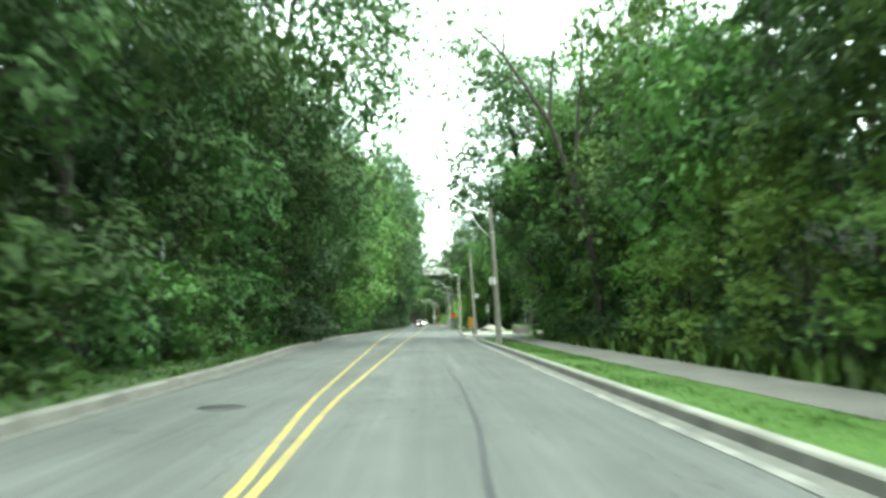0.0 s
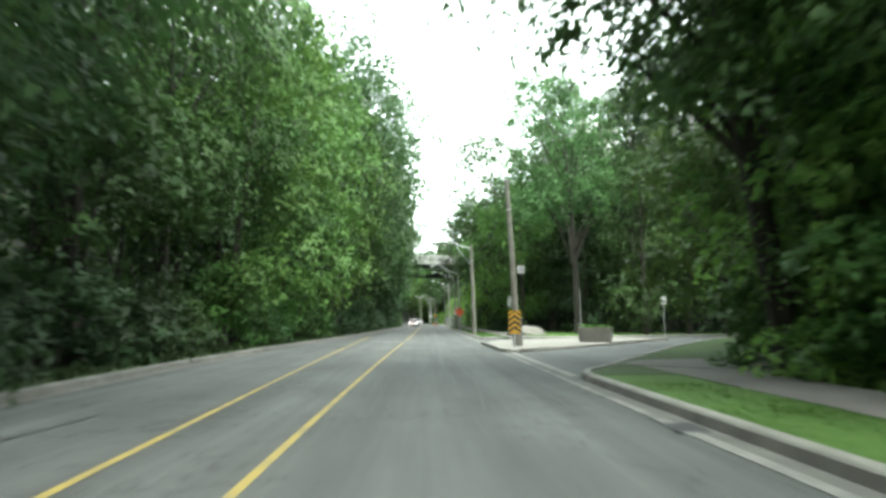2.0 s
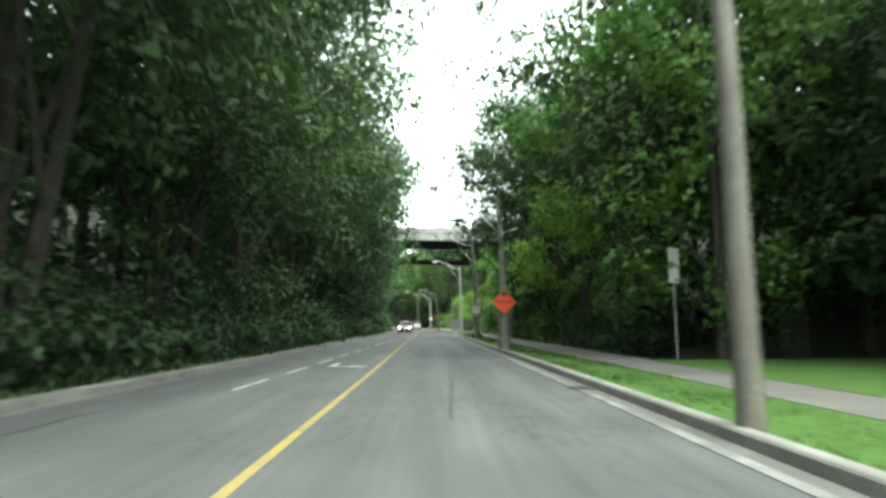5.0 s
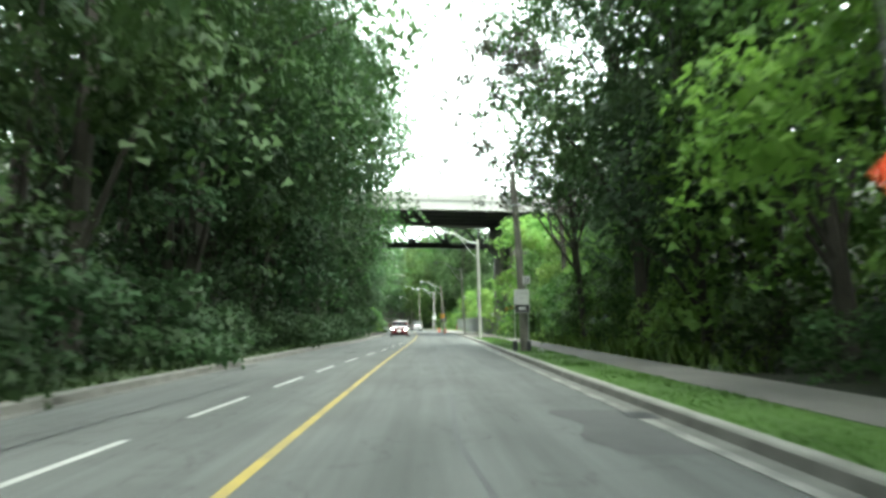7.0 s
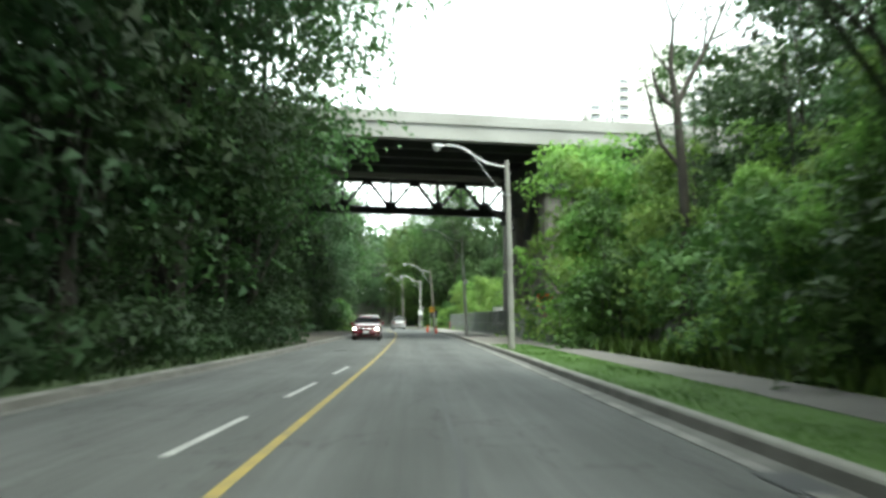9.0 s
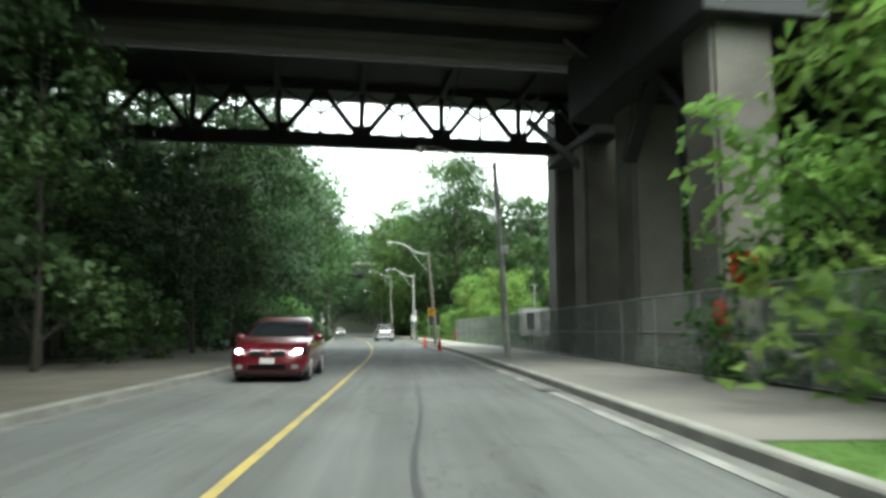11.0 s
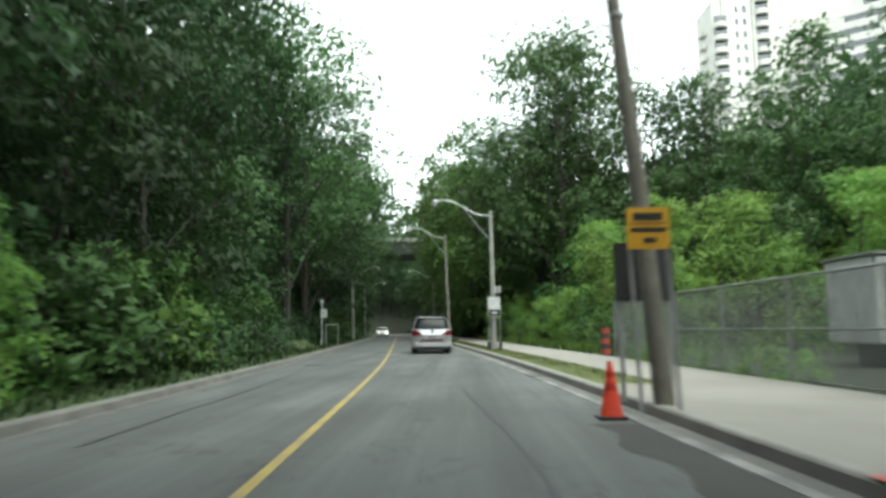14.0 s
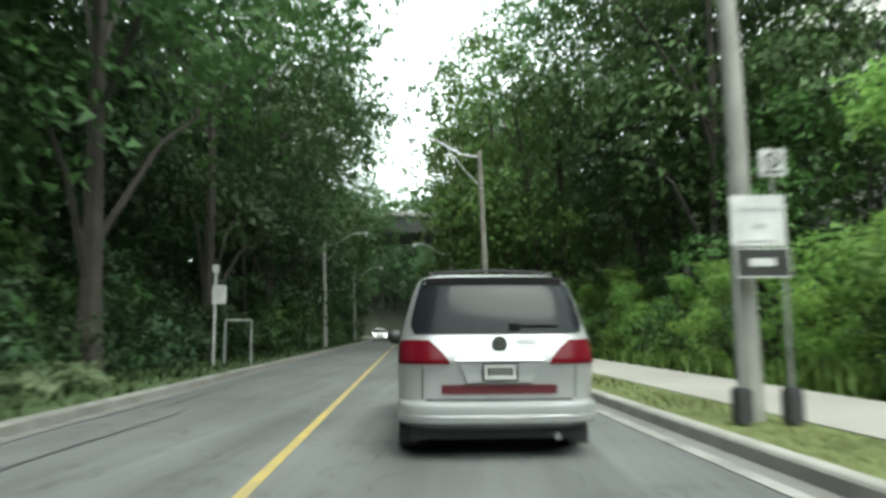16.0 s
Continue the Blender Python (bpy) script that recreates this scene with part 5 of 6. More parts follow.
board_on_stand(4.0, 233.2, 0.1)

s = thing("roadworks_sign", road_x(107) + 3.22, 107.05, 0.12, 0, "orange diamond roadworks sign on two wooden stakes", "sign")
for x in (-0.22, 0.22):
    part("stake", box(x - 0.035, x + 0.035, -0.02, 0.02, 0, 1.9, 0.005), POLE_WOOD, s)
bm = bmesh.new()
add_box(bm, -0.37, 0.37, -0.06, -0.045, -0.37, 0.37, 0.005)
bmesh.ops.rotate(bm, verts=bm.verts, cent=(0, 0, 0), matrix=Matrix.Rotation(radians(45), 3, "Y"))
bmesh.ops.translate(bm, verts=bm.verts, vec=(0, 0, 2.02))
b = part("sign_plate", bm, SIGN_ORANGE, s, "bright orange diamond plate")
# black capitals across the diamond
words = bpy.data.curves.new("lettering", "FONT")
words.body = "CONSTRUCTION"
words.align_x, words.align_y, words.size, words.extrude, words.offset = "CENTER", "CENTER", 0.118, 0.002, 0.002
words.space_character = 1.04
carrier = bpy.data.objects.new("lettering", words)
me = bpy.data.meshes.new_from_object(carrier)
bpy.data.objects.remove(carrier)
me.transform(Matrix.Translation((0, -0.0635, 2.02)) @ Matrix.Rotation(radians(90), 4, "X") @ Matrix.Diagonal((0.86, 1.25, 1, 1)))
me.materials.clear()
me.materials.append(SIGN_BLACK)
new("lettering", me).parent = b
# black arrow pointing up
bm = bmesh.new()
arrow = [bm.verts.new((x, -0.066, z)) for x, z in ((-0.05, 2.26), (0.05, 2.26), (0.055, 2.335), (0.15, 2.325), (0.0, 2.47), (-0.15, 2.325), (-0.055, 2.335))]
top = bmesh.ops.extrude_face_region(bm, geom=[bm.faces.new(arrow)])["geom"]
bmesh.ops.translate(bm, verts=[v for v in top if isinstance(v, bmesh.types.BMVert)], vec=(0, 0.0055, 0))
bmesh.ops.recalc_face_normals(bm, faces=bm.faces)
part("arrow", bm, SIGN_BLACK, b)

s = thing("chevron_sign", 3.5, 57.9, 0.112, 0, "black and yellow chevron marker on a steel post", "sign")
part("post", tube([(0, 0, -0.1), (0, 0, 1.4)], 0.03, 10), GALVANISED, s)
b = sign_plate(s, 0, -0.035, 1.03, 0.48, 0.9, SIGN_YELLOW, "yellow board with black chevrons", thick=0.012)
for k in range(4):
    z0 = 0.62 + 0.215 * k
    bm = bmesh.new()
    for a in (-1, 1):
        f = bm.faces.new([bm.verts.new(v) for v in ((0, -0.051, z0 + 0.16), (0, -0.051, z0 + 0.27 if k < 3 else 1.48), (a * 0.24, -0.051, z0 + (0.09 if k < 3 else 0.05)), (a * 0.24, -0.051, z0 - 0.02))])
    part("chevron", bm, SIGN_BLACK, b)

for x, y, h, lab in ((16.2, 77.8, 2.7, 1), (11.0, 79.8, 3.4, 0), (8.4, 99.0, 3.2, 1)):
    s = thing("sign_post", x, y, 0.1, 0, "small white sign on a thin steel post" if lab else "thin bare steel post", "sign")
    part("post", tube([(0, 0, -0.2), (-0.06, 0, h)], 0.028, 8), GALVANISED, s)
    if lab:
        pl = sign_plate(s, -0.05, -0.03, h - 0.25, 0.34, 0.5 if y < 90 else 1.1, SIGN_WHITE, "small white plate")
        part("bar", box(-0.16, 0.02, -0.056, -0.051, h - 0.3, h - 0.24), SIGN_BLACK, pl)

s = thing("roadworks_notice", road_x(206.6) + 2.92, 206.6, 0.14, 0, "orange-yellow roadworks notice on two thin legs, black panel behind", "sign")
for x in (-0.24, 0.24):
    part("leg", tube([(x + 0.08, 0.0, 0), (x, 0, 2.1)], 0.025, 8), GALVANISED, s, "thin grey leg")
b = sign_plate(s, 0, -0.03, 2.31, 0.54, 0.54, SIGN_YELLOW, "orange-yellow notice plate")
for x0, x1, z0, z1 in ((-0.19, 0.19, 2.41, 2.51), (-0.23, 0.23, 2.365, 2.378), (-0.23, 0.23, 2.26, 2.32), (-0.07, 0.1, 2.12, 2.19)):
    part("bar", box(x0, x1, -0.055, -0.051, z0, z1), SIGN_BLACK, b)
part("back_panel", box(-0.22, 0.62, 1.05, 1.08, 1.42, 2.25, 0.01), TAR, s, "black panel behind the pole")
for x in (-0.14, 0.54):
    part("panel_leg", box(x - 0.025, x + 0.025, 1.08, 1.13, 0, 2.25), GALVANISED, s)

s = thing("bus_stop", road_x(247.0) - 6.2, 247.0, 0.12, 0, "white bus stop post with box sign", "bus stop")
part("post", tube([(0, 0, -0.1), (0, 0, 3.2)], 0.035, 10), SIGN_WHITE, s)
part("panel", box(-0.08, 0.34, -0.07, 0.05, 1.95, 2.55, 0.015), SIGN_WHITE, s, "pale timetable box")
part("panel", box(-0.1, 0.1, -0.05, 0.02, 2.95, 3.2, 0.01), SIGN_WHITE, s)
s = thing("bench_frame", road_x(247.4) - 5.95, 247.4, 0.12, 0, "thin grey steel frame beside the bus stop", "railing")
for x in (0, 0.85):
    part("leg", tube([(x, 0, 0), (x, 0, 1.45)], 0.03, 8), GALVANISED, s)
part("rail", tube([(0, 0, 1.45), (0.85, 0, 1.45)], 0.03, 8), GALVANISED, s)

s = thing("sign_post", road_x(19) - 7.1, 19.0, 0.1, 0, "thin grey post with a sign seen edge-on", "sign")
part("post", tube([(0, 0, -0.1), (0, 0, 3.3)], 0.025, 8), GALVANISED, s)
part("sign_plate", box(-0.01, 0.01, -0.08, 0.1, 2.8, 3.3, 0.004), GALVANISED, s)

# ---- forecourt things ----
pl = thing("planter", 8.85, 66.9, 0.112, 35, "broad grey concrete planter with spiky plant and flowers", "planter")
pl.scale = (1.16, 1.0, 0.95)
bm = bmesh.new()
prof = [(0.72, 0.0), (0.78, 0.05), (0.82, 0.4), (0.84, 0.68), (0.84, 0.78), (0.75, 0.78), (0.73, 0.66), (0.0, 0.64)]
rings = [[bm.verts.new((r * math.cos(a), r * math.sin(a), z)) for a in (2 * math.pi * k / 24 for k in range(24))] for r, z in prof[:-1]]
for a, b in zip(rings, rings[1:]):
    for k in range(24):
        bm.faces.new((a[k], a[(k + 1) % 24], b[(k + 1) % 24], b[k]))
bm.faces.new(rings[-1])
part("pot", bm, OLD_CONCRETE, pl, "grey concrete pot")
rng = np.random.default_rng(5)
bm = bmesh.new()
for k in range(46):
    a, up = rng.uniform(0, 6.28), rng.uniform(0.25, 1.3)
    ln = rng.uniform(0.7, 1.15)
    d = Vector((math.cos(a) * math.cos(up), math.sin(a) * math.cos(up), math.sin(up)))
    s = Vector((-math.sin(a), math.cos(a), 0)) * 0.028
    o = Vector((0, 0, 0.85))
    m1 = o + d * ln * 0.55
    tip = o + d * ln + Vector((0, 0, -0.12))
    vs = [bm.verts.new(v) for v in (o - s, o + s, m1 + s, m1 - s, tip)]
    bm.faces.new(vs[:4])
    bm.faces.new((vs[3], vs[2], vs[4]))
part("spiky_leaves", bm, LEAF_DARK, pl, "dark spiky leaves")
p3 = rng.normal(0, 1, (420, 3)) * np.array([0.34, 0.34, 0.06]) + np.array([0, 0, 0.84])
fl = new("flowers", leaf_mesh("planter_flowers", p3, np.tile([0, 0, 1.0], (420, 1)), 0.12, rng, LEAF_LIGHT))
fl.parent = pl
fl["kind"] = "stuff"

bm = bmesh.new()
bmesh.ops.create_icosphere(bm, subdivisions=4, radius=1)
for v in bm.verts:
    q = noise.noise(v.co * 1.3) * 0.25 + noise.noise(v.co * 4) * 0.06
    v.co = v.co * (1 + q)
    v.co = Vector((v.co.x * 1.5, v.co.y * 0.9, max(-0.1, v.co.z * 0.55)))
bd = part("boulder", bm, OLD_CONCRETE, smooth=True)
bd.matrix_world = pose(7.6, 82.0, 0.25, 0, 0, 15)
tagged(bd, "large low grey boulder on the lawn", "boulder")

LAMP_GLOW = glowing("lamp_glow", (1.0, 0.7, 0.6), 6)
for x, y, z in ((19.6, 90.5, 6.5), (24.5, 93, 8.6), (17.0, 92.0, 3.6), (34.5, 89.0, 7.5)):
    l = thing("path_lamp", x, y, 0.1, 0, "dark thin lamp post with small glowing head", "street lamp")
    part("post", tube([(0, 0, -0.1), (0, 0, z)], [0.06, 0.04], 8), STEEL, l)
    bm = bmesh.new()
    bmesh.ops.create_uvsphere(bm, u_segments=12, v_segments=8, radius=0.05)
    bmesh.ops.translate(bm, verts=bm.verts, vec=(0, -0.1, z))
    part("bulb", bm, LAMP_GLOW, l)

# ---- building site behind the fence ----
FENCE_REL, FY0, FY1 = 6.98, 164.0, 223.0
fence = thing("chain_link_fence", 0, 0, 0, 0, "galvanised chain-link fence with top and middle rails", "fence")


def fence_at(y, z):
    return (road_x(y) + FENCE_REL, y, z)


y = FY0
while y <= FY1 + 0.1:
    part("post", tube([fence_at(y, -0.1), fence_at(y, 2.12)], 0.035, 8), FENCE_STEEL, fence)
    y += 2.95
ys = np.linspace(FY0, FY1, 40)
for z, r in ((2.1, 0.024), (1.12, 0.017), (0.2, 0.012)):
    part("rail", tube([fence_at(v, z) for v in ys], r, 6), FENCE_STEEL, fence)
verts, faces = [], []
step, h = 0.075, 1.92
k = 0
y = FY0
while y < FY1:
    for s in (1, -1):
        a = (y, 0.18) if s > 0 else (y, 0.18 + h)
        b = (min(FY1, y + h), 0.18 + s * h * 1.0 + (0 if s > 0 else h))
        pa, pb = Vector(fence_at(a[0], a[1])), Vector(fence_at(b[0], b[1]))
        w = 0.0032
        n0 = len(verts)
        for p in (pa, pb):
            verts += [(p.x - w, p.y, p.z), (p.x + w, p.y - w, p.z + w * s), (p.x + w, p.y + w, p.z - w * s)]
        faces += [(n0, n0 + 1, n0 + 4, n0 + 3), (n0 + 1, n0 + 2, n0 + 5, n0 + 4), (n0 + 2, n0, n0 + 3, n0 + 5)]
    y += step
mesh_ob = sheet("wire_mesh", verts, faces, WIRE, False)
mesh_ob.parent = fence
mesh_ob["kind"] = "stuff"

tr = thing("site_trailer", 11.1, 215.7, 0.06, 0, "white site office trailer with door, window and steps", "trailer")
part("body", box(0, 6.4, 0, 2.5, 0.62, 2.9, 0.05), SIGN_WHITE, tr, "white ribbed trailer body")
for k in range(16):
    part("rib", box(0.2 + 0.4 * k, 0.23 + 0.4 * k, -0.012, 0, 0.7, 2.8), GALVANISED, tr)
part("roof", box(-0.06, 6.46, -0.06, 2.56, 2.9, 2.98, 0.02), GALVANISED, tr)
WINDOW = glassy("dark_window", (0.02, 0.025, 0.03))
for x0, x1, z0, z1 in ((0.35, 0.95, 1.2, 2.5), (2.6, 3.5, 1.5, 2.4), (4.4, 5.6, 1.5, 2.4)):
    w = part("window", box(x0, x1, -0.03, 0.0, z0, z1, 0.01), WINDOW, tr, "dark window pane")
    bm = bmesh.new()
    for q in ((x0 - 0.05, x1 + 0.05, z1, z1 + 0.05), (x0 - 0.05, x1 + 0.05, z0 - 0.05, z0), (x0 - 0.05, x0, z0, z1), (x1, x1 + 0.05, z0, z1)):
        add_box(bm, q[0], q[1], -0.05, 0.0, q[2], q[3])
    part("frame", bm, GALVANISED, w)
d = part("door", box(1.5, 2.25, -0.035, 0, 0.68, 2.65, 0.01), GALVANISED, tr, "pale grey door")
part("handle", box(2.1, 2.16, -0.08, -0.035, 1.6, 1.7), STEEL, d)
for k in range(4):
    part("step", box(1.4, 2.3, -0.3 - 0.25 * k, -0.06 - 0.25 * k, 0.48 - 0.15 * k, 0.52 - 0.15 * k), GALVANISED, tr)
for x in (0.6, 3.0, 5.6):
    part("support", box(x, x + 0.3, 0.4, 2.1, 0, 0.62), TAR, tr)
l = thing("site_light_pole", 11.95, 214.9, 0.06, 0, "thin grey pole beside the site trailer", "pole")
part("pole", tube([(0, 0, -0.1), (0.05, 0, 4.9)], 0.045, 8), GALVANISED, l)
part("cross_bar", tube([(-0.25, 0, 4.85), (0.3, 0, 4.85)], 0.025, 6), GALVANISED, l)

g = thing("generator", 13.75, 194.5, 0.06, 5, "yellow generator on a dark wheeled frame", "generator")
g.matrix_world = g.matrix_world @ Matrix.Diagonal((1.15, 1, 1.05, 1))
part("housing", box(0, 1.5, 0, 1.0, 1.75, 3.1, 0.06), SIGN_YELLOW, g, "yellow metal housing")
part("tank", box(0.2, 1.5, 0.05, 0.95, 1.35, 1.72, 0.05), SIGN_WHITE, g)
part("frame", box(0, 1.7, 0.1, 0.9, 0.9, 1.3, 0.03), STEEL, g)
for x in (0.3, 1.3):
    for yy in (0.0, 0.8):
        bm = tube([(x, yy, 0.45), (x, yy + 0.22, 0.45)], 0.45, 18)
        part("wheel", bm, TAR, g)
part("rear_panel", box(1.52, 2.1, 0.1, 0.9, 1.3, 3.0, 0.04), GALVANISED, g)

s = thing("roadworks_board", road_x(171.6) + 7.25, 171.6, 0.05, 0, "large orange roadworks board on wooden posts", "sign")
for x in (0.1, 0.75):
    part("post", box(x - 0.04, x + 0.04, 0.0, 0.08, 0, 2.95), POLE_WOOD, s)
b = sign_plate(s, 0.42, 0, 2.42, 0.95, 0.95, SIGN_ORANGE, "orange board")
bars(b, 0.42, -0.021, 2.68, 0.7, 3, RED_PAINT, 0.07, 0.22)
s = thing("red_barrel", road_x(174.2) + 8.1, 174.2, 0.3, 0, "dull red board leaning behind the fence", "board")
part("panel", box(-0.18, 0.18, -0.03, 0.0, 0.7, 1.65, 0.02), RED_PAINT, s)
part("leg", box(-0.03, 0.03, 0.0, 0.05, -0.25, 1.6), POLE_WOOD, s)
jb = thing("concrete_barrier", road_x(174) + 8.2, 174.6, 0.05, 0, "low pale concrete barrier block on the dirt", "barrier")
bm = bmesh.new()
prof = [(-0.3, 0), (-0.3, 0.15), (-0.12, 0.45), (-0.09, 0.8), (0.09, 0.8), (0.12, 0.45), (0.3, 0.15), (0.3, 0)]
ends = [[bm.verts.new((x, yy, z)) for yy, z in prof] for x in (0.0, 3.0)]
for k in range(8):
    bm.faces.new((ends[0][k], ends[0][(k + 1) % 8], ends[1][(k + 1) % 8], ends[1][k]))
bm.faces.new(ends[0])
bm.faces.new(ends[1][::-1])
part("block", bm, CONCRETE, jb)

def cone(x, y, z):
    c = thing("traffic_cone", x, y, z, 0, "orange traffic cone with a dark rubber base", "traffic cone", "traffic cones")
    part("base", box(-0.19, 0.19, -0.19, 0.19, 0, 0.035, 0.01), TAR, c)
    part("body", tube([(0, 0, 0.035), (0, 0, 0.74)], [0.145, 0.03], 18), CONE_ORANGE, c, smooth=True)
    for a, b in ((0.36, 0.46), (0.54, 0.6)):
        ra, rb = [0.145 - 0.115 * (v - 0.035) / 0.705 + 0.003 for v in (a, b)]
        part("stripe", tube([(0, 0, a), (0, 0, b)], [ra, rb], 18), RED_PAINT, c, smooth=True)
    return c


cone(3.25, 198.2, 0.006)
cone(road_x(207) + 2.48, 207.0, 0.01)

DRUM_ORANGE = material("dull_orange", (0.33, 0.05, 0.03), 0.6, dark=(0.22, 0.035, 0.02), scale=0.3, fine=20, bump=0)


def drum(x, y):
    d = thing("traffic_drum", x, y, 0.12, 0, "orange and dark striped roadworks drum", "traffic drum")
    for k in range(5):
        part("band", tube([(0, 0, 0.05 + 0.2 * k), (0, 0, 0.25 + 0.2 * k)], [0.24 - 0.008 * k, 0.235 - 0.008 * k], 18), (DRUM_ORANGE, TAR)[k % 2], d, smooth=True)
    part("base", tube([(0, 0, 0), (0, 0, 0.05)], 0.32, 18), TAR, d)
    return d


drum(road_x(225.0) + 7.2, 225.0).scale = (0.8, 0.8, 0.98)
structure(strip("kerb_paint", 3.1, 3.27, 201.2, 202.6, 0.159, RED_PAINT, 0.5), "red paint sprayed on the kerb", "paint mark")

for x, y, a in ((4.35, 131.0, 20), (4.62, 132.9, -35), (4.1, 105.9, 15)):
    sc = part("litter", box(-0.14, 0.14, -0.05, 0.05, 0, 0.02, 0.006), SIGN_WHITE)
    sc.matrix_world = pose(road_x(y) + x, y, 0.16, 4, 6, a)
    tagged(sc, "crumpled white scrap of paper on the grass", "litter")

# ---- clutter on the building site ----
TIMBER = material("dirty_timber", (0.17, 0.11, 0.065), 0.9, dark=(0.08, 0.055, 0.035), scale=0.5, fine=18, bump=0.3)
BEIGE = material("beige_machine_paint", (0.42, 0.36, 0.2), 0.55, dark=(0.26, 0.22, 0.13), scale=0.5, fine=20, bump=0.1)
st = thing("timber_stack", 13.6, 213.9, 0.06, 2, "stack of dirty brown timbers and pale boards on blocks", "timber")
for k in range(2):
    part("block", box(0.3 + 2.2 * k, 0.55 + 2.2 * k, 0.0, 0.7, 0, 0.35), CONCRETE, st)
for k in range(3):
    part("beam", box(-0.1 * k, 3.1 - 0.15 * k, 0.03 + 0.01 * k, 0.68, 0.36 + 0.21 * k, 0.55 + 0.21 * k, 0.015), TIMBER, st)
part("board", box(0.2, 2.9, -0.05, 0.6, 1.0, 1.06, 0.01), CONCRETE, st, "pale board")
bp = thing("bent_pipe", 12.0, 207.6, 0.06, 10, "rusty pale pipe bent over at its top", "pipe")
arc = [(0.0, 0, 0.0), (0.02, 0, 1.3)] + [(0.45 - 0.43 * math.cos(a), 0, 1.35 + 0.4 * math.sin(a)) for a in (0.3, 0.8, 1.3, 1.8, 2.3, 2.8)]
part("tube", tube(arc, 0.07, 10), BEIGE, bp, smooth=True)
part("foot", box(-0.25, 0.25, -0.25, 0.25, 0, 0.06, 0.01), STEEL, bp)
ex = thing("digger_bucket", 12.7, 204.3, 0.06, -20, "beige digger arm with tilted bucket resting on skids", "digger")
for yy in (0.1, 0.75):
    part("skid", box(-0.2, 1.6, yy, yy + 0.14, 0, 0.3, 0.03), STEEL, ex)
part("frame", box(0.0, 1.4, 0.15, 0.85, 0.3, 1.0, 0.06), STEEL, ex)
for z, dx, up in ((1.15, -0.35, 0.22), (1.55, -0.25, 0.3)):
    bm = bmesh.new()
    add_beam(bm, (dx, 0.5, z), (1.35, 0.5, z + up), 0.8, 0.09)
    part("plate", bm, BEIGE, ex, "tilted beige steel plate")
bm = bmesh.new()
add_beam(bm, (1.2, 0.5, 0.9), (0.5, 0.5, 2.25), 0.22, 0.3)
part("arm", bm, BEIGE, ex)
for yy in (0.3, 0.7):
    part("ram", tube([(0.3, yy, 1.1), (0.75, yy, 1.9)], 0.05, 8), GALVANISED, ex)

# ---- apartment tower ----
TOWER_WALL = material("pale_tower_wall", (0.62, 0.61, 0.58), 0.85, dark=(0.5, 0.49, 0.46), scale=6, fine=3, bump=0)
tower = thing("apartment_tower", 60.7, 362.0, 0, 0, "pale high-rise apartment tower with stacked balconies and terraced wing", "building")
FLOOR = 3.15
for x0, x1, y0, top in ((0, 2.4, 0.0, 78.2), (2.4, 5.4, -0.4, 81.0), (5.4, 9.6, 0.3, 84.5), (9.6, 14.3, -0.3, 88.0), (14.3, 34.0, 0.2, 97.0)):
    w = part("wall", box(x0, x1, y0, 11.0, 10, top, 0.1), TOWER_WALL, tower, "pale concrete wall")
    part("coping", box(x0 - 0.08, x1 + 0.08, y0 - 0.12, 11.1, top, top + 0.35, 0.05), TOWER_WALL, w)
wing = part("wing", box(0, 46, 0, 14, 10, 55.0, 0.2), TOWER_WALL, tower, "pale terraced wing")
wing.matrix_basis = pose(14.6, -0.5, 0, 0, 0, -38)
for k in range(11):
    z0, u = 55.0 + FLOOR * k, 2.9 * k
    t = part("terrace", box(u, 46, 0.25 * k, 14, z0, z0 + FLOOR), TOWER_WALL, wing, "set-back storey with parapet")
    part("parapet", box(u - 0.15, 46.1, 0.25 * k - 0.18, 0.25 * k, z0, z0 + 1.05), TOWER_WALL, t)
    x = u + 1.6 + (k % 3) * 1.1
    while x < 42:
        ln = 3.6 + 2.4 * ((k * 7 + int(x)) % 4)
        part("window", box(x, min(44, x + ln), 0.25 * k - 0.05, 0.25 * k, z0 + 1.15, z0 + 2.6), WINDOW, t, "dark window strip")
        x += ln + 1.6 + (int(x) % 3)
bm = bmesh.new()
n = 14
slab = [(1.65 * math.cos(math.pi * k / n), -1.5 * math.sin(math.pi * k / n)) for k in range(n + 1)]
for z0, z1 in ((0.0, 1.15),):
    lo = [bm.verts.new((a, b, z0)) for a, b in slab]
    hi = [bm.verts.new((a, b, z1)) for a, b in slab]
    for k in range(n):
        bm.faces.new((lo[k], lo[k + 1], hi[k + 1], hi[k]))
    bm.faces.new(lo)
    mid = [bm.verts.new((a * 0.93, b * 0.93, z1)) for a, b in slab]
    for k in range(n):
        bm.faces.new((hi[k], hi[k + 1], mid[k + 1], mid[k]))
balcony = part("balcony", bm, TOWER_WALL, tower, "rounded pale balcony")
win = part("window", box(-1.5, 1.5, -0.06, 0.0, 0.0, 2.0), WINDOW, tower, "dark recessed window band")
thin = part("window", box(-0.45, 0.45, -0.06, 0.0, 0.0, 1.6), WINDOW, tower, "small dark window")
side = part("side_balcony", box(-1.2, 0.0, 0.0, 2.6, 0.0, 1.1, 0.05), TOWER_WALL, tower, "pale side balcony slab")


def again(ob, x, y, z):
    o = ob.copy()
    scene.collection.objects.link(o)
    o.location = (x, y, z)
    return o


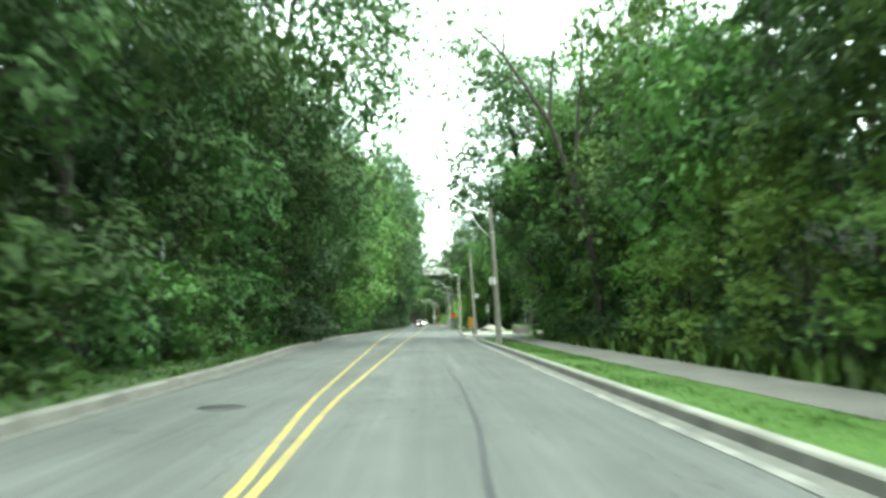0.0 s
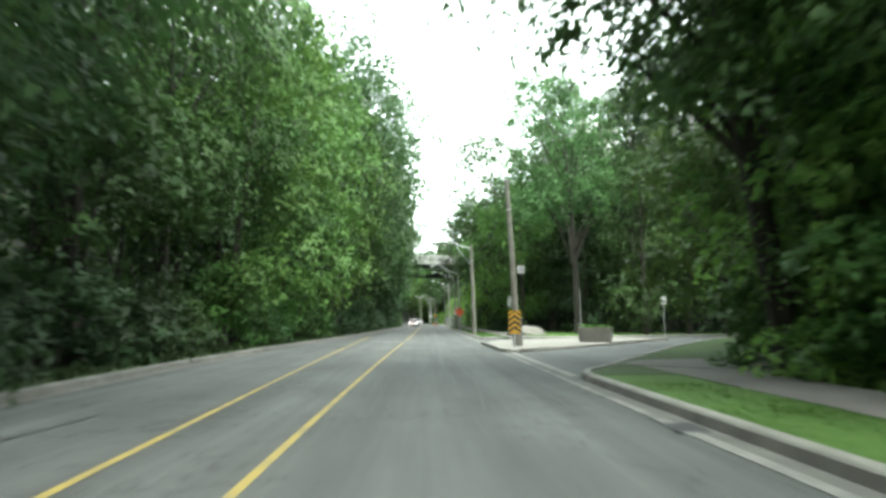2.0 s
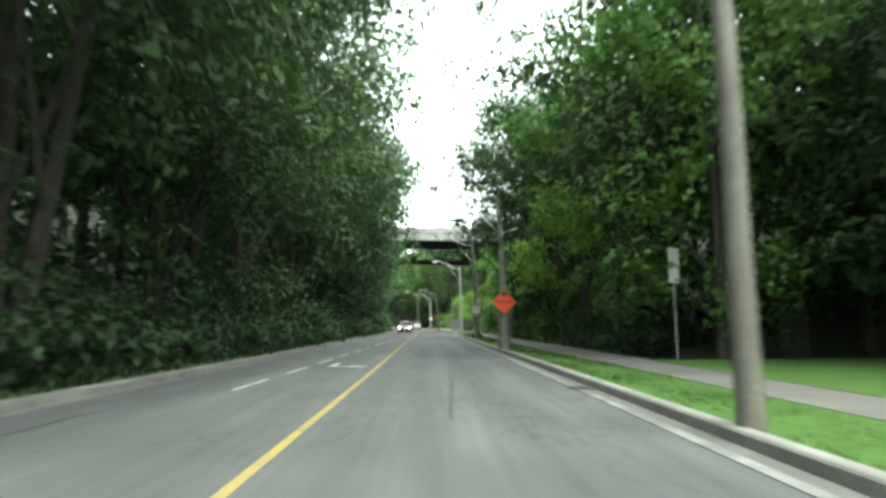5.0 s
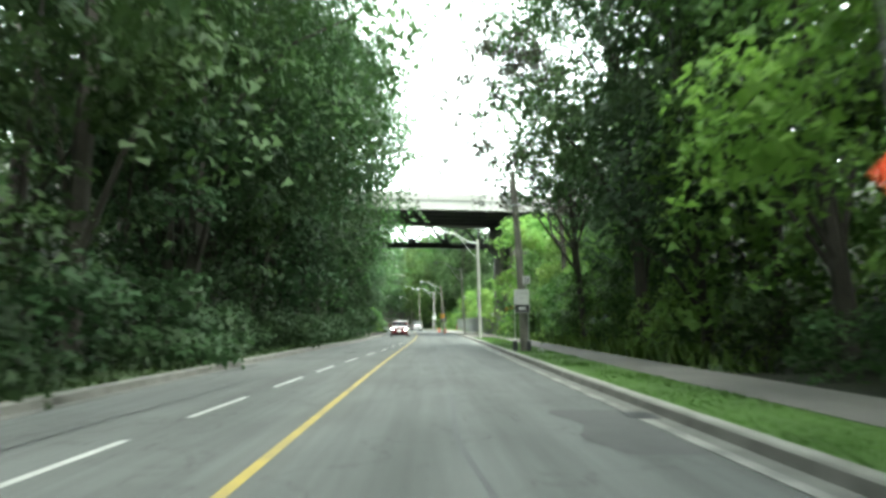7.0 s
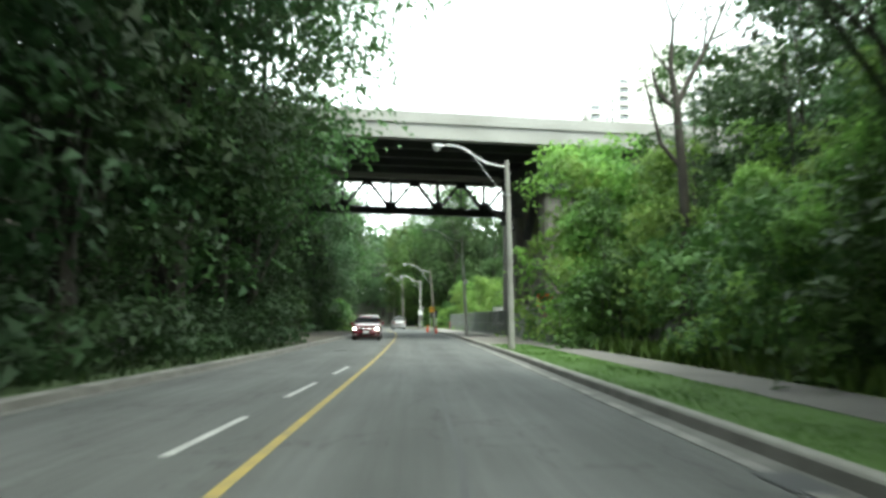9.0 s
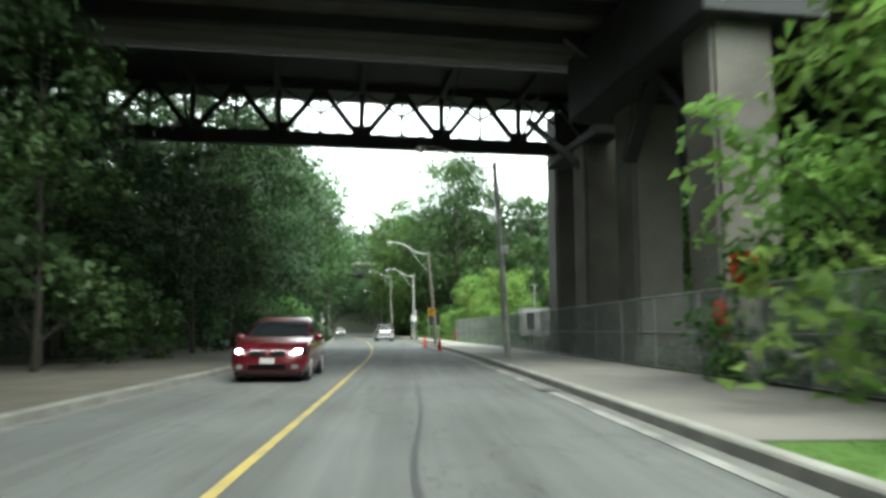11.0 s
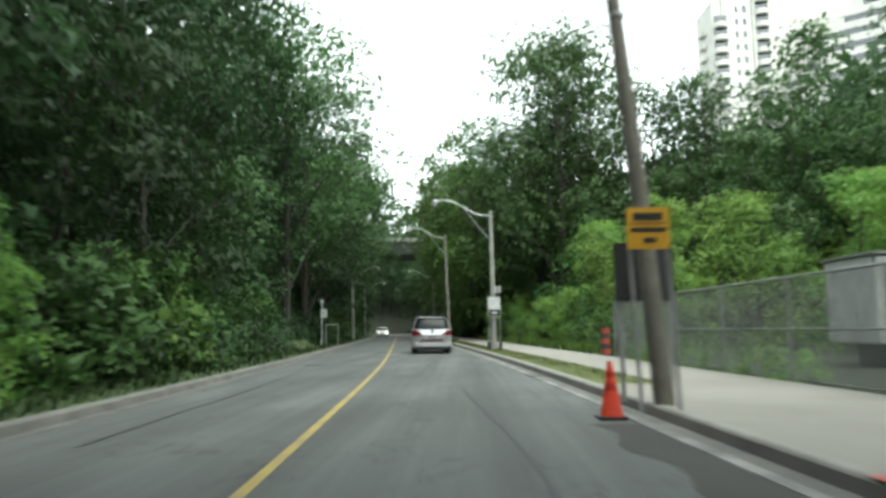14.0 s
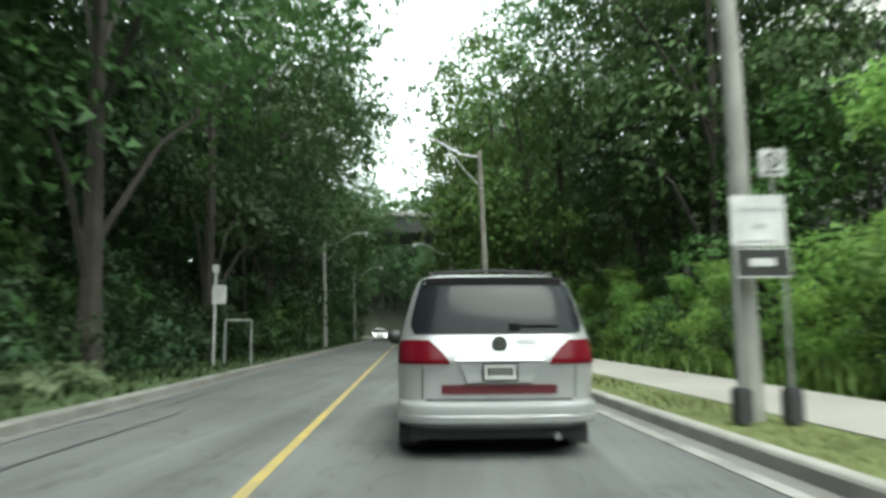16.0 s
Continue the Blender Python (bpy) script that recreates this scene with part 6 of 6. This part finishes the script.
balcony.location, win.location, thin.location, side.location = (1.9, -0.4, 37), (1.9, -0.42, 38.15), (5.6, 0.3, 38), (0, 4, 37)
for k in range(15):
    z = 37 + FLOOR * k
    for x, y0, last in ((1.9, -0.4, 11), (11.8, -0.3, 14)):
        if (k or x > 5) and k <= last:
            again(balcony, x, y0, z)
            again(win, x, y0 - 0.02, z + 1.15)
    for x in (5.9, 7.9):
        if (k or x > 6) and k <= 12:
            again(thin, x, 0.3, z + 1)
    if 0 < k <= 11:
        again(side, 0, 4, z)

# bare tree by the bridge
dead = thing("dead_tree", road_x(154) + 9.4, 154.0, ground_z(9.4, 154) - 0.2, 0, "bare dead tree with forked grey limbs", "tree")
bm = bmesh.new()
add_tube(bm, [(0, 0, 0), (0.15, 0, 3), (0.1, 0.1, 6.2), (-0.1, 0, 8.8)], [0.26, 0.22, 0.18, 0.15], 9)
for pts, r in (([(-0.1, 0, 8.8), (0.5, 0, 10), (1.3, 0.2, 11.4), (2.1, 0.3, 13.2)], 0.13), ([(-0.1, 0, 8.8), (-0.25, 0.1, 10.4), (-0.15, 0, 12), (-0.6, 0, 13.6)], 0.12),
               ([(-0.1, 0, 8.6), (-0.8, 0, 9.3), (-0.95, 0.1, 10.2)], 0.1), ([(0.12, 0.1, 6.4), (-0.7, 0.1, 7.4), (-1.0, 0.2, 9.0), (-1.2, 0.2, 9.7)], 0.1),
               ([(-0.2, 0.05, 10), (-0.9, 0, 10.8), (-1.3, 0.1, 11.9)], 0.06), ([(1.0, 0.15, 10.9), (1.2, 0.1, 12.2), (1.0, 0, 13.3)], 0.06),
               ([(-0.15, 0, 12), (0.4, 0, 13), (0.5, 0, 14)], 0.05), ([(1.3, 0.2, 11.4), (2.2, 0.2, 11.9), (3.0, 0.3, 12.8)], 0.06)):
    add_tube(bm, pts, [r * (1 - 0.22 * k) for k in range(len(pts))], 7)
part("trunk", bm, BARK, dead, smooth=True)

# leaning tree whose bare limbs reach over the road, sparse leaves at their ends
lean_y = 33.0
leaner = thing("leaning_tree", road_x(lean_y) + 8.2, lean_y, ground_z(8.2, lean_y) - 0.2, 0, "leaning tree with dark forked limbs and sparse leaves", "tree")
BOUGHS = [([(0, 0, 0), (-0.3, 0, 3), (-0.7, 0, 6), (-2.4, 0, 10.8), (-4.6, 0.3, 14.3), (-6.6, 0.4, 16.2)], 0.2),
         ([(-1.2, 0, 7.4), (-1.1, 0.2, 10.0), (-0.8, 0.3, 13.5), (-0.6, 0.4, 16.5)], 0.11),
         ([(-2.4, 0, 10.8), (-2.3, 0.2, 13.2), (-1.9, 0.3, 15.6), (-2.0, 0.3, 17.6)], 0.08),
         ([(-3.6, 0.15, 12.7), (-4.8, -0.4, 13.1), (-6.0, -0.8, 13.0)], 0.05), ([(-4.6, 0.3, 14.3), (-4.5, 0.5, 15.8), (-4.9, 0.8, 17.4)], 0.05),
         ([(-5.4, 0.3, 15.1), (-6.6, 0.2, 15.0), (-7.6, 0.0, 14.6)], 0.035), ([(-1.1, 0.2, 10.0), (0.2, 0.4, 11.8), (1.2, 0.6, 14.0)], 0.06)]
bm = bmesh.new()
for pts, r in BOUGHS:
    add_tube(bm, pts, [r * (1 - 0.8 * k / (len(pts) - 1)) + 0.01 for k in range(len(pts))], 7)
part("trunk", bm, BARK, leaner, smooth=True)
rng = np.random.default_rng(63)
tips = []
for pts, r in BOUGHS:
    a, b = np.array(pts[-2], float), np.array(pts[-1], float)
    for k in range(24):
        c = a + (b - a) * rng.uniform(0.1, 1.15) + rng.normal(0, 0.42, 3)
        tips.append(c + rng.normal(0, 1, (11, 3)) * np.array([0.3, 0.3, 0.1]))
tips = np.concatenate(tips)
outs = rng.normal(0, 0.4, tips.shape) + np.array([0, 0, 1.0])
outs /= np.linalg.norm(outs, axis=1, keepdims=True)
new("crown", leaf_mesh("leaning_crown", tips, outs, 0.19, rng, LEAF_MAPLE)).parent = leaner
copy_thing(leaner, pose(road_x(49.5) + 9.9, 49.5, ground_z(9.9, 49.5) - 0.2, 0, 0, 10))

# ---- cars ----
SILVER = material("silver_paint", (0.4, 0.406, 0.412), 0.33, 0.42, dark=(0.37, 0.376, 0.382), scale=2, fine=200, bump=0, coat=0.6)
CRIMSON = material("dark_red_paint", (0.11, 0.008, 0.016), 0.25, 0.3, dark=(0.09, 0.006, 0.013), scale=2, fine=200, bump=0, coat=0.8)
WHITE_CAR = material("white_car_paint", (0.7, 0.7, 0.7), 0.3, 0.0, dark=(0.62, 0.62, 0.62), scale=2, fine=200, bump=0, coat=0.6)
DULL_BLACK = glassy("dull_black", (0.006, 0.006, 0.006), 0.9, coat=0.0, gloss=0.05)
CAR_GLASS = glassy("tinted_car_glass", (0.01, 0.012, 0.014), 0.14, coat=0.0, gloss=0.16)
TYRE = material("tyre_rubber", (0.025, 0.025, 0.025), 0.85, scale=0.3, fine=60)
RIM = material("alloy_rim", (0.45, 0.45, 0.46), 0.4, 0.8, scale=0.3, fine=60, bump=0)
TRIM = material("black_trim", (0.02, 0.02, 0.021), 0.5, scale=0.5, fine=60, bump=0.05)
TAIL_RED = glassy("tail_light_red", (0.085, 0.003, 0.008), 0.2, coat=0.0, gloss=0.2)
TAIL_BRIGHT = glassy("tail_light_lens", (0.1, 0.006, 0.012), 0.2, coat=0.0, gloss=0.2)
REFLECTOR = material("red_reflector", (0.085, 0.009, 0.015), 0.5, dark=(0.06, 0.007, 0.011), scale=0.2, fine=80, bump=0.1)
CHROME = material("chrome", (0.75, 0.75, 0.76), 0.15, 1.0, scale=1, fine=50, bump=0)
HEADLIGHT = glowing("headlight", (1.0, 0.97, 0.9), 6)


class Shell:
    """A car body as a stack of rounded outlines: z, half width, tail, nose, corner radius."""

    def __init__(self, levels, bow=0.0):
        self.levels, self.bow = levels, bow

    def at(self, z):
        zs = [l[0] for l in self.levels]
        return [float(np.interp(z, zs, [l[k] for l in self.levels])) for k in range(1, 5)]

    def body(self):
        bm = bmesh.new()
        rings = []
        for z, w, a, b, r in self.levels:
            ring = []
            for cx, cy, t0 in ((w - r, b - r, 0), (-w + r, b - r, 90), (-w + r, a + r, 180), (w - r, a + r, 270)):
                for k in range(7):
                    t = radians(t0 + 15 * k)
                    x, y = cx + r * math.cos(t), cy + r * math.sin(t)
                    ring.append((x, y + (self.bow * (x / w) ** 2 if t0 >= 180 else 0)))
                if t0 == 180:
                    ring += [(x, a + self.bow * (x / w) ** 2) for x in ((w - r) * (-1 + k / 4) for k in range(1, 8))]
            rings.append([bm.verts.new((x, y, z)) for x, y in ring])
        n = len(rings[0])
        for lo, hi in zip(rings, rings[1:]):
            for k in range(n):
                bm.faces.new((lo[k], lo[(k + 1) % n], hi[(k + 1) % n], hi[k]))
        bm.faces.new(rings[0][::-1])
        bm.faces.new(rings[-1])
        return bm

    def end(self, x, z, nose):
        w, a, b, r = self.at(z)
        d = abs(x) - (w - r)
        back = 0.0 if d <= 0 else r - math.sqrt(max(0.0, r * r - min(d, r) ** 2))
        return b - back if nose else a + back + self.bow * (x / w) ** 2

    def patch(self, z0, z1, xa, xb, nose=False, proud=0.008, n=14, m=8, tilt=0.0):
        """A panel that follows the tail (or nose); xa, xb are functions of the height share."""
        bm = bmesh.new()
        s = 1 if nose else -1
        grid = []
        for i in range(m + 1):
            f = i / m
            z = z0 + (z1 - z0) * f
            grid.append([bm.verts.new((x, self.end(x, z, nose) + s * (proud + tilt * (1 - f)), z)) for x in (xa(f) + (xb(f) - xa(f)) * k / n for k in range(n + 1))])
        for i in range(m):
            for k in range(n):
                q = (grid[i][k], grid[i][k + 1], grid[i + 1][k + 1], grid[i + 1][k])
                bm.faces.new(q if not nose else q[::-1])
        r = bmesh.ops.extrude_face_region(bm, geom=bm.faces[:])
        bmesh.ops.translate(bm, verts=[g for g in r["geom"] if isinstance(g, bmesh.types.BMVert)], vec=(0, -s * (proud + 0.02), 0))
        bmesh.ops.recalc_face_normals(bm, faces=bm.faces)
        return bm

    def flank(self, side, z0, z1, ya, yb, proud=0.006, m=5):
        bm = bmesh.new()
        grid = []
        for i in range(m + 1):
            f = i / m
            z = z0 + (z1 - z0) * f
            w = self.at(z)[0]
            grid.append([bm.verts.new((side * (w + proud), ya(f) + (yb(f) - ya(f)) * k / 4, z)) for k in range(5)])
        for i in range(m):
            for k in range(4):
                bm.faces.new((grid[i][k], grid[i][k + 1], grid[i + 1][k + 1], grid[i + 1][k]))
        r = bmesh.ops.extrude_face_region(bm, geom=bm.faces[:])
        bmesh.ops.translate(bm, verts=[g for g in r["geom"] if isinstance(g, bmesh.types.BMVert)], vec=(-side * (proud + 0.015), 0, 0))
        bmesh.ops.recalc_face_normals(bm, faces=bm.faces)
        return bm


def wheel(car, x, y, r, width):
    s = 1 if x > 0 else -1
    bm = bmesh.new()
    prof = [(r * 0.62, 0), (r * 0.93, 0), (r, 0.04), (r, width - 0.04), (r * 0.93, width), (r * 0.62, width)]
    rings = [[bm.verts.new((x + s * (d - width), y + q * math.cos(t), r + q * math.sin(t))) for t in (2 * math.pi * k / 24 for k in range(24))] for q, d in prof]
    for a, b in zip(rings, rings[1:]):
        for k in range(24):
            bm.faces.new((a[k], a[(k + 1) % 24], b[(k + 1) % 24], b[k]))
    bm.faces.new(rings[0])
    bm.faces.new(rings[-1][::-1])
    t = part("wheel", bm, TYRE, car, "black rubber tyre", True)
    bm = bmesh.new()
    for k in range(6):
        a = 2 * math.pi * k / 6
        add_beam(bm, (x + s * 0.006, y, r), (x + s * 0.006, y + r * 0.58 * math.cos(a), r + r * 0.58 * math.sin(a)), 0.03, r * 0.2)
    pts = [(x, y + r * 0.6 * math.cos(a), r + r * 0.6 * math.sin(a)) for a in (2 * math.pi * k / 20 for k in range(21))]
    add_tube(bm, pts, 0.02, 6, cap=False)
    part("rim", bm, RIM, t, "alloy rim")
    return t


def mirror(car, x, y, z, mat):
    bm = bmesh.new()
    bmesh.ops.create_uvsphere(bm, u_segments=14, v_segments=10, radius=0.11)
    bmesh.ops.scale(bm, verts=bm.verts, vec=(1.05, 0.6, 0.85))
    bmesh.ops.translate(bm, verts=bm.verts, vec=(x, y, z))
    o = part("mirror", bm, mat, car, "side mirror", True)
    s = 1 if x > 0 else -1
    part("stalk", tube([(x - s * 0.08, y, z - 0.03), (x - s * 0.22, y + 0.02, z - 0.05)], 0.03, 6), mat, o)


van_y = 231.6
van = thing("minivan", -0.86, van_y, 0, road_turn(230), "silver minivan with dark rear window and red reflector strip", "car")
van.matrix_world = van.matrix_world @ Matrix.Diagonal((1, 1, 1.035, 1))
SV = Shell([(0.26, 0.86, 0.2, 4.95, 0.3), (0.3, 0.93, 0.09, 5.03, 0.32), (0.325, 0.955, 0.035, 5.08, 0.33), (0.34, 0.965, 0.012, 5.1, 0.33),
            (0.395, 0.972, -0.002, 5.1, 0.33), (0.402, 0.972, 0.006, 5.1, 0.33), (0.47, 0.972, -0.012, 5.1, 0.33), (0.492, 0.97, -0.006, 5.1, 0.33),
            (0.51, 0.967, 0.03, 5.1, 0.33), (0.522, 0.962, 0.128, 5.1, 0.33), (0.62, 0.965, 0.124, 5.1, 0.33), (0.76, 0.968, 0.098, 5.08, 0.33),
            (0.868, 0.97, 0.062, 5.04, 0.33), (0.885, 0.969, 0.062, 5.02, 0.33), (0.96, 0.965, 0.085, 4.9, 0.33), (1.03, 0.955, 0.108, 4.5, 0.33),
            (1.09, 0.945, 0.13, 4.05, 0.33), (1.14, 0.93, 0.15, 3.8, 0.32), (1.3, 0.885, 0.21, 3.45, 0.3), (1.5, 0.825, 0.305, 3.05, 0.28),
            (1.62, 0.78, 0.38, 2.8, 0.27), (1.67, 0.745, 0.44, 2.65, 0.26), (1.7, 0.68, 0.54, 2.45, 0.25), (1.715, 0.55, 0.7, 2.2, 0.22)], 0.075)
part("body", SV.body(), SILVER, van, "silver painted body", True)
part("rear_window", SV.patch(1.14, 1.66, lambda f: -0.86 + 0.13 * f ** 1.2 + 0.05 * max(0, 0.15 - f) / 0.15, lambda f: 0.86 - 0.13 * f ** 1.2 - 0.05 * max(0, 0.15 - f) / 0.15, proud=0.022), CAR_GLASS, van, "dark tinted rear window", True)
part("spoiler", SV.patch(1.6, 1.68, lambda f: -0.7 + 0.02 * f, lambda f: 0.7 - 0.02 * f, proud=0.03), DULL_BLACK, van, "black spoiler band", True)
part("roof_edge", SV.patch(1.68, 1.708, lambda f: -0.71 + 0.05 * f, lambda f: 0.71 - 0.05 * f, proud=0.05), SILVER, van, smooth=True)
for s in (-1, 1):
    q = SV.patch(0.858, 1.075, (lambda f: -0.962 + 0.01 * f) if s < 0 else (lambda f: 0.47 + 0.2 * f ** 1.4),
                 (lambda f: -0.47 - 0.2 * f ** 1.4) if s < 0 else (lambda f: 0.962 - 0.01 * f), proud=0.012)
    lt = part("tail_light", q, TAIL_RED, van, "dark red tail light", True)
    a, b = (-0.95, -0.8) if s < 0 else (0.8, 0.95)
    part("lens", SV.patch(0.88, 1.05, lambda f: a, lambda f: b, proud=0.016), TAIL_BRIGHT, lt, smooth=True)
    part("side_window", SV.flank(s, 1.17, 1.58, lambda f: 0.55 + 0.2 * f, lambda f: 3.5 - 0.95 * f), CAR_GLASS, van, "dark side window", True)
    mirror(van, s * 1.06, 3.35, 1.08, TRIM)
    part("roof_rail", tube([(s * 0.62, 0.72, 1.7), (s * 0.63, 0.85, 1.75), (s * 0.63, 1.6, 1.765), (s * 0.62, 2.3, 1.74), (s * 0.61, 2.4, 1.7)], 0.018, 6), TRIM, van, smooth=True)
    for yy in (1.05, 4.05):
        wheel(van, s * 0.95, yy, 0.335, 0.27)
    part("mud_flap", box(s * 0.86 - 0.1, s * 0.86 + 0.1, 0.66, 0.68, 0.06, 0.36), TRIM, van)
part("cross_rail", tube([(-0.6, 1.0, 1.76), (0, 1.0, 1.785), (0.6, 1.0, 1.76)], 0.014, 6), TRIM, van, smooth=True)
part("bumper_ledge", SV.patch(0.522, 0.54, lambda f: -0.7, lambda f: 0.7, proud=0.01), TRIM, van, "black bumper step", True)
part("bumper_lip", SV.patch(0.318, 0.338, lambda f: -0.88, lambda f: 0.88, proud=0.01), SILVER, van, smooth=True)
part("reflector_strip", SV.patch(0.585, 0.668, lambda f: -0.55, lambda f: 0.55, proud=0.014), REFLECTOR, van, "dull red reflector strip", True)
part("handle_recess", SV.patch(0.69, 0.88, lambda f: -0.3 - 0.1 * f, lambda f: 0.3 + 0.1 * f, proud=0.004, tilt=0.028), SILVER, van, smooth=True)
part("grip", SV.patch(0.89, 0.908, lambda f: -0.42, lambda f: 0.42, proud=0.03), CHROME, van, "chrome grip strip", True)
pt = part("number_plate", SV.patch(0.705, 0.868, lambda f: -0.17, lambda f: 0.17, proud=0.022, tilt=0.022), TRIM, van, "white number plate in a dark frame", True)
part("plate_face", SV.patch(0.72, 0.853, lambda f: -0.15, lambda f: 0.15, proud=0.028, tilt=0.022), SIGN_WHITE, pt, smooth=True)
for k in range(7):
    x0 = -0.118 + 0.035 * k
    part("bar", SV.patch(0.755, 0.825, lambda f: x0, lambda f: x0 + 0.024, proud=0.037, tilt=0.01, n=2, m=2), TRIM, pt)
for x0, x1, z in ((0.18, 0.33, 1.012), (-0.74, -0.56, 0.82)):
    part("lettering", SV.patch(z, z + 0.016, lambda f: x0, lambda f: x1, proud=0.011, n=4, m=1), GALVANISED, van)
yb = SV.end(0, 1.035, False)
bm = tube([(0, yb - 0.02, 1.035), (0, yb + 0.02, 1.035)], 0.075, 24)
em = part("badge", bm, CHROME, van, "round chrome badge")
part("badge_face", tube([(0, yb - 0.024, 1.035), (0, yb, 1.035)], 0.063, 24), TRIM, em)
bm = bmesh.new()
for x0, z0, x1, z1 in ((-0.03, 1.085, 0.0, 1.04), (0.03, 1.085, 0.0, 1.04), (-0.048, 1.06, -0.022, 0.992), (0.048, 1.06, 0.022, 0.992), (-0.022, 0.992, 0.0, 1.03), (0.022, 0.992, 0.0, 1.03)):
    add_beam(bm, (x0, yb - 0.028, z0), (x1, yb - 0.028, z1), 0.01, 0.012)
part("emblem", bm, CHROME, em)
for k in range(4):
    bm = bmesh.new()
    c = 0.2 + 0.045 * k
    yc = SV.end(c, 1.06, False) - 0.012
    add_tube(bm, [(c + 0.026 * math.cos(q), yc, 1.065 + 0.026 * math.sin(q)) for q in (2 * math.pi * i / 14 for i in range(15))], 0.005, 5, cap=False)
    part("ring", bm, GALVANISED, van, "small chrome ring")
wp = part("wiper", SV.patch(1.188, 1.212, lambda f: 0.1, lambda f: 0.58, proud=0.03), DULL_BLACK, van, "black rear wiper", True)
part("wiper_pivot", SV.patch(1.165, 1.225, lambda f: 0.1, lambda f: 0.2, proud=0.036), DULL_BLACK, wp)
for s in (-1, 1):
    part("panel_gap", SV.patch(0.54, 0.85, lambda f: s * 0.73 - 0.006, lambda f: s * 0.73 + 0.006, proud=0.003, n=2), TRIM, van)
part("underbody", box(-0.84, 0.84, 0.25, 4.85, 0.17, 0.5), TRIM, van, "dark underbody")
part("exhaust", tube([(0.55, 0.16, 0.2), (0.55, 0.9, 0.22)], 0.035, 10), RIM, van)


def oncoming(name, x, y, turn, paint, label, scale_z=1.0):
    """A hatchback seen from the front, its lights on; its nose lies at the origin side."""
    car = thing(name, x, y, 0, turn, label, "car")
    S = Shell([(0.2, 0.78, 0.1, 4.25, 0.3), (0.27, 0.85, 0.03, 4.33, 0.35), (0.45, 0.88, 0.0, 4.37, 0.4), (0.62, 0.885, 0.0, 4.34, 0.42),
               (0.76, 0.885, 0.02, 4.24, 0.45), (0.86, 0.88, 0.04, 4.05, 0.42), (0.93, 0.87, 0.06, 3.75, 0.4), (1.0, 0.855, 0.09, 3.3, 0.38),
               (1.06, 0.835, 0.13, 3.02, 0.34), (1.25, 0.77, 0.25, 2.62, 0.3), (1.42, 0.7, 0.4, 2.2, 0.28), (1.5, 0.64, 0.5, 1.95, 0.26), (1.545, 0.5, 0.75, 1.65, 0.22)])
    part("body", S.body(), paint, car, "glossy painted body", True)
    part("windscreen", S.patch(1.04, 1.43, lambda f: -0.76 + 0.12 * f, lambda f: 0.76 - 0.12 * f, True), CAR_GLASS, car, "dark windscreen", True)
    part("rear_window", S.patch(1.06, 1.42, lambda f: -0.7 + 0.1 * f, lambda f: 0.7 - 0.1 * f), CAR_GLASS, car, smooth=True)
    for s in (-1, 1):
        a, b = (-0.86, -0.5) if s < 0 else (0.5, 0.86)
        hl = part("headlight", S.patch(0.64, 0.8, lambda f: a if s < 0 else a + 0.12 * f, lambda f: b - (0.12 * f if s < 0 else 0), True, 0.012), CHROME, car, "clear headlight", True)
        part("bulb", S.patch(0.675, 0.765, lambda f: s * 0.68 - 0.07, lambda f: s * 0.68 + 0.07, True, 0.02), HEADLIGHT, hl, "lit headlight bulb", True)
        part("fog_lamp", S.patch(0.32, 0.42, lambda f: s * 0.62 - 0.07, lambda f: s * 0.62 + 0.07, True, 0.012), CHROME, car, smooth=True)
        gr = part("grille", S.patch(0.6, 0.72, (lambda f: -0.4) if s < 0 else (lambda f: 0.05), (lambda f: -0.05) if s < 0 else (lambda f: 0.4), True, 0.012), DULL_BLACK, car, "black grille opening", True)
        part("grille_rim", S.patch(0.722, 0.74, (lambda f: -0.42) if s < 0 else (lambda f: 0.04), (lambda f: -0.04) if s < 0 else (lambda f: 0.42), True, 0.016), CHROME, gr, smooth=True)
        part("side_window", S.flank(s, 1.06, 1.4, lambda f: 0.6 + 0.15 * f, lambda f: 2.9 - 0.75 * f), CAR_GLASS, car, "dark side window", True)
        part("door_handle", S.flank(s, 0.86, 0.89, lambda f: 1.3, lambda f: 1.5, 0.02), CHROME, car)
        mirror(car, s * 0.97, 2.72, 1.02, paint)
        for yy in (0.85, 3.45):
            wheel(car, s * 0.87, yy, 0.315, 0.2)
    part("air_intake", S.patch(0.3, 0.42, lambda f: -0.42, lambda f: 0.42, True, 0.01), DULL_BLACK, car, "black lower air intake", True)
    pl = part("number_plate", S.patch(0.44, 0.56, lambda f: -0.16, lambda f: 0.16, True, 0.02), SIGN_WHITE, car, "white number plate", True)
    part("bar", S.patch(0.475, 0.525, lambda f: -0.11, lambda f: 0.11, True, 0.026), GALVANISED, pl)
    part("underbody", box(-0.76, 0.76, 0.2, 4.15, 0.14, 0.4), TRIM, car)
    return car


oncoming("hatchback", road_x(176) - 3.15, 172.7 + 4.37, 180 + road_turn(176), CRIMSON, "dark red hatchback with lit headlights")
oncoming("hatchback", road_x(318) - 3.4, 312.0 + 4.37, 180 + road_turn(318), WHITE_CAR, "white hatchback with lit headlights")
